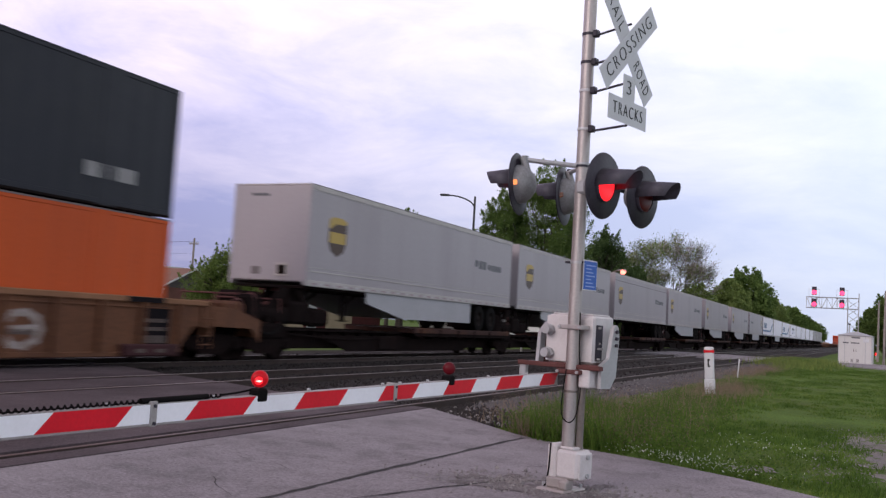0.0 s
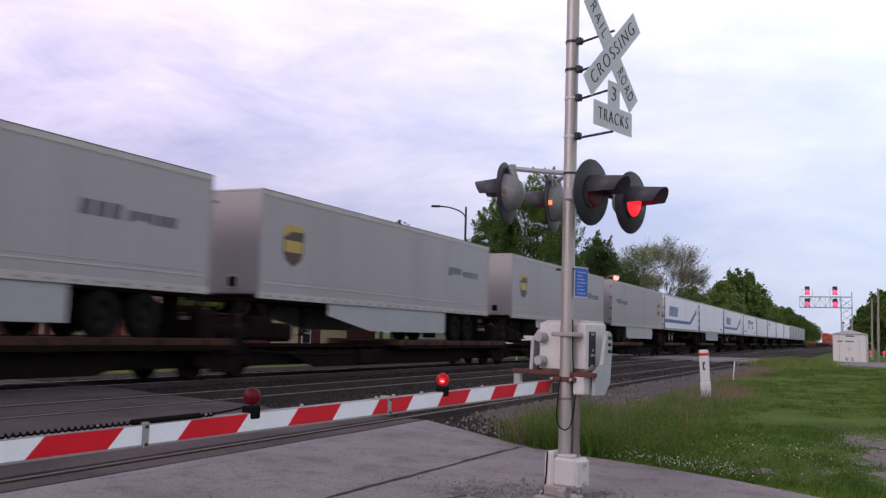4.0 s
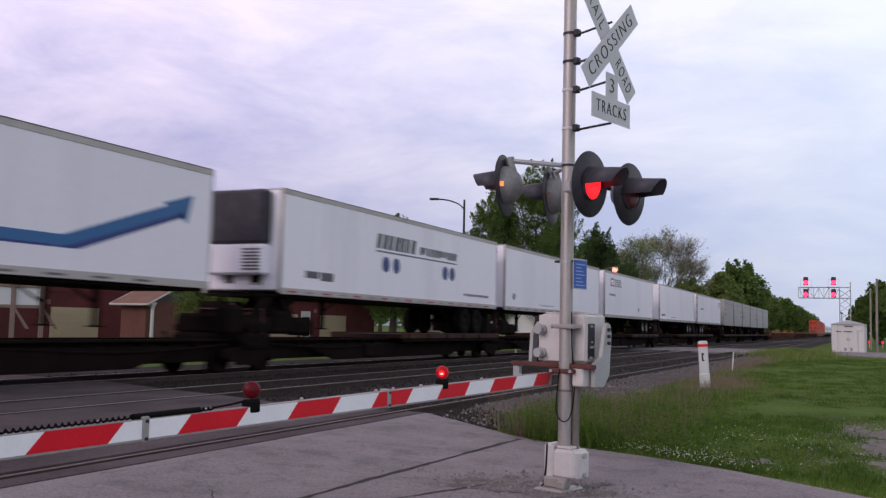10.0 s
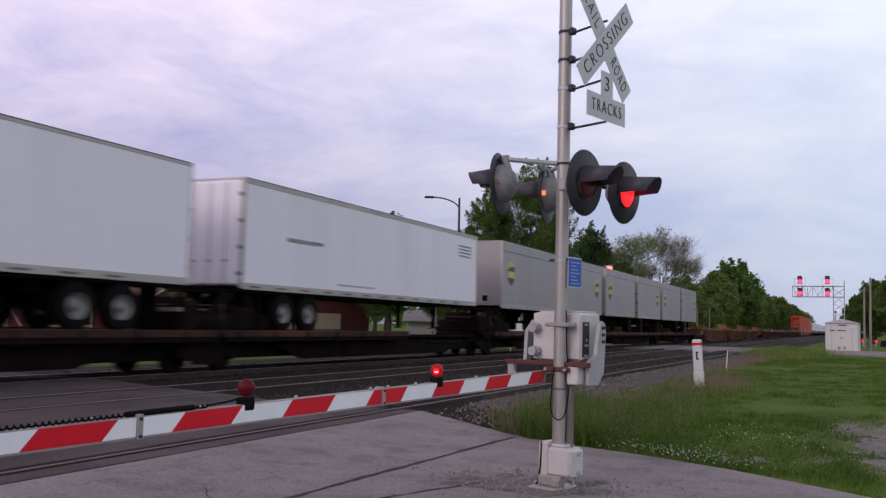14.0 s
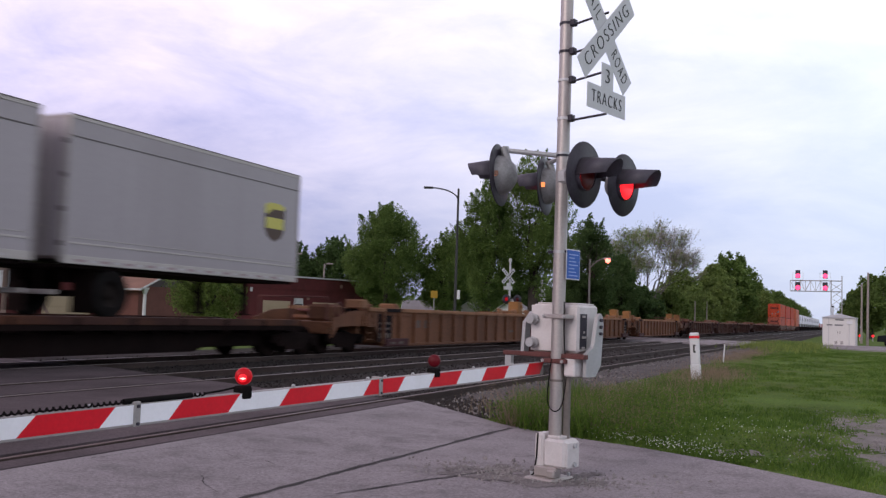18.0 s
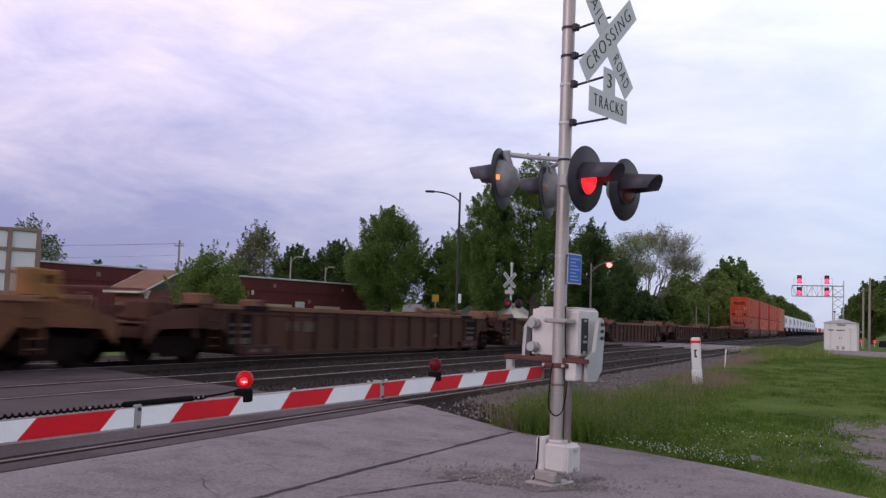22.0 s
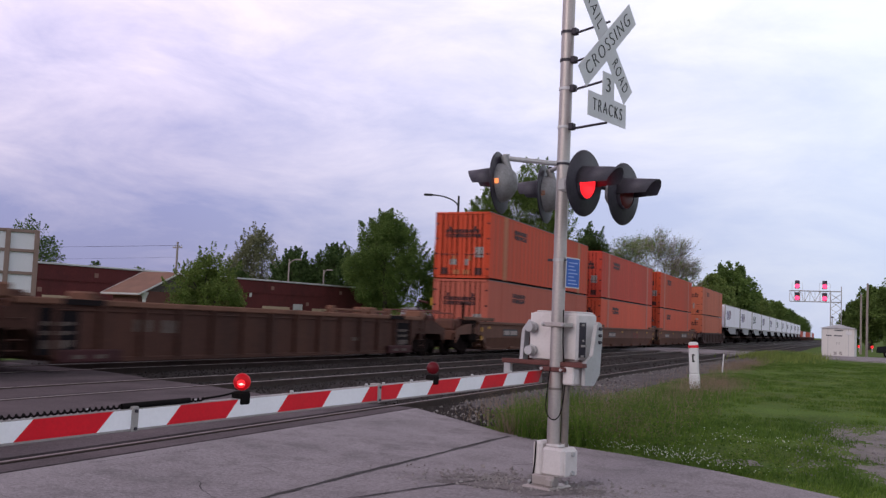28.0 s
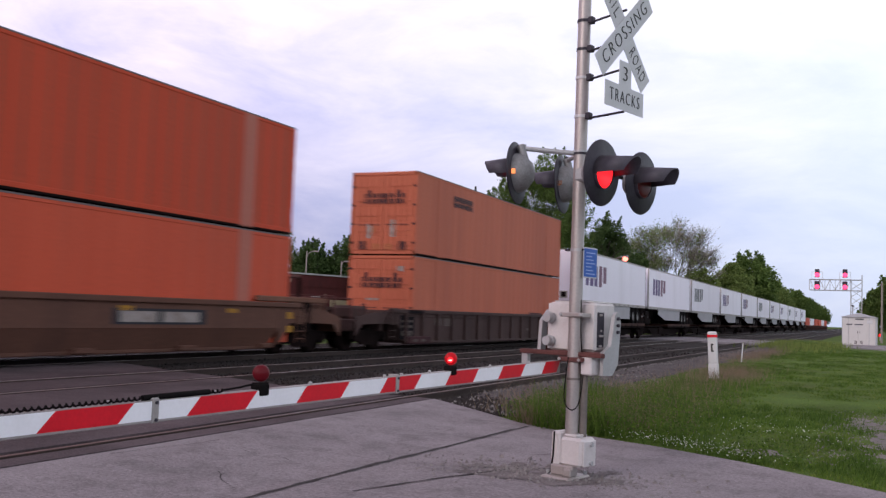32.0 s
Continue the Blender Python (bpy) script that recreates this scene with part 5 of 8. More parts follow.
            gx.cyl((xx, 9.4, z0 + 0.62), (xx + 0.004, 9.4, z0 + 0.62), 0.16, M_GREYBAR, n=14)
        else:
            for ya, yb, za, zb, k in {13: [(1.0, 1.35, 0.45, 0.75, 2)], 16: [(2.0, 3.9, 1.38, 1.50, 9)] + [(L - 1.9, L - 0.6, 1.9 + 0.13 * q, 1.97 + 0.13 * q, 6) for q in range(4)],
                                      15: [(0.7, 2.2, 0.40, 0.55, 5)]}.get(seed, [(L - 2.2, L - 0.8, 0.35, 0.55, 6)]):
                bars(gx, ya, yb, z0 + za, z0 + zb, M_GREYBAR, xx, k, seed)
                part("lettering", gx, T, "small dark lettering")
                gx = MB()
            bars(gx, L * 0.3, L * 0.45, z0 + 0.30, z0 + 0.36, M_TRIMALU, xx, 9, seed + 3)
        part("lettering", gx, T, "small dark lettering")
    return T


def spine_car(pitch, label, both_ends=False, lo=0.0, hi=1.0):
    """One platform of an articulated spine car, from y = 0 over the truck at its near end; the wheel deck runs from lo to hi of its length."""
    T = thing("flat_car", Matrix(), label, "rail car", "flat cars of the train")
    L = pitch
    y0, y1 = max(0.15, lo * L), min(L - 0.15, hi * L)
    d = MB()
    d.box((-1.33, y0, 0.84), (1.33, y1, 0.99), M_REDOX, 0.02)
    part("deck", d, T, "rust-brown deck with worn edges")
    if "x" not in WHEEL_CACHE:
        xb = MB()
        xb.box((-1.30, 0.0, 0.66), (1.30, 0.12, 0.838), M_CHASSIS, 0.01)
        WHEEL_CACHE["x"] = xb.mesh("crossbearer")
    for k in range(int((y1 - y0) / 1.2)):
        part("crossbearer", WHEEL_CACHE["x"], T, "", pose(0, y0 + 0.5 + k * 1.2, 0))
    for s in (-1, 1):
        sd = MB()
        sd.box((s * 1.33, y0, 0.86), (s * 1.39, y1, 1.03), M_REDOX, 0.012)
        sd.box((s * 1.34, y0 + 0.1, 0.74), (s * 1.37, y1 - 0.1, 0.86), M_CHASSIS, 0.01)
        for i in range(int((y1 - y0) / 1.6)):
            yy = y0 + 0.5 + i * 1.6
            sd.box((s * 1.30, yy, 0.70), (s * 1.41, yy + 0.10, 1.0), M_CHASSIS, 0.01)
        part("side_sill", sd, T, "rusty side sill with stake pockets")
        if hi - lo < 0.9:
            ya, yb = (0.6, y0) if lo > 0.1 else (y1, L - 0.6)
            wk = MB()
            wk.box((s * 0.62, ya, 0.80), (s * 0.95, yb, 0.86), M_CHASSIS, 0.01)
            for k in range(int((yb - ya) / 0.9)):
                wk.box((s * 0.60, ya + k * 0.9, 0.66), (s * 0.92, ya + k * 0.9 + 0.05, 0.80), M_CHASSIS, 0.006)
            part("walkway", wk, T, "narrow dark walkway beside the spine")
            hs = MB()
            hs.hose([(s * 0.98, ya + 0.3, 0.72), (s * 1.02, (ya + yb) / 2, 0.58), (s * 0.98, yb - 0.3, 0.72)], 0.03, M_CHASSIS, 6)
            part("brake_pipe", hs, T, "sagging black brake pipe")
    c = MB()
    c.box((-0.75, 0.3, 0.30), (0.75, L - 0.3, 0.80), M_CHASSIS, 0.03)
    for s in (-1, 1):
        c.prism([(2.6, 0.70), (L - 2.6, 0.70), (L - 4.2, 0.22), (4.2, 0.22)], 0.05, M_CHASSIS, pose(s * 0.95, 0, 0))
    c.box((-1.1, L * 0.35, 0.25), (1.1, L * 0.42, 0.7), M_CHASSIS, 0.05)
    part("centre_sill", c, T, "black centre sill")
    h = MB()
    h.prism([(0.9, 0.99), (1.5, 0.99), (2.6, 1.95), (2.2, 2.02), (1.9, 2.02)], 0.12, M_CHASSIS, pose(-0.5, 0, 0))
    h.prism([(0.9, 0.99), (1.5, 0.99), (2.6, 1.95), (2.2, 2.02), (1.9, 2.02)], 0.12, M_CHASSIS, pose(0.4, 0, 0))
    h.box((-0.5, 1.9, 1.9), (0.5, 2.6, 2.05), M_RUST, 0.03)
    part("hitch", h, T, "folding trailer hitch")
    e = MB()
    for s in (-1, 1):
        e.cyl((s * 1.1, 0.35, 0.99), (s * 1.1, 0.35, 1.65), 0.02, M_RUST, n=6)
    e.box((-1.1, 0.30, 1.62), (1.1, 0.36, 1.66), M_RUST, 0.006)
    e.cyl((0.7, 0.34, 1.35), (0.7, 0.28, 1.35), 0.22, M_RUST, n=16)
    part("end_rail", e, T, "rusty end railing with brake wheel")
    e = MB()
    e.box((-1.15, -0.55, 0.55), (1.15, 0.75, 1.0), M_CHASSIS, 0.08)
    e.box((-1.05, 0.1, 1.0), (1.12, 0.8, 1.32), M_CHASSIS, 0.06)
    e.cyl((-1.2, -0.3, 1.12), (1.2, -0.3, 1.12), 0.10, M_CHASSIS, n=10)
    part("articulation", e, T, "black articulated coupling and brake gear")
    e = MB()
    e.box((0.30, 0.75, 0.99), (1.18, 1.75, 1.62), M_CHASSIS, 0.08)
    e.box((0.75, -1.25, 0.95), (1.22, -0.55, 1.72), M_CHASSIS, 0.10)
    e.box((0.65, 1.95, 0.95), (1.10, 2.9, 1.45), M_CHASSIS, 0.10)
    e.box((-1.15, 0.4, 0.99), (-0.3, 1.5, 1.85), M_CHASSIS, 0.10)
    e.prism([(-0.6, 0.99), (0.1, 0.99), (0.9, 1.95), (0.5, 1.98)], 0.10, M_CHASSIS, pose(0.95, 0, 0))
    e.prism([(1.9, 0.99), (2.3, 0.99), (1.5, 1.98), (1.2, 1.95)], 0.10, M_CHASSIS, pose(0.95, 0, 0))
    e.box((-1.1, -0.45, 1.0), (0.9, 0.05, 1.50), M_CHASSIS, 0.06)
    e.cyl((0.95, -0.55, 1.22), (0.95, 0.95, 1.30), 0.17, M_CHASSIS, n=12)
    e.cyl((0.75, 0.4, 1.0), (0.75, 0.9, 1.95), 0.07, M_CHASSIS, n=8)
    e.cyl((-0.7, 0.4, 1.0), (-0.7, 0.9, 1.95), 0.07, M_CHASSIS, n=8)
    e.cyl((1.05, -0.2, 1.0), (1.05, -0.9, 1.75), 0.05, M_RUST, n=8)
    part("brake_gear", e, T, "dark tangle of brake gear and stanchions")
    for s in (-1, 1):
        e = MB()
        e.hose([(s * 1.1, -0.9, 1.0), (s * 1.25, -0.4, 0.72), (s * 1.2, 0.2, 0.86), (s * 1.1, 0.7, 1.25), (s * 0.9, 1.1, 1.7)], 0.035, M_RUBBER, 6)
        part("air_hose", e, T, "looping black air hose")
    rail_truck(T, -0.1)
    if both_ends:
        rail_truck(T, L + 0.1)
    return T


# stencils on the wells: place along the car, width, height, size, material
DATA = [(0.205, 0.55, 0.82, 0.26, M_STENCIL), (0.250, 0.55, 0.80, 0.28, M_STENCIL), (0.70, 0.6, 0.62, 0.10, M_STENCIL)]
PANELS = [(0.072, 1.0), (0.858, 0.95)]
NAMEPLATE = [(0.612, 2.9, 0.81, 0.34, M_NEARBLACK), (0.622, 1.1, 0.86, 0.23, M_STENCILPALE), (0.687, 1.2, 0.86, 0.23, M_STENCILPALE)]
CDATA = [(0.197, 1.9, 0.80, 0.30, M_NEARBLACK), (0.200, 0.75, 0.85, 0.19, M_STENCILPALE), (0.244, 0.9, 0.85, 0.19, M_STENCILPALE), (0.10, 0.3, 1.10, 0.1, M_YELLOWTAG), (0.38, 0.4, 1.10, 0.1, M_YELLOWTAG), (0.62, 0.4, 1.10, 0.1, M_YELLOWTAG), (0.80, 0.4, 1.10, 0.1, M_YELLOWTAG)]
# top chords and guides take a paler colour than the walls
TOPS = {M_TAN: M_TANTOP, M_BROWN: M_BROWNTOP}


def well_car(pitch, paint, top, near_truck, far_truck, tags, label, seed, clutter=True, outer=()):
    """One well of a double-stack car: y = 0 is the centre of the near truck, y = pitch that of the far one."""
    T = thing("well_car", Matrix(), label, "rail car", "well cars of the train")
    L = pitch
    r = random.Random(seed)
    a, b = 1.75, L - 1.75
    for s in (-1, 1):
        w = MB()
        x = s * 1.46
        smooth_side = paint is M_OLIVE
        w.box((x - s * 0.02, a, 0.72 if smooth_side else 0.24), (x, b, top - 0.10), paint, 0.01)
        if smooth_side:
            w.add([(x, a, 0.72), (x, b, 0.72), (x - s * 0.20, b - 0.3, 0.24), (x - s * 0.20, a + 0.3, 0.24)], [[0, 1, 2, 3]], paint)
        ob = part("side_wall", w, T, "steel well side wall")
        w = MB()
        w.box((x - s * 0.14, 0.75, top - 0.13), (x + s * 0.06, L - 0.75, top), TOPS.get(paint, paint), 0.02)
        part("top_chord", w, T, "heavy top chord")
        w = MB()
        if smooth_side:
            w.box((x - s * 0.34, a + 0.2, 0.19), (x - s * 0.18, b - 0.2, 0.28), paint, 0.02)
        else:
            w.box((x - s * 0.10, a, 0.19), (x + s * 0.04, b, 0.30), paint, 0.02)
        part("bottom_chord", w, T)
        n = int((b - a) / 1.15)
        if smooth_side:
            for y0 in (-0.6, L - 2.7):
                rb = MB()
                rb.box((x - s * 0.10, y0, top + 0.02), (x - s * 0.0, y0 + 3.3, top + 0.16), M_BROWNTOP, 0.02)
                part("guide_bar", rb, T, "rust-brown guide bar over the well end")
        for i in range(0 if smooth_side else n + 1):
            rb = MB()
            yy = a + (b - a) * i / n
            rb.box((x, yy - 0.06, 0.28), (x + s * 0.09, yy + 0.06, top - 0.11), paint, 0.012)
            part("rib", rb, ob)
        if not smooth_side:
            lp = MB()
            lp.box((x, a + 0.1, top - 0.24), (x + s * 0.035, b - 0.1, top - 0.21), paint, 0.006)
            part("stiffener", lp, ob)
            for ya in (a + 0.05, b - 1.75):
                bo = MB()
                bo.box((x + s * 0.01, ya, 0.20), (x + s * 0.14, ya + 1.7, 0.46), M_MAROON, 0.03)
                for q in (0.35, 0.95):
                    bo.box((x + s * 0.14, ya + q, 0.28), (x + s * 0.144, ya + q + 0.28, 0.36), M_STENCIL)
                part("bolster_end", bo, T, "dark maroon bolster box at the foot of the wall")
                ck = MB()
                ck.box((x + s * 0.06, ya + 0.1, top - 0.125), (x + s * 0.066, ya + 1.2, top - 0.01), M_PANELBLACK)
                part("chord_patch", ck, T, "black patch on the chord")
    for i in range(6):
        fl = MB()
        yy = a + 0.4 + i * (b - a - 0.8) / 5
        fl.box((-1.44, yy - 0.25, 0.22), (1.44, yy + 0.25, 0.34), paint, 0.02)
        part("floor_beam", fl, T)
    for y0, y1, sg in ((0.0, a, 1), (L, b, -1)):
        e = MB()
        e.prism([(y1, 0.30), (y1, top - 0.12), (y0 + sg * 0.75, top - 0.12), (y0 + sg * 0.45, top - 0.30), (y0 + sg * 0.45, 0.88), (y0 + sg * 1.2, 0.86)], 0.03, paint, pose(1.43, 0, 0))
        e.prism([(y1, 0.30), (y1, top - 0.12), (y0 + sg * 0.75, top - 0.12), (y0 + sg * 0.45, top - 0.30), (y0 + sg * 0.45, 0.88), (y0 + sg * 1.2, 0.86)], 0.03, paint, pose(-1.46, 0, 0))
        ya, yb = sorted((y0 + sg * 0.15, y1))
        e.box((-1.40, ya, 0.86), (1.40, yb, 0.98), paint, 0.02)
        e.box((-0.40, min(y0 - sg * 0.0, y1), 0.60), (0.40, max(y0, y1), 0.88), M_CHASSIS, 0.03)
        yc, yd = sorted((y1 - sg * 0.12, y1))
        e.box((-1.44, yc, 0.30), (1.44, yd, top - 0.05), paint, 0.02)
        part("end_platform", e, T, "end platform over the truck")
        if paint is M_OLIVE:
            for s in (-1, 1):
                e = MB()
                ya, yb = sorted((y0 + sg * 0.10, y0 + sg * 1.15))
                e.box((s * 0.75, ya, 0.55), (s * 1.42, yb, top + 0.05), M_CHASSIS, 0.08)
                e.cyl((s * 1.0, y0 + sg * 0.2, top), (s * 1.0, y0 + sg * 0.2, top + 0.75), 0.05, M_CHASSIS, n=8)
                e.cyl((s * 1.0, y0 + sg * 0.2, top + 0.75), (s * 1.0, y0 + sg * 1.1, top + 0.70), 0.05, M_RUST, n=8)
                part("end_gear", e, T, "dark brake gear between the wells")
                for zz in (0.62, 0.98):
                    e = MB()
                    yq = y0 + sg * 1.25
                    e.box((s * 1.455, yq - 0.14, zz), (s * 1.462, yq + 0.14, zz + 0.17), M_YELLOWTAG)
                    part("reflector", e, T, "small yellow reflector plate")
        if clutter:
            yp, yq = sorted((y0 + sg * 0.30, y0 + sg * 1.55))
            bx = MB()
            bx.box((-1.15, yp, 0.98), (0.80, yq, top - 0.30), paint, 0.10)
            bx.box((0.55, yp + 0.1, 0.98), (1.10, yp + 0.55, top - 0.05), M_CHASSIS, 0.05)
            bx.cyl((0.4, yq - 0.3, 1.10), (1.25, yq - 0.3, 1.10), 0.13, paint, n=10)
            bx.hose([(1.2, yp, 1.15), (1.3, (yp + yq) / 2, 0.92), (1.2, yq, 1.2)], 0.03, M_RUBBER, 6)
            bx.lathe([(0.0, 0.16), (0.03, 0.20), (0.05, 0.16)], M_STENCIL, 14, pose(1.24, yq - 0.75, 1.05))
            bx.cyl((-1.1, yp + 0.3, top - 0.15), (1.2, yp + 0.3, top - 0.15), 0.05, M_RUST, n=8)
            bx.box((0.95, yp + 0.3, 0.98), (1.22, yq - 0.3, top - 0.2), M_RUST, 0.04)
            part("end_casting", bx, T, "dark castings and brake gear at the end")
        for xx in (1.40, -1.44):
            pl = MB()
            pl.box((xx, y0 + sg * 0.95 - 0.25, top - 0.02), (xx + 0.04, y0 + sg * 0.95 + 0.25, top + 0.02), paint, 0.006)
            part("guide_bracket", pl, T)
        pl = MB()
        for k in range(4):
            pl.cyl((1.50, y0 + sg * 0.62, 0.45 + 0.2 * k), (1.50, y0 + sg * 1.0, 0.45 + 0.2 * k), 0.015, paint, n=6)
        for dy in (0.62, 1.0):
            pl.cyl((1.50, y0 + sg * dy, 0.35), (1.50, y0 + sg * dy, top), 0.015, paint, n=6)
        part("ladder", pl, T, "ladder rungs at the corner")
    for y0, sg in outer:
        e = MB()
        ya, yb = sorted((y0 - sg * 1.45, y0 + sg * 0.5))
        e.box((-1.38, ya, 0.86), (1.38, yb, 0.99), paint, 0.03)
        e.box((-1.30, ya, 0.62), (1.30, ya + 0.16, 0.98), paint, 0.03)
        e.box((-1.30, yb - 0.16, 0.62), (1.30, yb, 0.98), paint, 0.03)
        part("coupler_platform", e, T, "brown end platform over the coupler")
        for s in (-1, 1):
            e = MB()
            e.prism([(y0 - sg * 1.4, 0.50), (y0 - sg * 1.4, 1.05), (y0 - sg * 0.4, top - 0.15), (y0 + sg * 0.7, top - 0.10), (y0 + sg * 0.7, 0.88), (y0 - sg * 1.0, 0.84)], 0.04, paint, pose(s * 1.40 - 0.02, 0, 0))
            part("end_plate", e, T, "sloping brown end plate")
        e = MB()
        e.box((-0.30, min(y0 - sg * 1.9, y0), 0.52), (0.30, max(y0 - sg * 1.9, y0), 0.84), M_CHASSIS, 0.05)
        part("coupler", e, T, "black coupler")
        e = MB()
        for xx in (-1.2, 0.0, 1.2):
            e.cyl((xx, y0 - sg * 1.35, 0.98), (xx, y0 - sg * 1.35, top + 0.25), 0.025, M_RUST, n=6)
        e.cyl((-1.2, y0 - sg * 1.35, top + 0.25), (1.2, y0 - sg * 1.35, top + 0.25), 0.025, M_RUST, n=6)
        part("end_rail", e, T, "rusty end railing")
        e = MB()
        e.box((0.35, min(y0 - sg * 1.1, y0 - sg * 0.2), 0.99), (1.15, max(y0 - sg * 1.1, y0 - sg * 0.2), top + 0.05), paint, 0.08)
        e.lathe([(0.0, 0.20), (0.03, 0.24), (0.05, 0.20)], M_RUST, 16, pose(1.17, y0 - sg * 0.65, top - 0.1))
        part("brake_stand", e, T, "brown brake stand with hand wheel")
    for yy, w, zz, hh, mt in tags:
        mk = MB()
        lift = 0.004 if mt is M_STENCILPALE else 0.0
        mk.box((1.461, yy * L, zz), (1.465 + lift, yy * L + w, zz + hh), mt)
        part("stencil", mk, T, "worn stencil patch")
    if tags is DATA:
        for yy, w in PANELS:
            mk = MB()
            mk.box((1.461, yy * L, 0.36), (1.466, yy * L + w, top - 0.2), M_PANELBLACK)
            ob = part("data_panel", mk, T, "black panel with white stencilled lines")
            for zz, q in ((0.48, 0.16), (0.74, 0.08), (0.92, 0.08)):
                mk = MB()
                bars(mk, yy * L + 0.1, yy * L + w - 0.1, zz, zz + q, M_STENCIL, 1.466, 5, seed)
                part("lettering", mk, ob)
    if clutter:
        up = 0.62 if paint is M_TAN else 0.24
        for yy, wd, hh in ((0.3, 0.8, 0.24), (L - 0.95, 0.85, up * 0.85), (L - 4.7, 0.85, up * 0.9), (2.6, 0.5, 0.16)):
            k = MB()
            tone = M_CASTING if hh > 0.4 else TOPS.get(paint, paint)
            if hh > 0.4:
                # a tall notched guide: post, lower shelf and a top bar
                k.box((0.95, yy, top - 0.05), (1.44, yy + wd * 0.42, top + hh), tone, 0.03)
                k.box((0.95, yy + wd * 0.42, top - 0.05), (1.40, yy + wd * 0.82, top + hh * 0.45), tone, 0.03)
                k.box((1.00, yy + wd * 0.40, top + hh * 0.72), (1.36, yy + wd, top + hh * 0.98), tone, 0.03)
                k.box((1.02, yy + wd * 0.80, top - 0.05), (1.38, yy + wd, top + hh * 0.75), tone, 0.03)
            else:
                k.box((0.85, yy, top - 0.05), (1.46, yy + wd * 0.55, top + hh), tone, 0.04)
                k.box((0.95, yy + wd * 0.5, top - 0.05), (1.42, yy + wd, top + hh * 0.5), paint, 0.04)
            part("guide_casting", k, T, "container guide casting on the top chord")
        k = MB()
        k.box((-1.2, L - 3.2, top - 0.02), (0.9, L - 2.9, top + 0.07), paint, 0.02)
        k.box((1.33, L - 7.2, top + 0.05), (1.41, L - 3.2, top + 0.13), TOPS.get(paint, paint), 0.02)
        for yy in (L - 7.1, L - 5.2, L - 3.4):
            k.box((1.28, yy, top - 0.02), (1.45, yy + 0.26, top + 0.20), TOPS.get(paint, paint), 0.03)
        part("guide_rail", k, T, "guide rail between castings")
    if near_truck:
        rail_truck(T, 0.0)
    if far_truck:
        rail_truck(T, L)
    return T


def container(paint, label, z, style, seed, L=16.15, strip=None):
    """A corrugated box; its floor is at height z above the rail."""
    T = thing("shipping_container", Matrix(), label, "container", "containers of the train")
    H, hw = 2.845 if z < 1 else 2.885, 1.295
    for s in (-1, 1):
        w = MB()
        # dirt and the corrugation's shade are coloured into every second fold of an upper box
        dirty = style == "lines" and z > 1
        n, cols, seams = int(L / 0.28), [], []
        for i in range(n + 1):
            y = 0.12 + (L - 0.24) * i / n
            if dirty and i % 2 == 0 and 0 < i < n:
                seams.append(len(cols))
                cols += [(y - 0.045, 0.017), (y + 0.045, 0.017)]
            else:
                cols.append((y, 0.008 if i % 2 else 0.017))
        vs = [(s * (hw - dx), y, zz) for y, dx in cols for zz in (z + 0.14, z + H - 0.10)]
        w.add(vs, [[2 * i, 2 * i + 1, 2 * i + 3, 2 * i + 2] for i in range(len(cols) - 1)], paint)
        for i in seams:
            w.m[i] = w.slot(M_FOLDSHADE)
        part("side_wall", w, T)
        rl = MB()
        rl.box((s * hw - s * 0.07, 0, z + H - 0.11), (s * hw, L, z + H), paint, 0.012)
        rl.box((s * hw - s * 0.07, 0, z), (s * hw, L, z + 0.15), paint, 0.012)
        part("side_rail", rl, T)
        rl = MB()
        rl.box((s * hw - s * 0.05, 0, z + H - 0.035), (s * hw + s * 0.004, L, z + H + 0.004), M_TRIMDARK if style != "night" else paint, 0.006)
        part("top_edge", rl, T, "dark worn top edge")
        # dark strip deepens the shade of the gap between stacked boxes
        if z > 1:
            rl = MB()
            rl.box((s * hw - s * 0.05, 0.02, z - 0.012), (s * hw + s * 0.003, L - 0.02, z + 0.045), M_CHASSIS, 0.005)
            part("bottom_edge", rl, T, "dark bottom edge carrying the shade of the gap below")
        for yy in (0.0, L, 1.98, L - 1.98):
            po = MB()
            wd = 0.11 if yy in (0.0, L) else 0.52
            y0, y1 = (0.0, wd) if yy == 0.0 else ((L - wd, L) if yy == L else (yy - wd / 2, yy + wd / 2))
            po.box((s * hw - s * 0.08, y0, z), (s * hw + s * (0.0 if wd < 0.2 else 0.003), y1, z + H), (strip or paint) if wd > 0.2 else paint, 0.01)
            part("corner_post", po, T)
        mk = MB()
        if s > 0:
            lm = M_DARKBAR if style != "night" else M_RIM
            ya, zt = (L - 4.4, z + 1.55) if style == "ribs" and z < 1 else (3.1, z + H)
            bars(mk, ya, ya + 1.8, zt - 0.68, zt - 0.47, lm, hw, 10, seed)
            mk.prism([(ya, zt - 0.60), (ya + 1.75, zt - 0.60), (ya + 1.75, zt - 0.55), (ya, zt - 0.55)], 0.002, lm, pose(hw, 0, 0))
            part("lettering", mk, T, "dark lettering on the side" if style != "night" else "pale lettering on the side")
            mk = MB()
            bars(mk, ya, ya + 1.8, zt - 0.90, zt - 0.71, lm, hw, 9, seed + 1)
            if style == "night":
                part("lettering", mk, T)
                mk = MB()
                mk.box((hw, L - 2.6, z + 0.55), (hw + 0.003, L - 1.2, z + 0.85), M_RIM)
            part("lettering", mk, T)
    ro = MB()
    ro.box((-hw + 0.01, 0.02, z + H - 0.03), (hw - 0.01, L - 0.02, z + H - 0.008), paint, 0.008)
    part("roof", ro, T)
    bt = MB()
    bt.box((-hw + 0.01, 0.02, z + 0.02), (hw - 0.01, L - 0.02, z + 0.12), M_CHASSIS, 0.01)
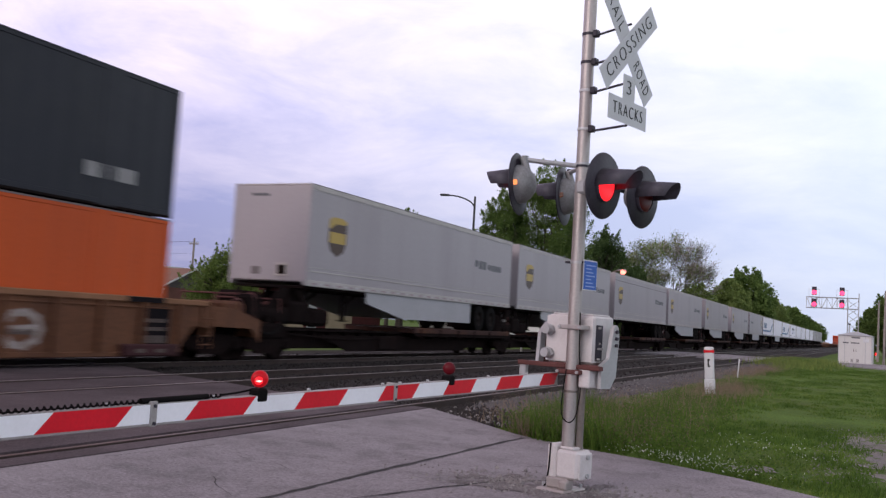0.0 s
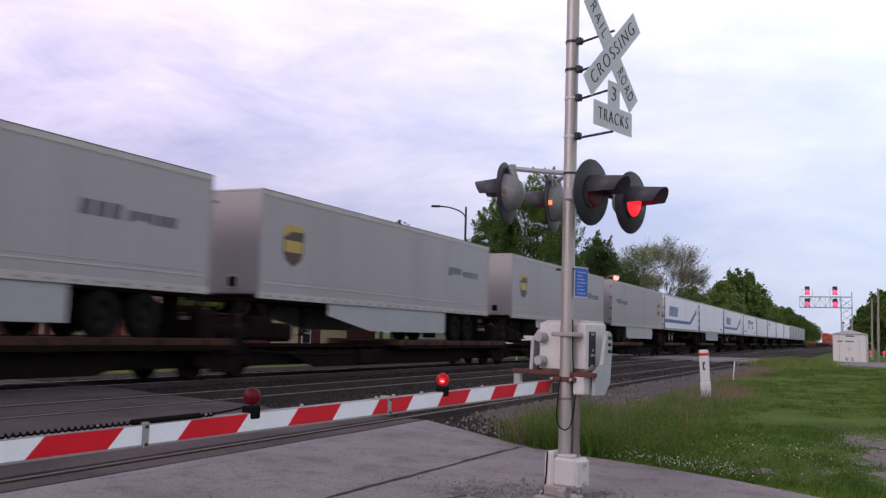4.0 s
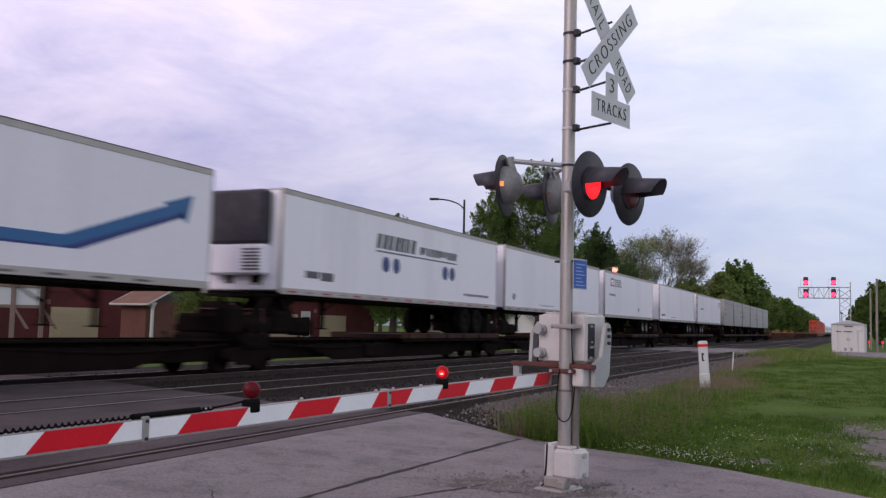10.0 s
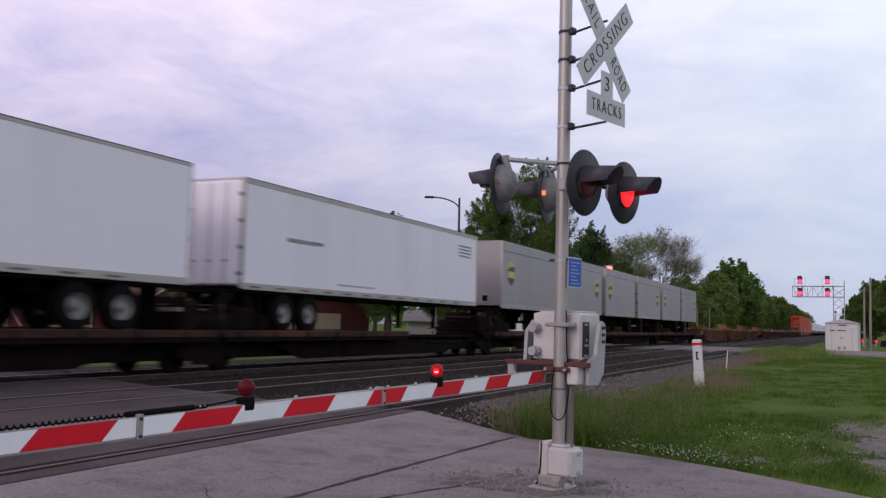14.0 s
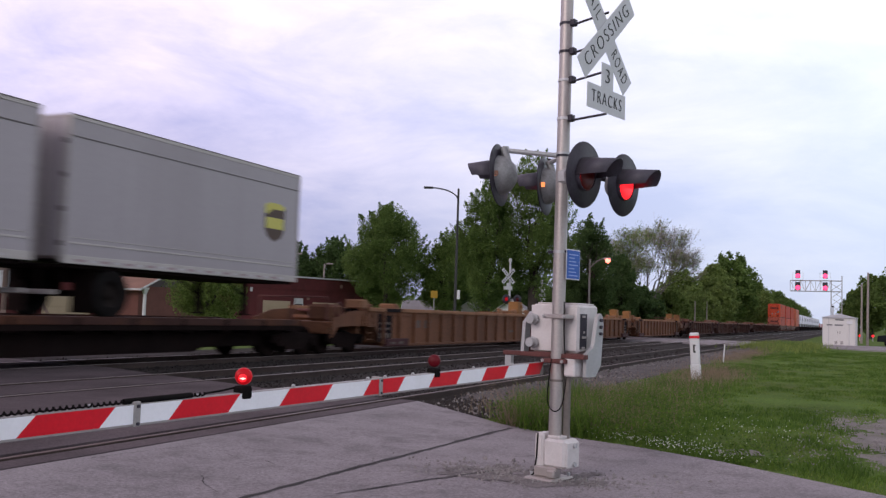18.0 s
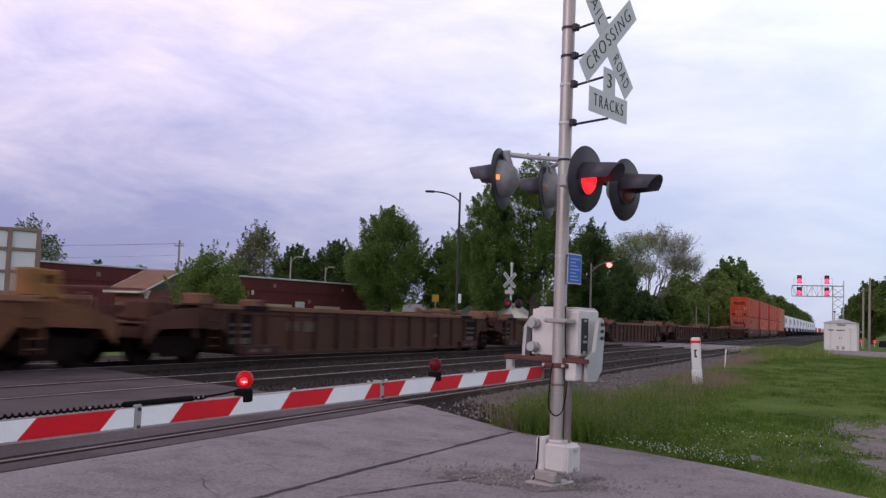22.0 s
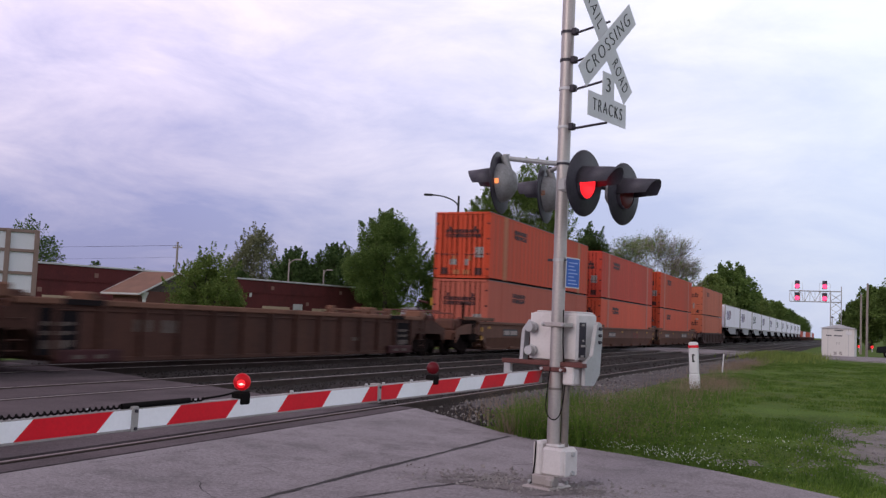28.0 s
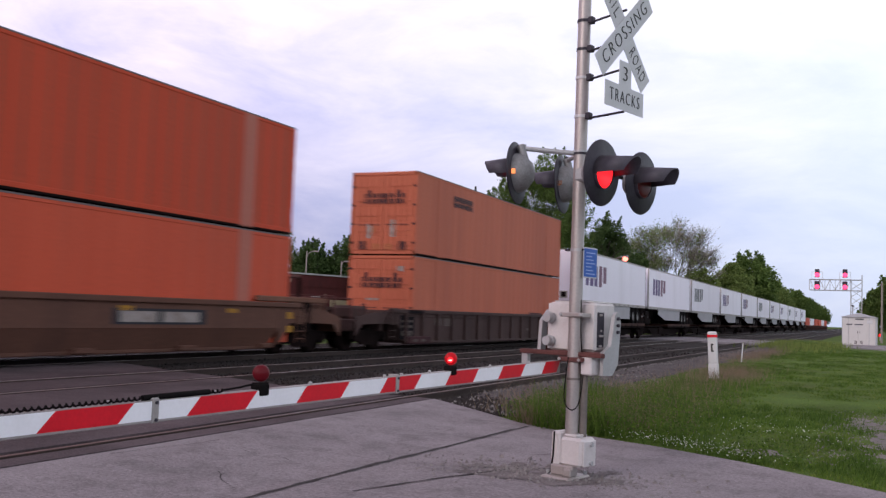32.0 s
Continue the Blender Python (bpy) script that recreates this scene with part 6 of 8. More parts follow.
    bt.box((-hw + 0.02, L - 0.06, z + 0.1), (hw - 0.02, L - 0.02, z + H - 0.04), paint, 0.01)
    part("floor", bt, T)
    for s in (-1, 1):
        d = MB()
        d.box((0.01 * s, 0.02, z + 0.14), (s * (hw - 0.10), 0.06, z + H - 0.12), paint, 0.01)
        if style == "lines":
            for xa in (0.30, 0.56, 0.98):
                d.box((s * xa, -0.006, z + 0.20), (s * (xa + 0.13), 0.03, z + H - 0.18), paint, 0.015)
        else:
            for k in range(5):
                zz = z + 0.28 + k * 0.52
                d.box((s * 0.10, -0.004, zz), (s * (hw - 0.16), 0.03, zz + 0.36), paint, 0.015)
        dd = part("door", d, T, "panelled container door")
        for k in range(4):
            hg = MB()
            zz = z + 0.36 + k * 0.66
            hg.box((s * (hw - 0.15), -0.012, zz), (s * (hw - 0.02), 0.02, zz + 0.07), M_DARKBAR, 0.006)
            part("hinge", hg, dd, "dark worn hinge")
        for k, (xa, za, wd, hh) in enumerate(((0.08, 0.16, 0.30, 0.20), (0.62, 0.15, 0.35, 0.30), (0.30, 0.75, 0.14, 0.22), (0.52, 2.05, 0.12, 0.2))):
            gr = MB()
            gr.box((s * xa, -0.0085, z + za), (s * (xa + wd), -0.0065, z + za + hh), M_DARKBAR if k % 2 else M_PATCH)
            tagged(part("grime", gr, dd, "rubbed dirty patch"), kind="stuff")
        for xx in (0.22, 0.46, 0.70, 0.92):
            lk = MB()
            lk.cyl((s * xx, -0.02, z + 0.08), (s * xx, -0.02, z + H - 0.08), 0.018, M_CHASSIS if style == "lines" else paint, n=6)
            lk.box((s * xx - 0.09, -0.03, z + 1.0), (s * xx + 0.09, 0.0, z + 1.05), M_RUST, 0.006)
            part("lock_rod", lk, dd, "lock rod")
    mk = MB()
    rl = MB()
    rl.box((-hw + 0.11, 0.0, z), (hw - 0.11, 0.06, z + 0.13), paint, 0.01)
    part("end_sill", rl, T)
    rl = MB()
    rl.box((-hw + 0.11, 0.0, z + H - 0.11), (hw - 0.11, 0.06, z + H), paint, 0.01)
    part("end_header", rl, T)
    rr = random.Random(seed)
    for row in range(2):
        xx = -0.78
        while xx < 0.75:
            wd = rr.uniform(0.09, 0.17)
            mk.box((xx, -0.016, z + H - 1.12 + row * 0.2), (xx + wd, -0.010, z + H - 0.95 + row * 0.19), M_DARKBAR if style != "night" else M_RIM)
            xx += wd + 0.03
    part("door_lettering", mk, T, "dark lettering on the doors")
    if style == "lines":
        for xa, xb_, za, zb in ((0.62, 1.02, 0.90, 1.36), (-0.55, -0.2, 0.57, 0.82), (0.15, 0.32, 0.55, 0.83)):
            mk = MB()
            mk.box((xa, -0.014, z + za), (xb_, -0.004, z + zb), M_RIM, 0.002)
            part("placard", mk, T, "pale placard on the doors")
    if style == "ribs":
        for xa, xb_, za, zb in (((-0.62, -0.40, 0.55, 1.05), (0.30, 0.52, 0.60, 1.20)) if z > 1 else ((-0.55, -0.05, 1.28, 1.36), (0.62, 0.92, 2.30, 2.48))):
            mk = MB()
            mk.box((xa, -0.014, z + za), (xb_, -0.004, z + zb), M_STENCILPALE, 0.002)
            part("placard", mk, T, "worn pale patch on the doors")
    return T


def put(ob, s):
    """Enters a piece of the train by its place along the train."""
    ob.matrix_basis = pose(TRACKS[2], s + SPEED * 28.0, RAIL_Z)
    TRAIN.append((ob, s))
    return ob


# trailers: place along the train, length, rear end near, style
G1, G2, G3 = "grey trailers", "white trailers", "short grey trailers"
LIST = [(-477.4, 16.1, False, "carrier", 1), (-460.4, 16.1, False, "carrier", 2), (-443.05, 16.1, False, "carrier", 3), (-426.1, 16.1, False, "carrier", 4),
        (-408.0, 16.1, False, "carrier", 5), (-389.0, 16.1, False, "carrier", 7), (-370.9, 16.0, True, "carrier", 8),
        (-353.7, 16.1, True, "fleet_blue", 9), (-336.4, 16.1, True, "white_skirt", 10), (-319.0, 16.0, True, "fleet_blue", 11), (-300.0, 16.1, False, "fleet_navy", 12),
        (-282.8, 16.0, False, "white_plain", 13), (-265.4, 14.2, False, "white_mark", 14), (-248.4, 16.1, False, "reefer_vents", 15), (-230.2, 15.9, True, "white_plain", 16)]
LABELS = {"carrier": "grey semi-trailer with brown and gold shield emblem on a flat car", "fleet_blue": "white semi-trailer with a blue swoosh stripe on a flat car",
          "white_skirt": "plain white semi-trailer with side skirt on a flat car", "fleet_navy": "white refrigerated semi-trailer with navy discs on a flat car",
          "white_plain": "plain white semi-trailer with dark top rail on a flat car", "white_mark": "white semi-trailer with small red emblem on a flat car",
          "reefer_vents": "plain white semi-trailer with nose vents on a flat car", "courier": "white semi-trailer with large purple lettering on a flat car",
          "pup": "short grey semi-trailer with shield emblem on a flat car"}
for s, L, rn, st, sd in LIST:
    put(trailer(L, 2.88, M_TGREY if st == "carrier" else M_TWHITE, rn, st, sd, LABELS[st], G1 if st == "carrier" else G2), s)
for i, s in enumerate((-211.25, -202.0, -192.6, -183.2, -173.8, -164.7)):
    put(trailer(8.35, 3.0, M_TGREY, i % 2 == 1, "pup", 50 + i, LABELS["pup"], G3), s)
COURIERS = [118.9 + 17.2 * i for i in range(11)]
first = {}
for i, s in enumerate(COURIERS):
    if i < 3:
        first[i] = trailer(16.1, 2.88, M_TWHITE, False, "courier", 60 + i, LABELS["courier"], "courier trailers")
        put(first[i], s)
    else:
        put(copy_thing(first[i % 3], Matrix()), s)

# flat cars under the trailers: joints lie just ahead of each near end
joints = [-478.6] + [p[0] - 0.85 for p in LIST[1:]] + [-212.4, -193.4, -174.6, -156.0]
for i, (a, b) in enumerate(zip(joints[:-1], joints[1:])):
    lo, hi = ((0.0, 0.56) if LIST[i][2] else (0.46, 1.0)) if i < len(LIST) else (0.0, 1.0)
    put(spine_car(b - a, "low rust-brown flat car carrying trailers", i == len(joints) - 2, lo, hi), a)
cj = [117.6 + 17.2 * i for i in range(12)]
base_car = put(spine_car(17.2, "low rust-brown flat car carrying trailers", False, 0.46, 1.0), cj[0])
for a in cj[1:-1]:
    put(copy_thing(base_car, Matrix()), a)

# empty and loaded well cars


def well_set(trucks, paint, top, tags, label, seed, clutter=True):
    for i, (a, b) in enumerate(zip(trucks[:-1], trucks[1:])):
        last = i == len(trucks) - 2
        outer = ([(0.0, 1)] if i == 0 else []) + ([(b - a, -1)] if last else [])
        put(well_car(b - a, paint, top, True, last, tags + NAMEPLATE if seed + i == 85 else tags, label, seed + i, clutter, outer), a)


well_set([-501.8, -480.9], M_TAN, 1.46, DATA, "tan well car carrying stacked containers", 70, False)
well_set([-153.1, -133.2, -113.6, -93.4], M_TAN, 1.46, DATA, "empty tan well car with ribbed sides", 71)
well_set([-89.7, -70.3, -50.8, -31.2], M_BROWN, 1.46, DATA, "empty dark brown rusty well car", 75)
well_set([-27.5, -8.1, 11.5, 30.7], M_BROWN, 1.46, DATA, "empty dark brown rusty well car", 79)
well_set([34.6, 54.1, 73.6, 93.1], M_OLIVE, 1.40, CDATA, "olive-brown well car loaded with orange containers", 83, False)
well_set([96.8, 116.3], M_DARKWELL, 1.35, DATA, "dark well car loaded with orange containers", 87, False)
STACKS = [(36.84, (M_ORANGEPINK, None), (M_ORANGE, M_PATCH)), (56.34, (M_ORANGE2, M_PATCHPALE), (M_ORANGERED, M_PATCHPALE)), (75.83, (M_ORANGE2, M_PATCHPALE), (M_ORANGE, M_PATCHPALE))]
for s, low, up in STACKS:
    for z, (pm, strip) in ((0.35, low), (3.245, up)):
        put(container(pm, "orange container with dark lettering, upper of a stack" if z > 1 else "faded orange container, lower of a stack", z, "lines", int(s) + int(z), strip=strip), s)
for z in (0.35, 3.245):
    put(container(M_ORANGE3, "orange-red container with ribbed doors in a dark well car", z, "ribs", 91, 16.2), 99.4)
put(container(M_ORANGE0, "orange container below a black one", 0.35, "ribs", 95), -499.1)
put(container(M_NEARBLACK, "black container stacked on an orange one", 3.245, "night", 96), -499.1)
# the train's far tail: mixed single containers in wells
tail = [(308.0, M_ORANGE, 1), (328.0, M_TWHITE, 1), (348.0, M_ORANGE, 1), (368.0, M_ORANGE2, 1), (388.0, M_TWHITE, 1), (408.0, M_ORANGE, 1)]
for i, (s, pm, nz) in enumerate(tail):
    put(container(pm, "single container riding low in a far well car", 0.35, "ribs", 100 + i), s)
well_set([306.0 + 19.6 * i for i in range(7)], M_BROWN, 1.4, DATA, "dark brown well car in the train's tail", 110, False)


def graffiti(place, strokes, material, label):
    """Sprayed strokes on a well's side: slanted bars in the car's own y and z."""
    car = [o for o, q in TRAIN if q == place and o.name.startswith("well_car")][0]
    g = MB()
    for ya, za, yb, zb, w in strokes:
        d = Vector((yb - ya, zb - za)).normalized() * w / 2
        n = Vector((-d.y, d.x))
        g.prism([(ya - d.x + n.x, za - d.y + n.y), (yb + d.x + n.x, zb + d.y + n.y), (yb + d.x - n.x, zb + d.y - n.y), (ya - d.x - n.x, za - d.y - n.y)], 0.004, material, pose(1.461, 0, 0))
    tagged(part("graffiti", g, car), label, kind="stuff")


ring = [(14.95 + 0.42 * math.cos(a * 0.7), 0.72 + 0.32 * math.sin(a * 0.7), 14.95 + 0.42 * math.cos((a + 1) * 0.7), 0.72 + 0.32 * math.sin((a + 1) * 0.7), 0.13) for a in range(9)]
graffiti(-501.8, ring + [(14.75, 0.72, 15.2, 0.75, 0.12)], M_STENCILPALE, "round pale graffiti")
graffiti(-133.2, [(10.5, 0.95, 11.1, 0.98, 0.10), (10.8, 0.6, 10.82, 0.95, 0.12), (11.3, 0.6, 11.5, 0.98, 0.12), (11.5, 0.98, 11.8, 0.62, 0.12), (12.0, 0.62, 12.3, 0.95, 0.12)], M_GRAFRED, "faded red graffiti")
graffiti(54.1, [(11.2, 1.05, 11.25, 0.75, 0.12), (11.25, 1.05, 11.75, 1.0, 0.10), (11.5, 0.85, 11.85, 0.74, 0.10), (12.1, 1.05, 12.6, 0.76, 0.12), (12.1, 0.76, 12.6, 1.05, 0.12)], M_GRAFRED, "faded red graffiti")
# ---- far side of the tracks and the distance ----
M_BRICK = mat("dark_red_brick", (0.105, 0.024, 0.025), 0.9, 0, 0.25, 0.8, 9, 0.2, (0.05, 0.017, 0.018), 0.6)
M_COPING = mat("white_coping", (0.5, 0.5, 0.5), 0.7, 0, 0.15, 1, 20, 0.05)
M_STAR = mat("anchor_plate", (0.24, 0.13, 0.11), 0.8, 0, 0.2, 2, 20, 0.05)
M_TANDOOR = mat("tan_garage_door", (0.40, 0.31, 0.21), 0.6, 0, 0.08, 1, 20, 0.03)
M_ROOF = mat("brown_shingles", (0.21, 0.115, 0.085), 0.9, 0, 0.2, 1.2, 14, 0.3, (0.15, 0.085, 0.065), 0.5)
M_ROOFGREY = mat("grey_shingles", (0.25, 0.24, 0.25), 0.9, 0, 0.2, 1.2, 14, 0.3)
M_SIDING = mat("pale_siding", (0.55, 0.53, 0.52), 0.7, 0, 0.08, 1, 20, 0.05)
M_WHITEWALL = mat("white_house_paint", (0.86, 0.86, 0.86), 0.7, 0, 0.06, 1, 20, 0.05)
M_HOUSEDARK = mat("dark_gable_siding", (0.075, 0.062, 0.066), 0.8, 0, 0.15, 2, 20, 0.1)
M_HOUSEWALL = mat("house_brown_brick", (0.13, 0.055, 0.045), 0.9, 0, 0.2, 2, 16, 0.2)
M_BARK = mat("bark", (0.060, 0.048, 0.042), 0.95, 0, 0.35, 2, 18, 0.5)
M_BARKPALE = mat("pale_bark", (0.165, 0.145, 0.135), 0.95, 0, 0.3, 2, 18, 0.4)
M_POLEWOOD = mat("weathered_pole", (0.27, 0.235, 0.215), 0.9, 0, 0.2, 2, 20, 0.2)
M_BOARDWHITE = mat("board_panel_white", (0.62, 0.62, 0.66), 0.6, 0, 0.06, 1, 20, 0.03)
M_BOARDFRAME = mat("board_frame_brown", (0.22, 0.155, 0.135), 0.8, 0, 0.15, 2, 20, 0.1)
M_HUT = mat("hut_cream_paint", (0.62, 0.60, 0.58), 0.6, 0, 0.08, 1.2, 20, 0.05, (0.44, 0.40, 0.37), 0.3, streak=True)
M_YELLOW = mat("yellow_sign", (0.36, 0.22, 0.02), 0.5, 0, 0.08, 2, 20, 0)
M_CARPAINT = mat("black_car_paint", (0.012, 0.013, 0.017), 0.2, 0.2, 0.1, 2, 20, 0)
M_WINDOW = glass("dark_window_glass", (0.02, 0.022, 0.028), 0.05)


def leaf_material(name, color, vary=0.32):
    m = bpy.data.materials.new(name)
    m.use_nodes = True
    n, l = m.node_tree.nodes, m.node_tree.links
    b = n["Principled BSDF"]
    b.inputs["Roughness"].default_value = 0.75
    b.inputs["Specular IOR Level"].default_value = 0.1
    g = n.new("ShaderNodeNewGeometry")
    co = n.new("ShaderNodeTexCoord")
    nz = n.new("ShaderNodeTexNoise")
    nz.inputs["Scale"].default_value = 0.5
    l.new(co.outputs["Object"], nz.inputs["Vector"])
    ad = n.new("ShaderNodeMath")
    ad.operation = "ADD"
    l.new(g.outputs["Random Per Island"], ad.inputs[0])
    l.new(nz.outputs["Fac"], ad.inputs[1])
    rp = n.new("ShaderNodeValToRGB")
    dk = tuple(c * (1 - vary) for c in color)
    lt = (color[0] * (1 + vary) * 1.1, color[1] * (1 + vary), color[2] * (1 + vary * 0.6))
    rp.color_ramp.elements[0].position, rp.color_ramp.elements[0].color = 0.25, (*dk, 1)
    rp.color_ramp.elements[1].position, rp.color_ramp.elements[1].color = 0.85, (*lt, 1)
    mr = n.new("ShaderNodeMath")
    mr.operation = "MULTIPLY"
    mr.inputs[1].default_value = 0.55
    l.new(ad.outputs[0], mr.inputs[0])
    l.new(mr.outputs[0], rp.inputs[0])
    l.new(rp.outputs[0], b.inputs["Base Color"])
    # light passes through the thin leaf
    tr = n.new("ShaderNodeBsdfTranslucent")
    mx = n.new("ShaderNodeMixShader")
    mx.inputs[0].default_value = 0.5
    l.new(rp.outputs[0], tr.inputs["Color"])
    l.new(b.outputs[0], mx.inputs[1])
    l.new(tr.outputs[0], mx.inputs[2])
    l.new(mx.outputs[0], n["Material Output"].inputs["Surface"])
    MATS[name] = m
    return m


M_LEAF = leaf_material("maple_leaves", (0.128, 0.205, 0.062))
M_LEAFDARK = leaf_material("dark_leaves", (0.084, 0.142, 0.054))
# scrub and far trees: light green, with distance haze put into the colour
M_LEAFLIGHT = leaf_material("light_hazy_leaves", (0.172, 0.246, 0.080))
M_BUSH = leaf_material("bush_leaves", (0.150, 0.222, 0.066), 0.4)
M_LEAFPALE = leaf_material("pale_leaves", (0.20, 0.225, 0.14))
M_TWIG = mat("pale_twigs", (0.36, 0.31, 0.29), 0.9, 0, 0.2, 3, 20, 0)
M_BUDS = leaf_material("opening_leaves", (0.185, 0.265, 0.090))
M_BLADE = leaf_material("grass_blades", (0.110, 0.188, 0.035), 0.3)
M_BLADEDARK = leaf_material("dark_grass_blades", (0.076, 0.142, 0.030))
M_BLADEDRY = leaf_material("dry_grass_blades", (0.24, 0.195, 0.145))
M_BLADEPALE = leaf_material("pale_grass_blades", (0.165, 0.222, 0.066))
M_SEED = leaf_material("pinkish_seed_heads", (0.24, 0.170, 0.145), 0.2)
M_FLOWER = mat("clover_white", (0.80, 0.80, 0.74), 0.8, 0, 0.1, 3, 30, 0)


def quads_mesh(name, centres, size, rng, material, flatten=1.0, aspect=1.0):
    """Many small leaf quads with random turns, in one mesh."""
    n = len(centres)
    a = rng.normal(size=(n, 3))
    a[:, 2] *= flatten
    a /= np.linalg.norm(a, axis=1, keepdims=True)
    b = np.cross(a, rng.normal(size=(n, 3)) * np.array([flatten, flatten, 1.0]))
    b /= np.linalg.norm(b, axis=1, keepdims=True)
    s = (size * rng.uniform(0.6, 1.3, size=(n, 1)))
    p, q = a * s, b * s * aspect
    vs = np.stack([centres - p, centres - q * 0.6, centres + p, centres + q * 0.6], axis=1).reshape(-1, 3)
    me = bpy.data.meshes.new(name)
    me.vertices.add(4 * n)
    me.vertices.foreach_set("co", vs.ravel())
    me.loops.add(4 * n)
    me.loops.foreach_set("vertex_index", np.arange(4 * n, dtype=np.int32))
    me.polygons.add(n)
    me.polygons.foreach_set("loop_start", np.arange(0, 4 * n, 4, dtype=np.int32))
    me.materials.append(material)
    me.update(calc_edges=True)
    me.validate()
    return me


def limbs(mb, rng, p, d, length, r, depth, material, tips, spread):
    """A limb that tapers and forks."""
    steps = 3
    for i in range(steps):
        q = p + d * (length / steps)
        r2 = r * 0.82
        mb.cyl(p, q, max(r, 0.022), material, max(r2, 0.02), n=7 if r > 0.08 else 4, cap=False)
        p, r = q, r2
        d = (d + Vector(rng.normal(size=3) * 0.10) + Vector((0, 0, 0.04))).normalized()
    if depth <= 1:
        tips.append(p)
    if depth == 0:
        return
    for i in range(3 if depth > 1 else 2):
        w = Vector(rng.normal(size=3))
        nd = (d + w.normalized() * spread).normalized()
        if nd.z < -0.1:
            nd.z = abs(nd.z)
        limbs(mb, rng, p, nd, length * rng.uniform(0.6, 0.85), r * 0.68, depth - 1, material, tips, spread)


def tree(x, y, height, width, leaves, leaf_size, material, label, seed, base=0.18, bark=None, bare=False, name="tree", shape=1.0, shoot=1.0):
    rng = np.random.default_rng(seed)
    bark = bark or M_BARK
    T = thing(name, pose(x, y, -0.05), label, "tree")
    tk = MB()
    tips = []
    trunk_r = 0.028 * height if not bare else 0.020 * height
    fork = height * (0.30 if not bare else 0.26)
    tk.cyl((0, 0, 0), (0.05, 0.02, fork * 0.5), trunk_r * 1.25, bark, trunk_r, n=10)
    tk.cyl((0.05, 0.02, fork * 0.5), (0.0, 0.05, fork), trunk_r, bark, trunk_r * 0.8, n=10)
    k = 5 if not bare else 9
    for i in range(k):
        a = 2.4 * i + rng.uniform(-0.4, 0.4)
        lean = rng.uniform(0.25, 0.6) * (width / height) * 1.4
        foot, reach = fork * 0.97, height * 0.21
        if bare:
            foot, reach = fork * rng.uniform(0.75, 1.0), height * rng.uniform(0.11, 0.245)
            lean = rng.uniform(0.25, 1.0)
        d = Vector((math.cos(a) * lean, math.sin(a) * lean, 1)).normalized()
        limbs(tk, rng, Vector((0, 0.05, foot)), d, reach, trunk_r * (0.55 if not bare else 0.62), 2 if not bare else 5, bark, tips, 0.55 if not bare else 0.46)
    if bare:
        # fine twigs fan out of every limb's end, then the whole is brought to its height and width
        for p in list(tips):
            for k in range(3):
                q = p + (Vector((p.x * 0.09, p.y * 0.09, 0.55)) + Vector(rng.normal(size=3)) * 0.42) * rng.uniform(0.5, 1.1)
                tk.cyl(p, q, 0.010, M_TWIG, 0.005, n=3, cap=False)
        kz = height / max(v[2] for v in tk.v)
        wide = sorted(abs(v[0]) for v in tk.v)
        kx = 0.5 * width / wide[int(len(wide) * 0.985)]
        tk.v = [(v[0] * kx, v[1] * kx, v[2] * kz) for v in tk.v]
        tips = [Vector((p.x * kx, p.y * kx, p.z * kz)) for p in tips]
    part("trunk", tk, T, "trunk and limbs")
    if leaves:
        hw, h0 = width / 2, height * base
        hh = (height - h0) / 2
        n_l, n_s = (120, 70) if leaves > 9000 or bare else (45, 60)
        lobes, shoots = [], []
        while len(lobes) < n_l or len(shoots) < n_s:
            u = rng.uniform(-1, 1, 3)
            rr = np.linalg.norm(u)
            taper = 1.0 - 0.38 * shape * max(0, u[2]) - 0.15 * max(0, -u[2])
            if 0.30 < rr < 0.93 and len(lobes) < n_l:
                lobes.append((u[0] * hw * taper * 0.9, u[1] * hw * taper * 0.9, h0 + hh + u[2] * hh * 0.90, rng.uniform(0.07, 0.17) * width))
            elif 0.75 < rr < 1.0 and u[2] > -0.5:
                foot = (u[0] * hw * taper * 0.9, u[1] * hw * taper * 0.9, h0 + hh + u[2] * hh * 0.88)
                out = Vector((u[0] * 0.5, u[1] * 0.5, 0.9)).normalized() * rng.uniform(0.09, 0.2) * width * shoot
                shoots.append((*foot, *out))
        lobes, shoots = np.array(lobes), np.array(shoots)
        if bare:
            tp = np.array([tuple(t) for t in tips])
            # leaves have opened on one side of the crown only
            tp = tp[(tp[:, 0] < rng.normal(0.0, 0.9, len(tp))) | (rng.random(len(tp)) < 0.16)]
            pts = tp[rng.integers(0, len(tp), leaves)] + rng.normal(size=(leaves, 3)) * np.array([0.34, 0.34, 0.38])
        else:
            k = leaves // 6
            idx = rng.integers(0, n_l, leaves - k)
            d = rng.normal(size=(leaves - k, 3))
            d /= np.linalg.norm(d, axis=1, keepdims=True)
            rad = lobes[idx, 3:4] * rng.uniform(0.25, 1.0, size=(leaves - k, 1)) ** 0.5
            pts = lobes[idx, :3] + d * rad * np.array([1, 1, 0.85])
            # leafy shoots that stand up out of the crown
            idx = rng.integers(0, n_s, k)
            v = rng.random((k, 1))
            side = rng.normal(size=(k, 3)) * (0.035 * width) * (1.05 - v)
            pts = np.concatenate([pts, shoots[idx, :3] + shoots[idx, 3:] * v + side])
        part("crown", quads_mesh("crown", pts, leaf_size, rng, material, 0.6), T, "uneven leafy crown")
    return T


tree(-69.6, 97.8, 13.4, 7.4, 16000, 0.13, M_LEAFPALE, "pale half-leafed tree behind a brick building", 1, 0.15, M_BARKPALE, shape=1.3)
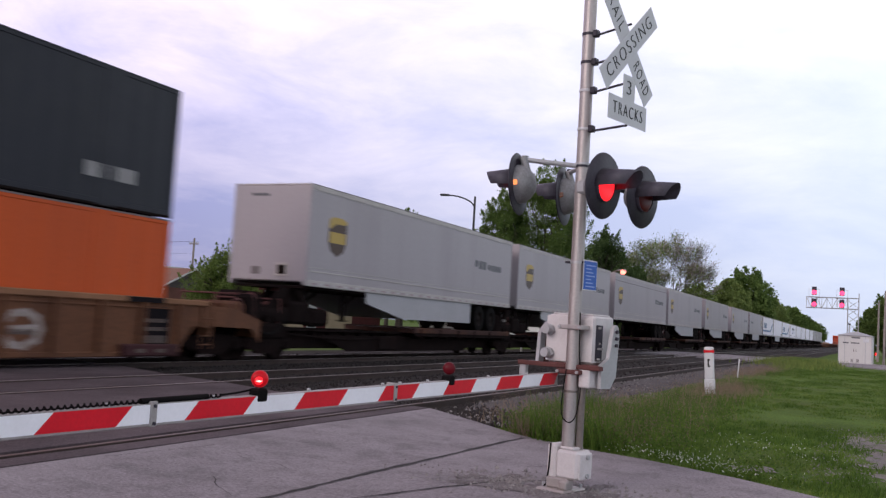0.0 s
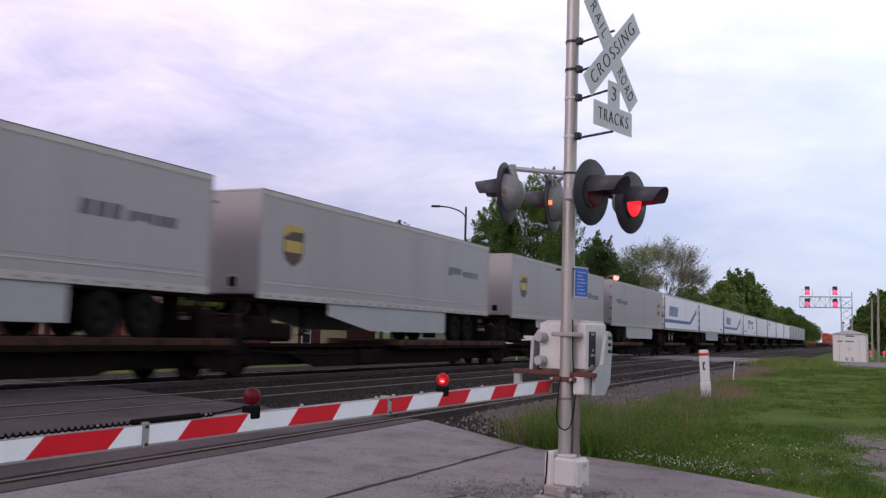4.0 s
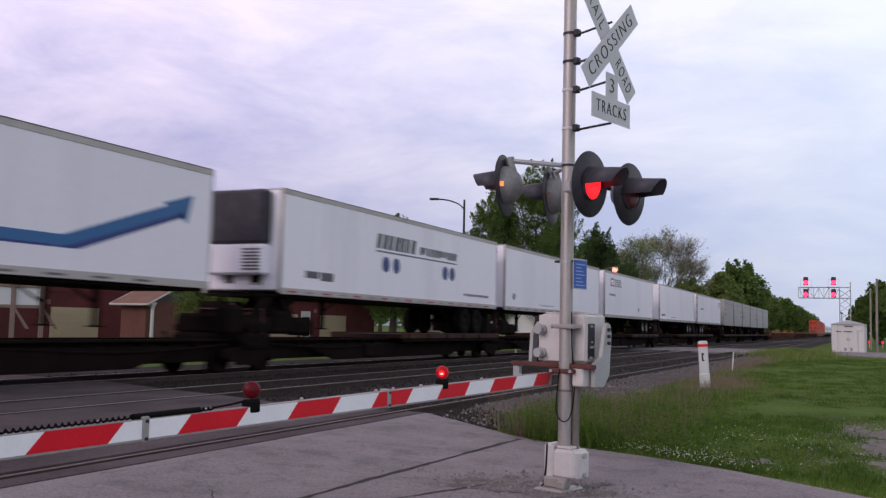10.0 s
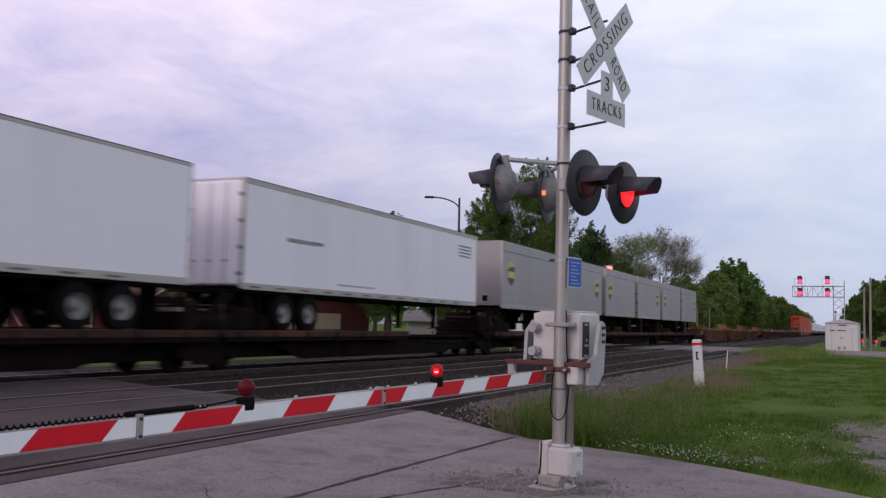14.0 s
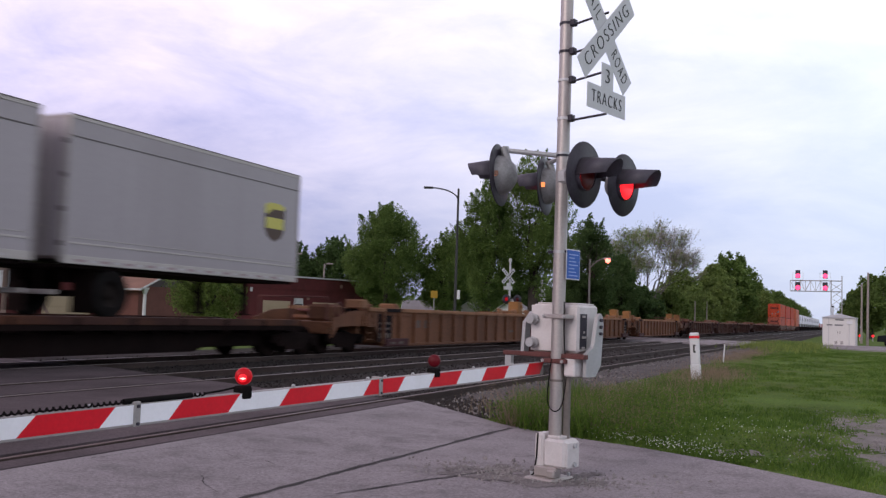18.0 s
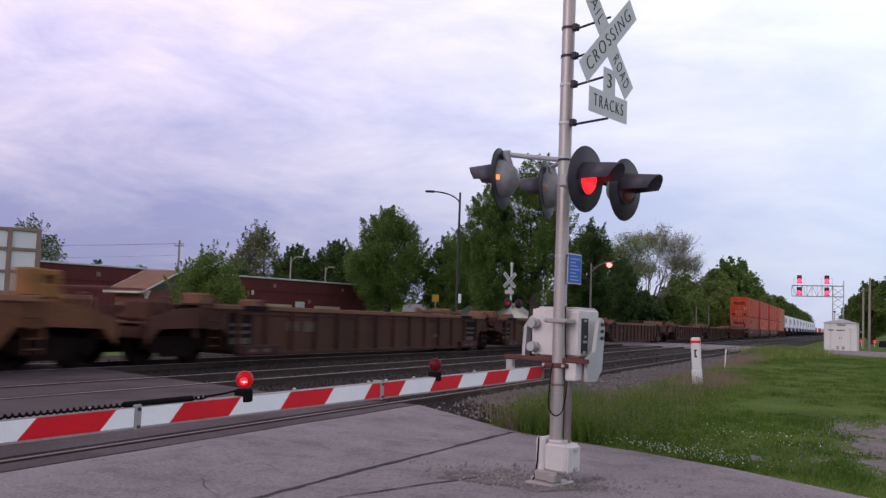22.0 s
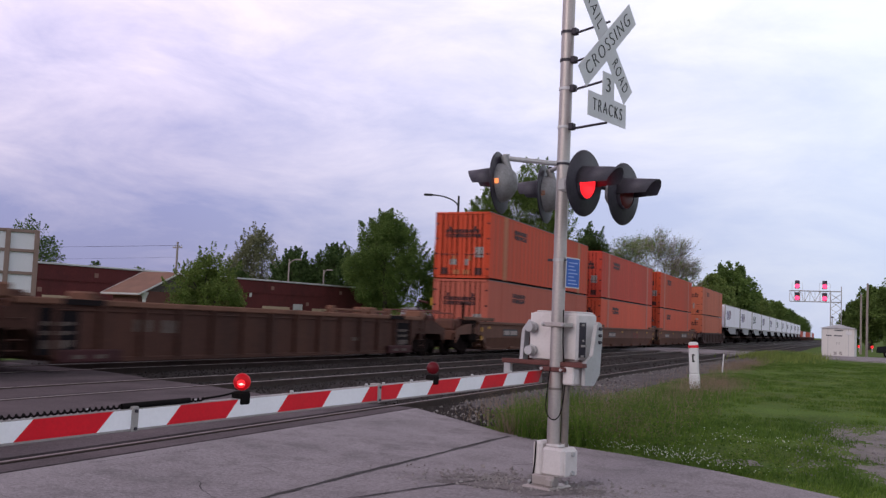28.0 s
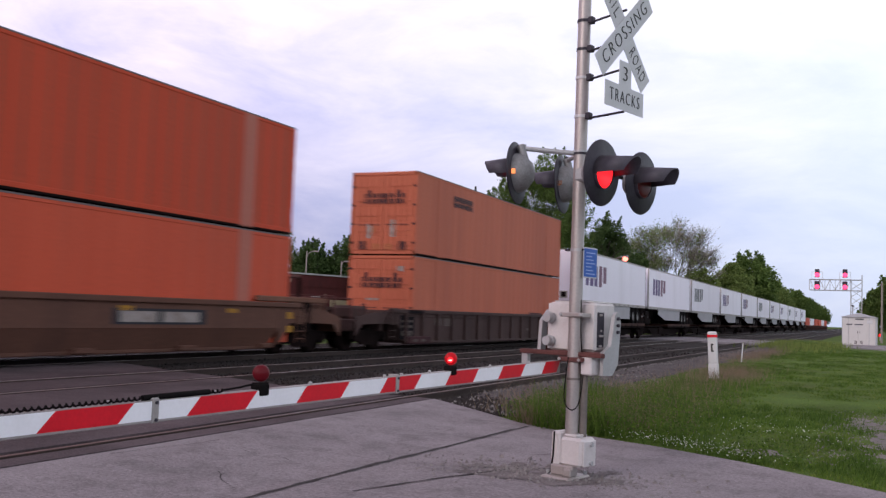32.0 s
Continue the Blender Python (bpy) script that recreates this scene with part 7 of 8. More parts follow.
tree(-59.8, 92.0, 9.6, 6.0, 16000, 0.16, M_LEAFDARK, "dark green tree behind a brick building", 2)
tree(-56.0, 94.5, 10.2, 6.8, 18000, 0.16, M_LEAFDARK, "dark green tree behind a brick building", 3)
tree(-52.0, 97.0, 8.6, 5.5, 14000, 0.16, M_LEAFDARK, "dark green tree behind a brick building", 4)
tree(-39.2, 75.6, 12.0, 8.4, 95000, 0.080, M_LEAF, "full green maple with an uneven crown", 5, 0.08, shape=1.25)
tree(-34.5, 78.6, 9.6, 5.6, 36000, 0.095, M_LEAF, "full green maple with an uneven crown", 6, 0.05)
tree(-37.5, 88.0, 10.2, 5.0, 26000, 0.11, M_LEAFDARK, "green tree in a row along a street", 7, 0.05)
tree(-25.2, 65.0, 12.4, 5.8, 85000, 0.065, M_LEAF, "tall green tree beside the tracks", 8, 0.08, shape=1.3)
tree(-22.2, 67.0, 14.6, 7.0, 80000, 0.068, M_LEAF, "tall open green tree beside the tracks", 9, 0.10, shape=0.9)
tree(-21.4, 80.5, 11.0, 5.6, 40000, 0.095, M_LEAFDARK, "dark green tree beside the tracks", 10, 0.04)
tree(-21.2, 92.5, 8.8, 4.0, 26000, 0.10, M_LEAFDARK, "small dark tree beside a street lamp", 11, 0.02)
tree(-23.5, 117.8, 15.5, 11.8, 22000, 0.095, M_BUDS, "tall budding tree with bare branches", 31, bark=M_BARKPALE, bare=True)
for i in range(11):
    a = i / 10
    rr = random.Random(40 + i)
    sx_, sy_, sw = -28.5 + 11.0 * a + rr.uniform(-0.6, 0.6), 119 + 8 * a + rr.uniform(-3, 3), rr.uniform(3.6, 5.0)
    far_k = max(1.0, -21.0 / sx_)
    tree(sx_ * far_k, sy_ * far_k, rr.uniform(5.0, 7.2) * far_k, sw * far_k, 12000, 0.15,
         M_LEAFLIGHT, "light green scrub tree along the railway", 60 + i, 0.0, shoot=0.5)
for i, (x, y, h, w) in enumerate([(-24.5, 186, 13.5, 9), (-24.4, 213, 18.4, 14), (-24.6, 265, 13.8, 11.5), (-24.0, 215, 15.0, 10), (-24.9, 276, 13.8, 12), (-26.8, 374, 15.5, 15),
                                  (-28.5, 472, 15.5, 16), (-30.0, 620, 15.0, 17), (-29, 175, 12.0, 10), (-22.3, 180, 9.3, 7), (-22.6, 214, 10.6, 7.8), (-23.6, 240, 11.7, 8)]):
    tree(x, y, h, w, 17000, 0.025 * max(10.0, w), M_LEAF if i in (1, 4, 5, 6, 7) else M_LEAFLIGHT, "green tree far along the railway", 80 + i, 0.0, shape=0.6, shoot=0.3)
for i, (x, y, h, w) in enumerate([(2.6, 150, 10.0, 7.0), (6.5, 146, 11.5, 8.5), (10.5, 152, 12.0, 9.0), (0.4, 158, 7.5, 5.0), (15.0, 150, 12.0, 9.0)]):
    tree(x, y, h, w, 14000, 0.20, M_LEAF, "dark green tree beyond the small hut", 100 + i, 0.0, shoot=0.5)
tree(-58.0, 52.0, 8.1, 5.4, 8000, 0.085, M_LEAFDARK, "sparse tree with reaching branches", 120, 0.25)
tree(-27.7, 35.3, 4.3, 4.0, 26000, 0.055, M_BUSH, "bushy light green young tree near the tracks", 121, 0.04, shape=1.5, shoot=1.4)
for i, (x, y, h) in enumerate([(-99, 100, 8.0), (-94, 104, 7.6), (-88, 106, 7.0), (-70, 88, 7.4), (-67, 90, 7.6), (-72.5, 90, 7.2), (-62, 96, 8.0), (-47, 112, 8), (-43, 118, 8), (-38, 120, 8)]):
    tree(x, y, h, 6.0, 7000, 0.17, M_LEAF if i % 2 else M_LEAFDARK, "distant green tree beyond the houses", 130 + i, 0.0)

# undergrowth that fills the gaps under the street's trees
for i in range(11):
    rr = random.Random(300 + i)
    tree(-45.5 + 2.5 * i + rr.uniform(-0.6, 0.6), 101 + rr.uniform(-3, 4), rr.uniform(5.0, 7.0), rr.uniform(5.0, 6.5), 9000, 0.17, M_LEAFDARK, "dark undergrowth tree behind the street", 300 + i, 0.0, shoot=0.5)

# far woods that close the horizon
rng = np.random.default_rng(7)
pts = []
for k in range(260):
    ang = rng.uniform(-math.pi, math.pi)
    if -0.02 < ang < 0.03 or -0.10 < ang < -0.02:
        continue
    dist = rng.uniform(420, 620)
    cx, cy = math.sin(ang) * dist, math.cos(ang) * dist
    hgt = rng.uniform(7, 14)
    n = 130
    d = rng.normal(size=(n, 3))
    d /= np.linalg.norm(d, axis=1, keepdims=True)
    pts.append(np.array([cx, cy, hgt * 0.5]) + d * np.array([9, 9, hgt * 0.5]) * rng.uniform(0.5, 1, size=(n, 1)))
pts = np.concatenate(pts)
wood = new("far_woods", quads_mesh("far_woods", pts, 1.6, rng, M_LEAF))
tagged(wood, "low dark green woods along the horizon", "woods", "", "stuff")


# buildings
def garage_building():
    """A long low brick building with a white coping; local y runs along the street front, local x points to the tracks."""
    m = pose(-49.2, 50.0, 0, 0, 0, -14.0)
    T = thing("brick_building", m, "long low dark red brick building with a pale coping", "building")
    w = MB()
    y0, y1, h = -32.0, 28.6, 4.25
    w.box((-14, y0, 0), (0, y1, h), M_BRICK, 0.02)
    w.box((0.0, y0, h - 1.05), (0.06, y1, h - 0.95), M_BRICK)
    part("wall", w, T)
    c = MB()
    c.box((-14.1, y0 - 0.1, h), (0.12, y1 + 0.1, h + 0.13), M_COPING, 0.02)
    part("coping", c, T, "pale coping along the roof edge")
    for i in range(14):
        s = MB()
        yy = y0 + 3 + i * 4.15
        zz = h - 0.55 if i % 2 else h - 1.75
        s.cyl((0.0, yy, zz), (0.05, yy, zz), 0.22, M_STAR, n=4)
        part("anchor_plate", s, T, "diamond wall anchor")
    for yy, ww in ((-3.9, 3.6), (15.6, 3.1), (21.4, 3.3)):
        d = MB()
        d.box((0.0, yy, 0.0), (0.05, yy + ww, 2.15), M_TANDOOR, 0.01)
        for k in range(4):
            d.box((0.05, yy + 0.05, 0.08 + k * 0.52), (0.07, yy + ww - 0.05, 0.52 + k * 0.52), M_TANDOOR, 0.01)
        part("garage_door", d, T, "tan panelled garage door")
    wd = MB()
    wd.box((0.0, 19.1, 0.0), (0.06, 20.2, 2.45), M_COPING, 0.01)
    ob = part("door", wd, T, "white-framed glass door")
    for za, zb in ((0.25, 1.05), (1.15, 1.95)):
        gl = MB()
        gl.box((0.06, 19.22, za), (0.07, 20.08, zb), M_WINDOW)
        part("pane", gl, ob)
    for ya, yb in ((12.7, 12.85), (12.95, 13.2), (14.15, 14.4)):
        lt = MB()
        lt.box((0.0, ya, 2.85), (0.03, yb, 3.2), M_COPING, 0.006)
        part("wall_letter", lt, T, "white mark on the brick wall")
    return T


garage_building()


def gable_house(x, y, rz, length, width, eave, ridge, wall, roof, gable, label, porch=False):
    """Local y runs along the ridge."""
    T = thing("house", pose(x, y, 0, 0, 0, rz), label, "house")
    w = MB()
    w.box((-width / 2, 0.3, 0), (width / 2, length - 0.3, eave), wall, 0.01)
    part("wall", w, T)
    for yy in (0.3, length - 0.42):
        g = MB()
        g.add([(-width / 2, yy, eave), (width / 2, yy, eave), (0, yy, ridge - 0.1), (-width / 2, yy + 0.12, eave), (width / 2, yy + 0.12, eave), (0, yy + 0.12, ridge - 0.1)],
              [[0, 1, 2], [5, 4, 3], [0, 3, 4, 1], [1, 4, 5, 2], [2, 5, 3, 0]], gable)
        part("gable", g, T, "gable wall under the roof")
    r = MB()
    ov = 0.5
    for s in (-1, 1):
        ax, az = s * (width / 2 + ov), eave - (ridge - eave) / (width / 2) * ov
        vs = [(0, -0.2, ridge), (0, length + 0.2, ridge), (ax, length + 0.2, az), (ax, -0.2, az)]
        vs += [(a, b, c - 0.12) for a, b, c in vs]
        r.add(vs, [[0, 1, 2, 3], [7, 6, 5, 4], [0, 4, 5, 1], [1, 5, 6, 2], [2, 6, 7, 3], [3, 7, 4, 0]], roof)
    part("roof", r, T, "shingled gable roof")
    for s in (-1, 1):
        for yy in (-0.22, length + 0.20):
            f = MB()
            ax, az = s * (width / 2 + ov), eave - (ridge - eave) / (width / 2) * ov
            f.add([(0, yy, ridge + 0.02), (ax, yy, az + 0.02), (ax, yy, az - 0.09), (0, yy, ridge - 0.09),
                   (0, yy + 0.03, ridge + 0.02), (ax, yy + 0.03, az + 0.02), (ax, yy + 0.03, az - 0.09), (0, yy + 0.03, ridge - 0.09)],
                  [[0, 1, 2, 3], [7, 6, 5, 4], [0, 4, 5, 1], [1, 5, 6, 2], [2, 6, 7, 3], [3, 7, 4, 0]], M_COPING)
            part("fascia", f, T, "white fascia board")
        f = MB()
        f.box((s * (width / 2 + ov), -0.2, az - 0.07), (s * (width / 2 + ov + 0.04), length + 0.2, az + 0.03), M_COPING)
        part("gutter", f, T, "white gutter")
    for yy in () if porch else (0.32 * length, 0.7 * length):
        wn_ = MB()
        wn_.box((width / 2, yy, 0.9), (width / 2 + 0.05, yy + 0.9, 1.9), M_COPING, 0.01)
        ob = part("window", wn_, T, "white-framed window")
        pn = MB()
        pn.box((width / 2 + 0.05, yy + 0.08, 0.98), (width / 2 + 0.06, yy + 0.82, 1.82), M_WINDOW)
        part("pane", pn, ob)
    if porch:
        for xx in (-width / 2 + 0.2, width / 2 - 0.1):
            p = MB()
            p.cyl((xx, length + 0.1, 0), (xx, length + 0.1, eave - 0.45), 0.12, M_COPING, 0.10, n=12)
            p.cyl((xx, length + 0.1, eave - 0.5), (xx, length + 0.1, eave - 0.1), 0.11, M_COPING, 0.26, n=12)
            part("porch_post", p, T, "white porch post")
    return T


gable_house(-42.34, 47.39, -88.06, 2.54, 6.5, 2.58, 3.90, M_HOUSEWALL, M_ROOF, M_HOUSEDARK, "low house with a brown shingle roof and white fascia", True)
gable_house(-29.6, 82.9, 12, 5.0, 2.9, 2.1, 3.1, M_WHITEWALL, M_ROOFGREY, M_WHITEWALL, "small white gabled house behind the tracks")
gable_house(-34.9, 85.1, 24, 4.0, 2.7, 1.95, 2.8, M_SIDING, M_ROOFGREY, M_SIDING, "small pale gabled house with a grey roof")
gable_house(-35.5, 90.2, 112, 8.0, 5.0, 1.9, 2.85, M_SIDING, M_ROOFGREY, M_SIDING, "low house with a grey shingle roof")
gable_house(-68.0, 40.0, -14, 9.0, 7.0, 2.4, 4.0, M_SIDING, M_ROOF, M_SIDING, "pale house behind a hoarding")


def hoarding():
    """A white panelled board in a brown timber frame, seen from the tracks."""
    T = thing("hoarding", pose(-33.3, 30.2, 0, 0, 0, -35), "white panelled board in a brown timber frame", "billboard")
    n, step = 5, 1.18
    for i in range(n):
        for z0, z1 in ((1.95, 2.75), (2.85, 3.75), (3.85, 4.62)):
            p = MB()
            p.box((-0.03, -(i + 1) * step + 0.06, z0), (0.0, -i * step - 0.06, z1), M_BOARDWHITE, 0.006)
            part("panel", p, T, "white panel")
    for i in range(n + 1):
        p = MB()
        p.box((-0.06, -i * step - 0.10, -0.05), (0.10, -i * step + 0.10, 4.75), M_BOARDFRAME, 0.01)
        part("post", p, T, "brown timber post")
        b = MB()
        b.prism([(-i * step, 1.8), (-i * step + 0.12, 1.8), (-i * step + 0.7, 0.9), (-i * step + 0.55, 0.9)], 0.08, M_BOARDFRAME, pose(0.02, 0, 0))
        part("brace", b, T)
    for z in (1.88, 2.80, 3.80, 4.67):
        r = MB()
        r.box((-0.05, -n * step, z - 0.07), (0.07, 0.0, z + 0.07), M_BOARDFRAME, 0.01)
        part("rail", r, T, "brown timber rail")
    return T


hoarding()


def street_lamp(x, y, h, reach, toward, colour, label, lit=False, box=False):
    T = thing("street_lamp", pose(x, y, -0.05, 0, 0, toward), label, "street lamp")
    p = MB()
    p.cyl((0, 0, 0), (0, 0, h), 0.10, colour, 0.07, n=12)
    p.cyl((0, 0, 0), (0, 0, 0.25), 0.17, colour, 0.15, n=12)
    part("pole", p, T)
    a = MB()
    k = 9
    pts = [(reach * (1 - math.cos(math.pi / 2 * i / k)), 0, h - 0.8 + 0.8 * math.sin(math.pi / 2 * i / k)) for i in range(k + 1)] if not lit else \
          [(reach * (i / k), 0, h - 0.75 + 0.75 * math.sin(math.pi / 2 * i / k)) for i in range(k + 1)]
    a.tube(pts, 0.05, colour, 6)
    part("bracket", a, T, "curved bracket arm")
    hd = MB()
    hd.box((reach - 0.1, -0.12, pts[-1][2] - 0.07), (reach + 0.55, 0.12, pts[-1][2] + 0.07), colour if not lit else M_TRIMALU, 0.05)
    part("lamp_head", hd, T, "flat lamp head")
    if lit:
        g = MB()
        g.lathe([(-0.22, 0.0), (-0.17, 0.13), (0.0, 0.22), (0.17, 0.13), (0.22, 0.0)], M_SODIUM, 14, pose(reach + 0.3, 0, pts[-1][2] - 0.16))
        part("globe", g, T, "glowing orange lamp")
    if box:
        b = MB()
        b.box((-0.30, -0.16, 2.5), (-0.10, 0.16, 3.1), M_SIGN, 0.02)
        part("control_box", b, T, "small white box on the pole")
    return T


street_lamp(-23.55, 55.2, 9.75, 1.75, 204, M_LETTER, "tall black street lamp with a curved arm", box=True)
street_lamp(-19.25, 72.5, 6.35, 1.35, -16, M_POLEWOOD, "street lamp with a glowing orange globe", lit=True)
street_lamp(-52.3, 79.3, 7.2, 0.7, 30, M_POLEWOOD, "small grey yard lamp behind a building")
street_lamp(-49.3, 81.2, 6.3, 0.35, 30, M_POLEWOOD, "small grey yard lamp behind a building")


def wood_pole(x, y, h, label, arms=True, lean=0.0, r=0.15):
    T = thing("utility_pole", pose(x, y, -0.05, 0, lean, 0), label, "utility pole")
    p = MB()
    p.cyl((0, 0, 0), (0, 0, h), r, M_POLEWOOD, r * 0.75, n=10)
    part("pole", p, T)
    if arms:
        a = MB()
        a.box((-0.65, -0.05, h - 0.72), (0.65, 0.05, h - 0.60), M_POLEWOOD, 0.01)
        part("crossarm", a, T)
        for xx in (-0.6, -0.3, 0.3, 0.6):
            i = MB()
            i.cyl((xx, 0, h - 0.60), (xx, 0, h - 0.42), 0.05, M_GALV, n=6)
            part("insulator", i, T)
    return T


wood_pole(-70.8, 84.2, 9.4, "wooden utility pole with a crossarm")
wood_pole(1.15, 78.5, 5.8, "weathered wooden pole beside the hut", False, 0.6, 0.10)
wood_pole(0.93, 100.0, 5.9, "thin weathered pole behind the hut", False, 0.3, 0.11)
wood_pole(-17.6, 127.0, 4.4, "short pole beside the tracks", False, 0, 0.07)
wood_pole(-17.8, 118.0, 4.2, "short pole beside the tracks", False, 0, 0.07)
wires = MB()
for dx, dz in ((-0.6, 8.95), (0.6, 8.95), (0.0, 7.6)):
    pts = []
    for i in range(13):
        u = i / 12
        pts.append((-70.8 + dx - 45 * u, 84.2 - 40 * u, dz - 1.6 * math.sin(math.pi * u)))
    wires.tube(pts, 0.010, M_RUBBER, 4)
T = thing("power_lines", pose(0, 0, 0), "thin power lines running from the utility pole", "power line")
part("wire", wires, T)


def far_crossing_signal(x, y, rz, lights, label):
    T = thing("crossing_signal", pose(x, y, -0.05, 0, 0, rz), label, "crossing signal", "far crossing signals")
    p = MB()
    p.cyl((0, 0, 0), (0, 0, 4.55), 0.06, M_GALV, n=10)
    p.cyl((0, 0, 4.55), (0, 0, 4.75), 0.09, M_GALV, n=10)
    part("mast", p, T)
    for tilt in (-45, 45):
        b = MB()
        b.box((0.12 + (0.01 if tilt > 0 else 0), -0.55, -0.10), (0.13 + (0.01 if tilt > 0 else 0), 0.55, 0.10), M_COPING, 0.003)
        ob = part("crossbuck_blade", b, T, "white crossbuck blade", pose(0, -0.20, 3.74, tilt, 0, 0))
        t = MB()
        for i in range(8):
            t.box((0.131 + (0.01 if tilt > 0 else 0), -0.47 + i * 0.122, -0.05), (0.134 + (0.01 if tilt > 0 else 0), -0.41 + i * 0.122, 0.05), M_LETTER)
        part("lettering", t, ob)
    n = MB()
    n.box((0.11, -0.50, 2.98), (0.12, 0.10, 3.18), M_COPING, 0.003)
    n.box((0.11, -0.30, 3.18), (0.12, -0.10, 3.36), M_COPING, 0.003)
    part("number_plate", n, T, "white plate")
    if lights:
        for s in (-1, 1):
            d = MB()
            d.lathe([(0.25, 0.0), (0.25, 0.27), (0.235, 0.27), (0.235, 0.0)], M_BLACK, 20, pose(0, s * 0.38, 2.45))
            ob = part("background_disc", d, T, "black disc")
            l = MB()
            l.lathe([(0.255, 0.11), (0.27, 0.08), (0.275, 0.0)], M_REDRIM if s < 0 else M_REDOFF, 14, pose(0, s * 0.38, 2.45))
            part("lens", l, ob, "red lens")
            hh = MB()
            hh.box((0.25, s * 0.38 - 0.16, 2.57), (0.5, s * 0.38 + 0.16, 2.59), M_BLACK, 0.006)
            part("hood", hh, ob)
        a = MB()
        a.cyl((0.1, -0.4, 2.45), (0.1, 0.4, 2.45), 0.03, M_GALV, n=8)
        part("crossarm", a, T)
    return T


far_crossing_signal(-17.55, 48.9, -35, True, "distant crossing signal with white crossbuck and flashers")
far_crossing_signal(-24.4, 76.2, 150, False, "distant crossbuck seen from behind")
far_crossing_signal(-51.0, 108.6, 120, False, "distant crossbuck seen from behind")
T = thing("warning_sign", pose(-31.0, 68.3, -0.05, 0, 0, -65), "small yellow warning sign on a post", "sign")
p = MB()
p.cyl((0, 0, 0), (0, 0, 3.4), 0.035, M_GALV, n=6)
part("post", p, T)
p = MB()
p.box((0.04, -0.28, 2.8), (0.06, 0.28, 3.4), M_YELLOW, 0.01)
part("plate", p, T)


def relay_hut():
    T = thing("relay_hut", pose(-0.85, 76.5, -0.05, 0, 0, -4), "small cream metal equipment hut with double doors", "hut")
    w = MB()
    w.box((-1.17, 0, 0.0), (1.17, 2.0, 2.22), M_HUT, 0.015)
    part("wall", w, T)
    r = MB()
    vs = [(-1.28, -0.12, 2.22), (1.28, -0.12, 2.22), (1.28, 2.12, 2.22), (-1.28, 2.12, 2.22), (0, 0.6, 2.55), (0, 1.4, 2.55)]
    r.add(vs, [[0, 1, 4], [1, 2, 5, 4], [2, 3, 5], [3, 0, 4, 5], [3, 2, 1, 0]], M_GALV)
    part("roof", r, T, "low pale metal roof")
    for s in (-1, 1):
        d = MB()
        d.box((0.01 * s, -0.03, 0.12), (0.62 * s, 0.0, 1.95), M_HUT, 0.008)
        ob = part("door", d, T, "cream metal door")
        h = MB()
        h.cyl((s * 0.08, -0.05, 1.0), (s * 0.08, -0.05, 1.2), 0.02, M_TRIMDARK, n=6)
        for i in range(5):
            h.box((s * 0.1, -0.036, 0.22 + i * 0.05), (s * 0.3, -0.031, 0.25 + i * 0.05), M_TRIMDARK)
        part("handle", h, ob)
    for x0, x1, z in ((-0.85, -0.45, 1.62), (-0.30, 0.30, 1.62), (-0.25, 0.35, 2.02)):
        t = MB()
        t.box((x0, -0.036, z), (x1, -0.031, z + 0.09), M_GREYBAR)
        part("lettering", t, T, "unreadable dark lettering")
    v = MB()
    v.box((0.55, -0.06, 1.75), (0.95, 0.0, 2.02), M_SIGN, 0.02)
    part("vent", v, T, "small white vent box")
    for xx in (-1.15, -0.72, 0.72, 1.15):
        s_ = MB()
        s_.box((xx - 0.02, -0.02, 0), (xx + 0.02, 0.0, 2.2), M_GALV, 0.004)
        part("seam", s_, T)
    pipe = MB()
    pipe.cyl((-0.55, 1.5, 2.3), (-0.55, 1.5, 3.05), 0.05, M_GALV, n=8)
    pipe.cyl((-0.55, 1.5, 3.05), (-0.55, 1.5, 3.15), 0.10, M_BLACK, n=8)
    part("stack", pipe, T)
    return T


relay_hut()


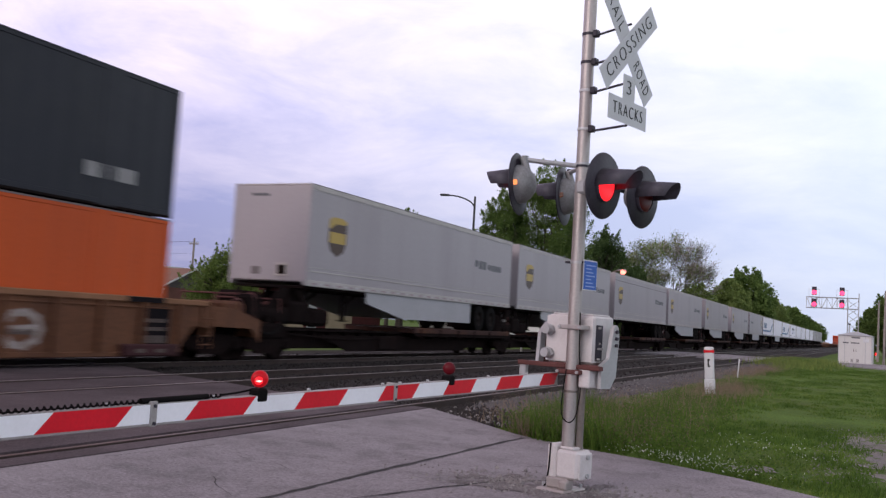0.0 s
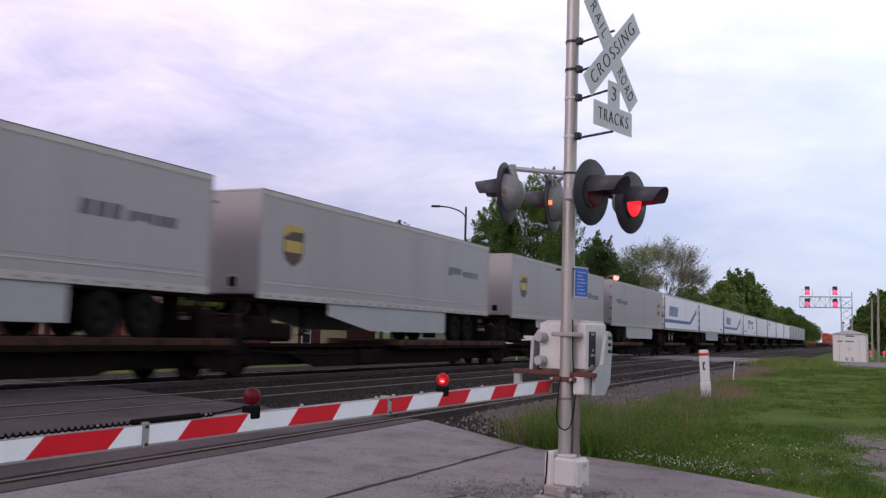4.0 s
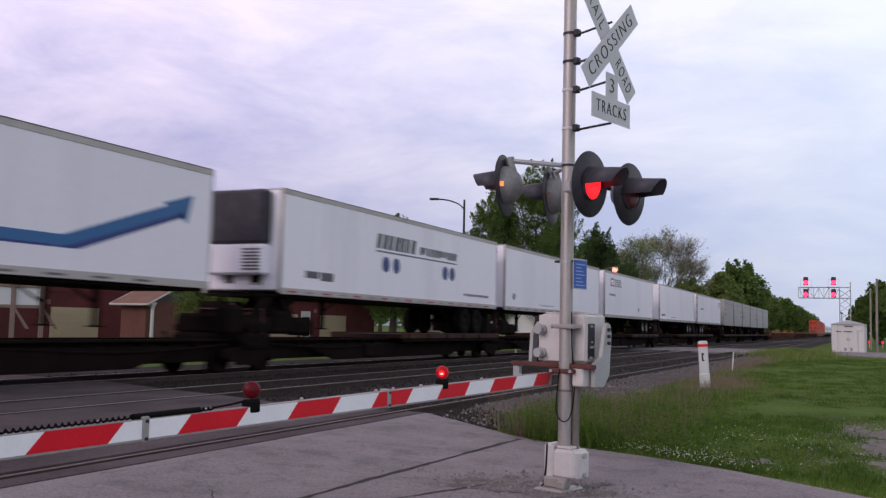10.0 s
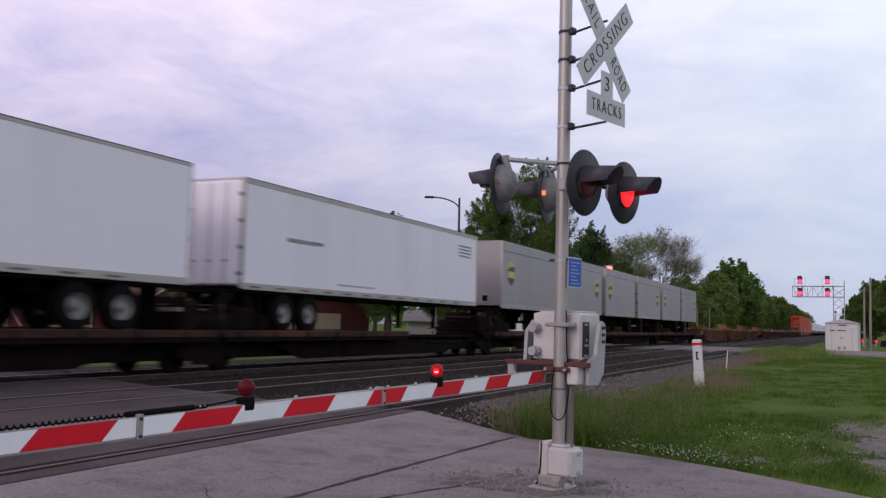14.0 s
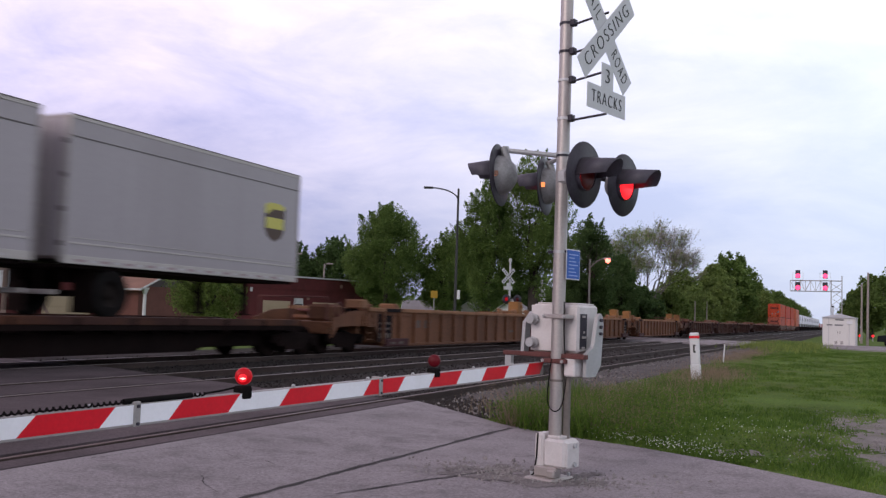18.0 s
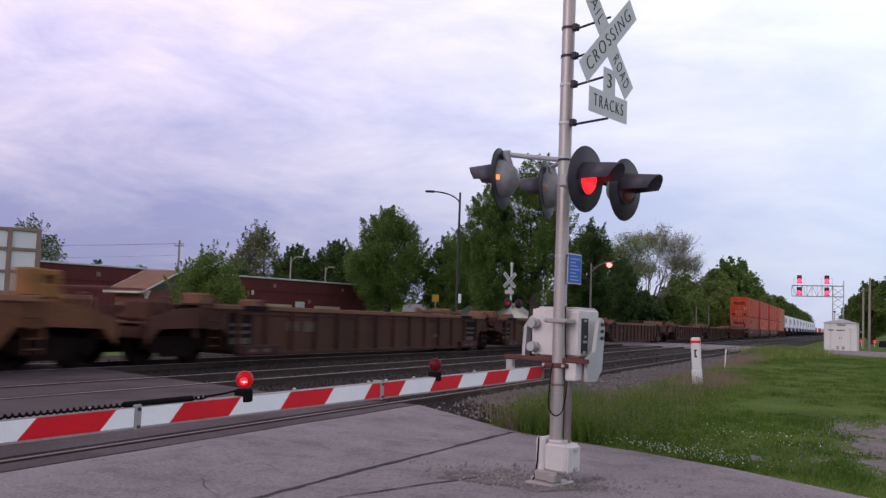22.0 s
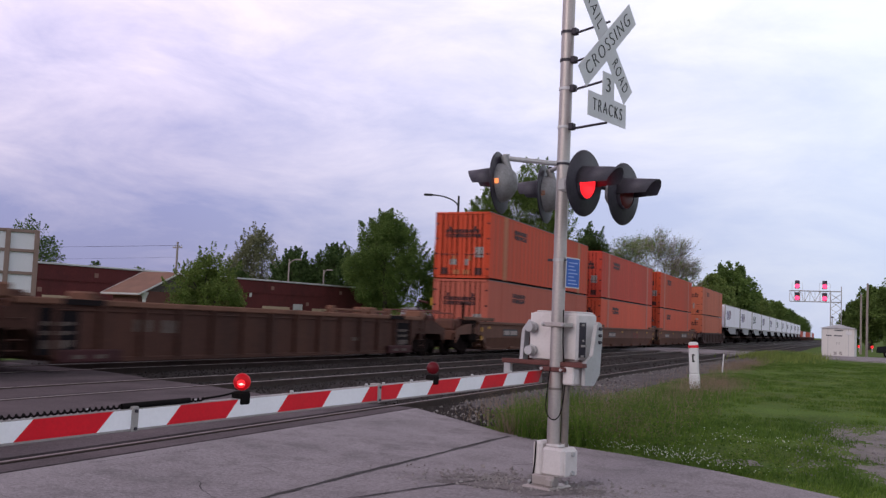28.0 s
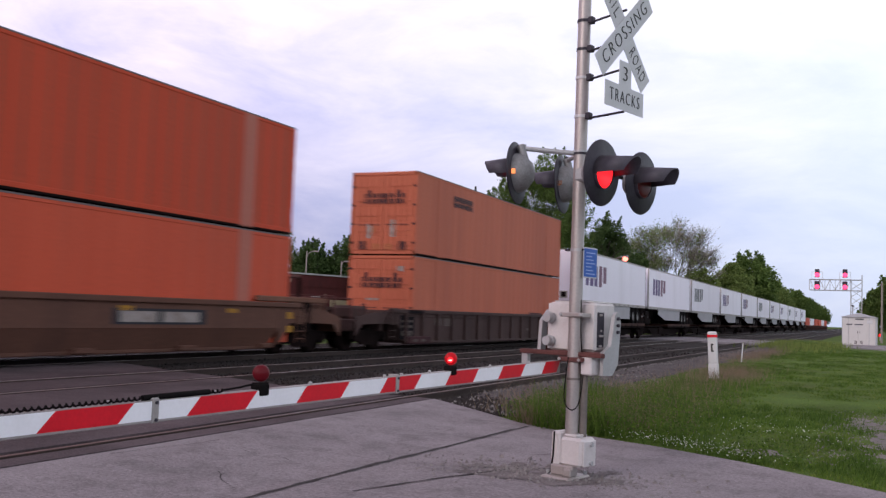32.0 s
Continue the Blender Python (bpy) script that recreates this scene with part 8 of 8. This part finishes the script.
def signal_bridge():
    """A cantilever truss with two signal heads; local x runs out over the tracks to -x."""
    T = thing("signal_bridge", pose(-2.0, 150.0, -0.05), "silver cantilever signal bridge with red lights over the tracks", "signal bridge")
    for dx in (-0.75, 0.75):
        for dy in (-0.4, 0.4):
            l = MB()
            top = 9.2 if dx > 0 else 8.55
            l.cyl((dx, dy, 0), (dx, dy, top), 0.07, M_GALV, n=6)
            part("tower_leg", l, T, "silver tower leg")
    b = MB()
    z = 0.4
    while z < 7.6:
        for dy in (-0.4, 0.4):
            b.cyl((-0.75, dy, z), (0.75, dy, z + 1.1), 0.035, M_GALV, n=4)
            b.cyl((0.75, dy, z), (-0.75, dy, z + 1.1), 0.035, M_GALV, n=4)
        z += 1.1
    part("tower_bracing", b, T, "crossed bracing of the tower")
    for zz in (6.85, 8.45):
        for dy in (-0.4, 0.4):
            c = MB()
            c.cyl((-6.5, dy, zz), (0.75, dy, zz), 0.06, M_GALV, n=6)
            part("chord", c, T, "horizontal truss chord")
    d = MB()
    n = 8
    for i in range(n):
        x0, x1 = -0.75 - i * 5.75 / n, -0.75 - (i + 1) * 5.75 / n
        za, zb = (6.85, 8.45) if i % 2 else (8.45, 6.85)
        for dy in (-0.4, 0.4):
            d.cyl((x0, dy, za), (x1, dy, zb), 0.035, M_GALV, n=4)
            d.cyl((x1, dy, 6.85), (x1, dy, 8.45), 0.03, M_GALV, n=4)
    part("truss_bracing", d, T, "slanted truss bracing")
    for xx in (-5.4, -1.55):
        cage = MB()
        for sx in (-0.75, 0.75):
            cage.cyl((xx + sx, -0.5, 6.9), (xx + sx, -0.5, 9.6), 0.025, M_GALV, n=4)
        for zz in (7.4, 8.5, 9.6):
            cage.cyl((xx - 0.75, -0.5, zz), (xx + 0.75, -0.5, zz), 0.025, M_GALV, n=4)
        part("service_cage", cage, T, "light service cage")
        for zc_ in (7.45, 9.25):
            hd = MB()
            hd.box((xx - 0.34, -0.62, zc_ - 0.5), (xx + 0.34, -0.5, zc_ + 0.75), M_BLACK, 0.12)
            ob = part("signal_head", hd, T, "black signal head")
            lt = MB()
            lt.lathe([(-0.33, 0.0), (-0.2, 0.26), (0.0, 0.34)], M_SIGRED, 14, pose(xx, -0.64, zc_ - 0.1, 0, 0, 90))
            part("lens", lt, ob, "glowing red signal lens")
    return T


signal_bridge()


def marker_post():
    T = thing("marker_post", pose(-3.52, 23.7, -0.03, 1.0, -3.2, 0), "white marker post with a red top band", "post")
    p = MB()
    p.box((-0.125, -0.07, 0), (0.125, 0.07, 0.42), M_SIGN, 0.03)
    p.box((-0.115, -0.06, 0.40), (0.115, 0.06, 1.20), M_SIGN, 0.03)
    part("post", p, T)
    b = MB()
    b.box((-0.120, -0.065, 1.05), (0.120, 0.065, 1.125), M_ARMRED, 0.01)
    part("band", b, T, "red band")
    c = MB()
    c.box((-0.035, -0.064, 0.70), (0.005, -0.0605, 0.90), M_LETTER)
    c.box((0.005, -0.064, 0.86), (0.03, -0.0605, 0.90), M_LETTER)
    c.box((0.005, -0.064, 0.70), (0.03, -0.0605, 0.74), M_LETTER)
    part("marking", c, T, "small black mark")
    return T


marker_post()
T = thing("stake", pose(-4.15, 34.1, -0.05, 0, 4, 0), "thin pale marker stake in the grass", "stake")
p = MB()
p.box((-0.02, -0.01, 0), (0.02, 0.01, 0.75), M_SIGN, 0.004)
part("stake", p, T)


def parked_car(x, y, rz):
    T = thing("car", pose(x, y, -0.02, 0, 0, rz), "dark parked car at the edge of the grass", "car")
    b = MB()
    side = [(-2.2, 0.35), (-2.25, 0.75), (-1.5, 0.92), (-0.8, 1.38), (0.7, 1.42), (1.5, 0.98), (2.2, 0.88), (2.25, 0.4)]
    b.prism(side, 1.75, M_CARPAINT, pose(-0.875, 0, 0))
    part("body", b, T, "glossy black body")
    w = MB()
    w.prism([(-1.3, 0.95), (-0.75, 1.32), (0.6, 1.35), (1.25, 1.0)], 1.77, M_WINDOW, pose(-0.885, 0, 0))
    part("window", w, T, "dark window band")
    for yy in (-1.4, 1.4):
        for s in (-1, 1):
            t = MB()
            t.lathe([(-0.1, 0.0), (-0.1, 0.31), (0.08, 0.32), (0.1, 0.2), (0.06, 0.0)], M_RUBBER, 16)
            ob = part("wheel", t, T, "black tyre", pose(s * 0.82, yy, 0.32, 0, 0, 0 if s > 0 else 180))
            r = MB()
            r.lathe([(0.09, 0.2), (0.105, 0.1), (0.105, 0.0)], M_RIM, 12)
            part("rim", r, ob, "grey rim")
    return T


parked_car(4.3, 83.6, 80)
# small red lights far down the road, on posts
for x in (0.95, 2.35):
    T = thing("road_flasher", pose(x, 120.0, -0.05), "distant red flashing light beside a far crossing", "flasher", "far flashers")
    p = MB()
    p.cyl((0, 0, 0), (0, 0, 0.5), 0.05, M_GALV, n=6)
    part("post", p, T)
    p = MB()
    p.lathe([(-0.10, 0.0), (-0.07, 0.11), (0.0, 0.15)], M_REDON, 12, pose(0, -0.1, 0.62, 0, 0, 90))
    part("lens", p, T, "glowing red lens")

# ---- grass, stones, sleepers ----
def blades_mesh(name, xs_, ys_, zs_, hs, material, rng, width=0.012):
    n = len(xs_)
    a = rng.uniform(0, 2 * math.pi, n)
    dx, dy = np.cos(a) * width, np.sin(a) * width
    lean = rng.normal(size=(n, 2)) * 0.32
    vs = np.empty((n, 3, 3))
    vs[:, 0] = np.stack([xs_ - dx, ys_ - dy, zs_], 1)
    vs[:, 1] = np.stack([xs_ + dx, ys_ + dy, zs_], 1)
    vs[:, 2] = np.stack([xs_ + lean[:, 0] * hs, ys_ + lean[:, 1] * hs, zs_ + hs], 1)
    me = bpy.data.meshes.new(name)
    me.vertices.add(3 * n)
    me.vertices.foreach_set("co", vs.ravel())
    me.loops.add(3 * n)
    me.loops.foreach_set("vertex_index", np.arange(3 * n, dtype=np.int32))
    me.polygons.add(n)
    me.polygons.foreach_set("loop_start", np.arange(0, 3 * n, 3, dtype=np.int32))
    me.materials.append(material)
    me.update(calc_edges=True)
    return me


def pave_edge(x):
    return np.interp(x, [p[0] for p in EDGE[:12]], [p[1] for p in EDGE[:12]])


def spread(n, x0, x1, y0, y1, rng, keep):
    """Points thinned with distance, kept where keep(x, y) is true."""
    x = rng.uniform(x0, x1, n)
    y = y0 + (y1 - y0) * rng.random(n) ** 1.7
    k = keep(x, y)
    return x[k], y[k]


rng = np.random.default_rng(11)
LAWN_GRID = np.array(lv).reshape(NY + 1, NX + 1, 3)[:, :, 2]


def bilinear(grid, u, v):
    """Samples a grid at columns u and rows v."""
    u = np.clip(u, 0, grid.shape[1] - 1.001)
    v = np.clip(v, 0, grid.shape[0] - 1.001)
    i, j = u.astype(int), v.astype(int)
    a, b = u - i, v - j
    return (grid[j, i] * (1 - a) + grid[j, i + 1] * a) * (1 - b) + (grid[j + 1, i] * (1 - a) + grid[j + 1, i + 1] * a) * b


def lawn_heights(x, y):
    return bilinear(LAWN_GRID, (x + 5.6) / 0.5, y - 8.0) - 0.01


def clumps(x, y, sx_, sy_, seed):
    """Smooth noise over the lawn, from a coarse table."""
    w, h = int(22 * sx_ * 3) + 2, int(60 * sy_ * 3) + 2
    table = np.array([[noise.noise(Vector((i / 3, j / 3, seed))) for i in range(w)] for j in range(h)])
    return bilinear(table, (x + 8) * sx_ * 3, (y - 6) * sy_ * 3)


bare = [(0.75, 14.3, 1.1, 1.9), (0.45, 10.9, 0.55, 1.0), (-1.05, 10.75, 0.32, 0.22), (0.4, 12.6, 0.6, 0.9)]


def green(x, y):
    k = y > pave_edge(x) + 0.02 + 0.05 * rng.random(len(x))
    for cx, cy, ra, rb in bare:
        k &= ((x - cx) / ra) ** 2 + ((y - cy) / rb) ** 2 > 0.45 + 0.9 * rng.random(len(x))
    return k & (x > np.where(y < 15.5, -4.7, -4.45) + 0.5 * rng.random(len(x)) + 0.35 * clumps(x, y, 0.8, 0.5, 31))


x, y = spread(330000, -5.0, 6.0, 8.6, 58.0, rng, green)
big, mid, small = clumps(x, y, 0.35, 0.30, 7), clumps(x, y, 1.3, 1.1, 2), clumps(x, y, 3.2, 2.6, 5)
h = rng.uniform(0.018, 0.060, len(x)) * np.clip(1.0 + 1.2 * big + 1.1 * mid + 1.0 * small, 0.35, 2.6)
tone = big * 0.7 + mid + 0.6 * small + rng.normal(size=len(x)) * 0.16
for sel, mt, what in ((tone <= -0.22, M_BLADEPALE, "pale yellowish patches of short grass"), ((tone > -0.22) & (tone <= 0.14), M_BLADE, "short green lawn grass"),
                      (tone > 0.14, M_BLADEDARK, "darker tufts of longer lawn grass")):
    tagged(new("lawn_grass", blades_mesh("lawn_grass", x[sel], y[sel], lawn_heights(x[sel], y[sel]), h[sel], mt, rng, 0.009)), what, "grass", "", "stuff")


def weedy(x, y):
    d = y - pave_edge(x)
    side = np.exp(-((x + 3.5) / 0.95) ** 2)
    thick = 0.55 + 1.1 * clumps(x, y, 1.4, 0.7, 13)
    return (d > 0.04) & (rng.random(len(x)) < side * thick * np.exp(-np.maximum(0, d - 3) / 5.0)) & (x > -4.9 + 0.3 * rng.random(len(x)))


x, y = spread(75000, -5.2, 0.0, 9.6, 32.0, rng, weedy)
h = rng.uniform(0.08, 0.30, len(x)) * np.interp(y, [13, 17, 20], [1.7, 1.1, 0.75]) * (0.55 + 0.6 * np.exp(-((x + 3.2) / 0.9) ** 2)) * np.clip(1.0 + 1.3 * clumps(x, y, 1.2, 0.7, 17), 0.4, 1.9)
for sel, mt, what in ((np.arange(len(x)) % 3 == 0, M_BLADE, "fresh green weeds beside the ballast"), (np.arange(len(x)) % 3 > 0, M_BLADEDARK, "tall rough green weeds beside the ballast")):
    tagged(new("weeds", blades_mesh("weeds", x[sel], y[sel], lawn_heights(x[sel], y[sel]), h[sel], mt, rng, 0.007)), what, "weeds", "", "stuff")


def seeding(name, x, y, h, label):
    """Thin stems that carry small pinkish seed heads."""
    z = lawn_heights(x, y)
    n = len(x)
    stems = blades_mesh(name, x, y, z, h, M_BLADEDRY, rng, 0.0035)
    tagged(new(name, stems), label, "grass", "", "stuff")
    k = rng.integers(0, n, n * 3)
    up = rng.uniform(0.55, 1.05, n * 3)
    p = np.stack([x[k], y[k], z[k] + h[k] * up], 1) + rng.normal(size=(n * 3, 3)) * np.array([0.05, 0.05, 0.015])
    tagged(new("seed_heads", quads_mesh("seed_heads", p, 0.011, rng, M_SEED, 1.4, 0.4)), "fine pinkish-brown seed heads over the weeds", "grass", "", "stuff")


x, y = spread(24000, -5.1, -2.0, 11.3, 30.0, rng, weedy)
seeding("dry_grass", x, y, rng.uniform(0.18, 0.42, len(x)), "thin brownish seeding grass beside the ballast")
x = np.concatenate([rng.normal(-3.3, 0.45, 1500), rng.normal(-4.3, 0.4, 2200)])
y = np.concatenate([rng.normal(24.6, 1.3, 1500), rng.normal(42, 6.0, 2200)])
seeding("reddish_grass", x, y, rng.uniform(0.12, 0.34, len(x)), "tufts of reddish dry grass round a post")
x, y = rng.normal(-3.6, 0.9, 7000), rng.normal(60, 3.2, 7000)
tagged(new("grass_mound", blades_mesh("grass_mound", x, y, np.full(len(x), 0.0), rng.uniform(0.2, 0.55, len(x)), M_BLADEPALE, rng, 0.03)), "light green grassy mound", "grass", "", "stuff")

# wheat-like grasses on the ballast shoulder beside the concrete
x, y = rng.normal(-4.7, 0.32, 260), rng.normal(13.2, 1.0, 260)
ok = y > pave_edge(x) + 0.15
seeding("tall_grass", x[ok], y[ok], rng.uniform(0.25, 0.55, int(ok.sum())), "tall pale grasses with drooping seed heads")

# broad-leaved weeds and clover in low clumps near the concrete and the ballast
cx, cy = rng.uniform(-4.4, -0.6, 190), rng.gamma(1.4, 0.7, 190)
cy = pave_edge(cx) + 0.1 + cy
sz = rng.uniform(0.05, 0.20, 190) * np.where(cx < -1.8, 1.2, 0.6)
bx, by = rng.normal(-2.75, 0.45, 16), rng.normal(14.2, 1.1, 16)
cx, cy, sz = np.concatenate([cx, bx]), np.concatenate([cy, by]), np.concatenate([sz, rng.uniform(0.16, 0.26, 16)])
weight = sz ** 2 / (sz ** 2).sum()
ci = rng.choice(len(cx), 15000, p=weight)
wx, wy = cx[ci] + rng.normal(size=15000) * sz[ci] * 0.8, cy[ci] + rng.normal(size=15000) * sz[ci] * 0.8
ok = wy > pave_edge(wx) + 0.03
wx, wy, ci = wx[ok], wy[ok], ci[ok]
wz = lawn_heights(wx, wy) + rng.random(len(wx)) * sz[ci] * 1.7
for sel, mt in ((np.arange(len(wx)) % 2 == 0, M_BLADEDARK), (np.arange(len(wx)) % 2 == 1, M_BLADE)):
    tagged(new("leafy_weeds", quads_mesh("leafy_weeds", np.stack([wx, wy, wz], 1)[sel], 0.019, rng, mt, 0.5)), "low clumps of broad-leaved weeds and clover", "weeds", "", "stuff")

# clover heads along the edge of the concrete and in one drift farther in
fx = np.concatenate([rng.uniform(-2.9, -2.0, 70), rng.normal(-1.75, 0.45, 420), rng.normal(-1.2, 0.6, 170)])
fy = pave_edge(fx) + np.concatenate([rng.gamma(1.6, 0.19, 490) + 0.06, rng.normal(2.6, 0.6, 170)])
fz = lawn_heights(fx, fy) + rng.uniform(0.05, 0.14, len(fx))
tagged(new("clover_flowers", quads_mesh("clover_flowers", np.stack([fx, fy, fz], 1), 0.0085, rng, M_FLOWER)), "small white clover flowers in the grass", "flowers", "", "stuff")


def stones(name, pts, sizes, material, label):
    n = len(pts)
    base = np.array([(1, 0, 0), (-1, 0, 0), (0, 1, 0), (0, -1, 0), (0, 0, 1), (0, 0, -1)], float)
    tri = np.array([(0, 2, 4), (2, 1, 4), (1, 3, 4), (3, 0, 4), (2, 0, 5), (1, 2, 5), (3, 1, 5), (0, 3, 5)])
    vs = base[None] * sizes[:, None, None] * rng.uniform(0.5, 1.2, (n, 6, 1)) + rng.normal(size=(n, 6, 3)) * sizes[:, None, None] * 0.2 + pts[:, None]
    fs = (tri[None] + (np.arange(n) * 6)[:, None, None]).reshape(-1, 3)
    me = bpy.data.meshes.new(name)
    me.from_pydata(vs.reshape(-1, 3).tolist(), [], fs.tolist())
    me.materials.append(material)
    return tagged(new(name, me), label, "stones", "", "stuff")


n = 18000
sx = np.concatenate([rng.uniform(-6.3, -4.2, n // 2), rng.uniform(-18.0, -6.0, n // 2)])
sy = np.concatenate([12.2 + 40 * rng.random(n // 2) ** 1.8, 12.8 + 36 * rng.random(n // 2) ** 1.6])
ok = sy > np.interp(sx, [p[0] for p in XEDGE] + [-5.7, -4.96, -4.27], [p[1] for p in XEDGE] + [12.5, 12.03, 11.54]) + 0.05
for c in TRACKS:
    ok &= np.abs(np.abs(sx - c) - GAUGE) > 0.07
sx, sy = sx[ok], sy[ok]
pale = (sx > -6.3) & (rng.random(len(sx)) < np.where(sy < 15.0, 0.14, 0.55))
for sel, mt, what in ((pale, M_STONE, "loose pale ballast stones beside the tracks"), (~pale, M_STONEDARK, "dark ballast stones between the rails")):
    stones("ballast_stones", np.stack([sx, sy, np.full(len(sx), -0.005)], 1)[sel], rng.uniform(0.018, 0.045, len(sx))[sel], mt, what)
dirt = MB()
for i in range(44):
    for j in range(30):
        cell = []
        for du, dv in ((0, 0), (1, 0), (1, 1), (0, 1)):
            px, py = -4.0 + (i + du) * 0.055, 7.0 + (j + dv) * 0.055
            cell.append((px, py, 0.012 * noise.noise(Vector((px * 0.5, py * 0.5, 9))) + 0.010 + 0.008 * max(0, noise.noise(Vector((px * 5, py * 5, 2))))))
        px, py = -3.97 + i * 0.055, 7.03 + j * 0.055
        q = math.hypot((px + 2.62) / 0.95, (py - 7.85) / 0.55) + 0.9 * noise.noise(Vector((px * 3.5, py * 3.5, 4)))
        if q < 0.60 and py < pave_edge(px) - 0.1:
            dirt.add(cell, [[0, 1, 2, 3]], M_DIRT)
flat("dirt_patch", dirt, "dark soil and broken asphalt round the signal's foot", "dirt")
a, r = rng.uniform(0, 2 * math.pi, 2600), np.abs(rng.normal(0, 0.36, 2600)) + 0.12
sx, sy = -2.6 + np.cos(a) * r * 1.5, 7.9 + np.sin(a) * r * 0.9
ok = sy < pave_edge(sx) - 0.1
stones("road_grit", np.stack([sx, sy, np.full(len(sx), 0.008)], 1)[ok], (0.003 + 0.022 * rng.random(len(sx)) ** 5)[ok], M_STONE, "grit and small stones round the foot of the signal")
n = 2200
sx, sy = rng.uniform(-0.6, 1.6, n), rng.uniform(10.2, 17.0, n)
stones("lawn_gravel", np.stack([sx, sy, lawn_heights(sx, sy) + 0.015], 1), rng.uniform(0.005, 0.016, n), M_STONE, "loose gravel in the bare patches of the lawn")

# sleepers: one mesh, an object for each
tie = MB()
tie.box((-1.3, -0.115, -0.16), (1.3, 0.115, 0.0), M_TIE, 0.012)
tie_mesh = tie.mesh("sleeper")
for tr in track_obs:
    yy = 13.4 if tr is not track_obs[2] else 15.6
    for i in range(90):
        ob = new("sleeper", tie_mesh)
        ob.parent = tr
        ob.matrix_basis = pose(random.uniform(-0.03, 0.03), yy + i * 0.56, RAIL_Z - 0.148 + random.uniform(-0.008, 0.004), 0, 0, random.uniform(-0.8, 0.8))

# the arm lamps run a little unevenly: lag in seconds by flash
ARM_LAG = {3: -0.08, 16: -0.06, 34: -0.09}


def motions():
    """All that moves: the train rolls at a steady speed; the lamp cores turn over as they flash."""
    for ob, s in TRAIN:
        walk(ob, [(0.0, pose(TRACKS[2], s + SPEED * 28.0, RAIL_Z)), (32.0, pose(TRACKS[2], s - SPEED * 4.0, RAIL_Z))])
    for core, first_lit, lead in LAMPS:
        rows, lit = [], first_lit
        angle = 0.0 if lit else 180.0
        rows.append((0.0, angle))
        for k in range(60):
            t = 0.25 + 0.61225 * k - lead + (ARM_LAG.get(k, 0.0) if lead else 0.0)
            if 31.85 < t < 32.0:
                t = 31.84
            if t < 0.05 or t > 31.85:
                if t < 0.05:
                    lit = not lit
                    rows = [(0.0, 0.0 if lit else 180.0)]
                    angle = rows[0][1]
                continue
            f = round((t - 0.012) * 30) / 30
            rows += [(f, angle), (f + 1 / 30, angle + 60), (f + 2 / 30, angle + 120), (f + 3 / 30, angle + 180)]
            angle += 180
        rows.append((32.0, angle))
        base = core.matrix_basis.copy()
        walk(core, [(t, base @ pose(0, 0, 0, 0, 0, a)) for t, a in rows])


motions()
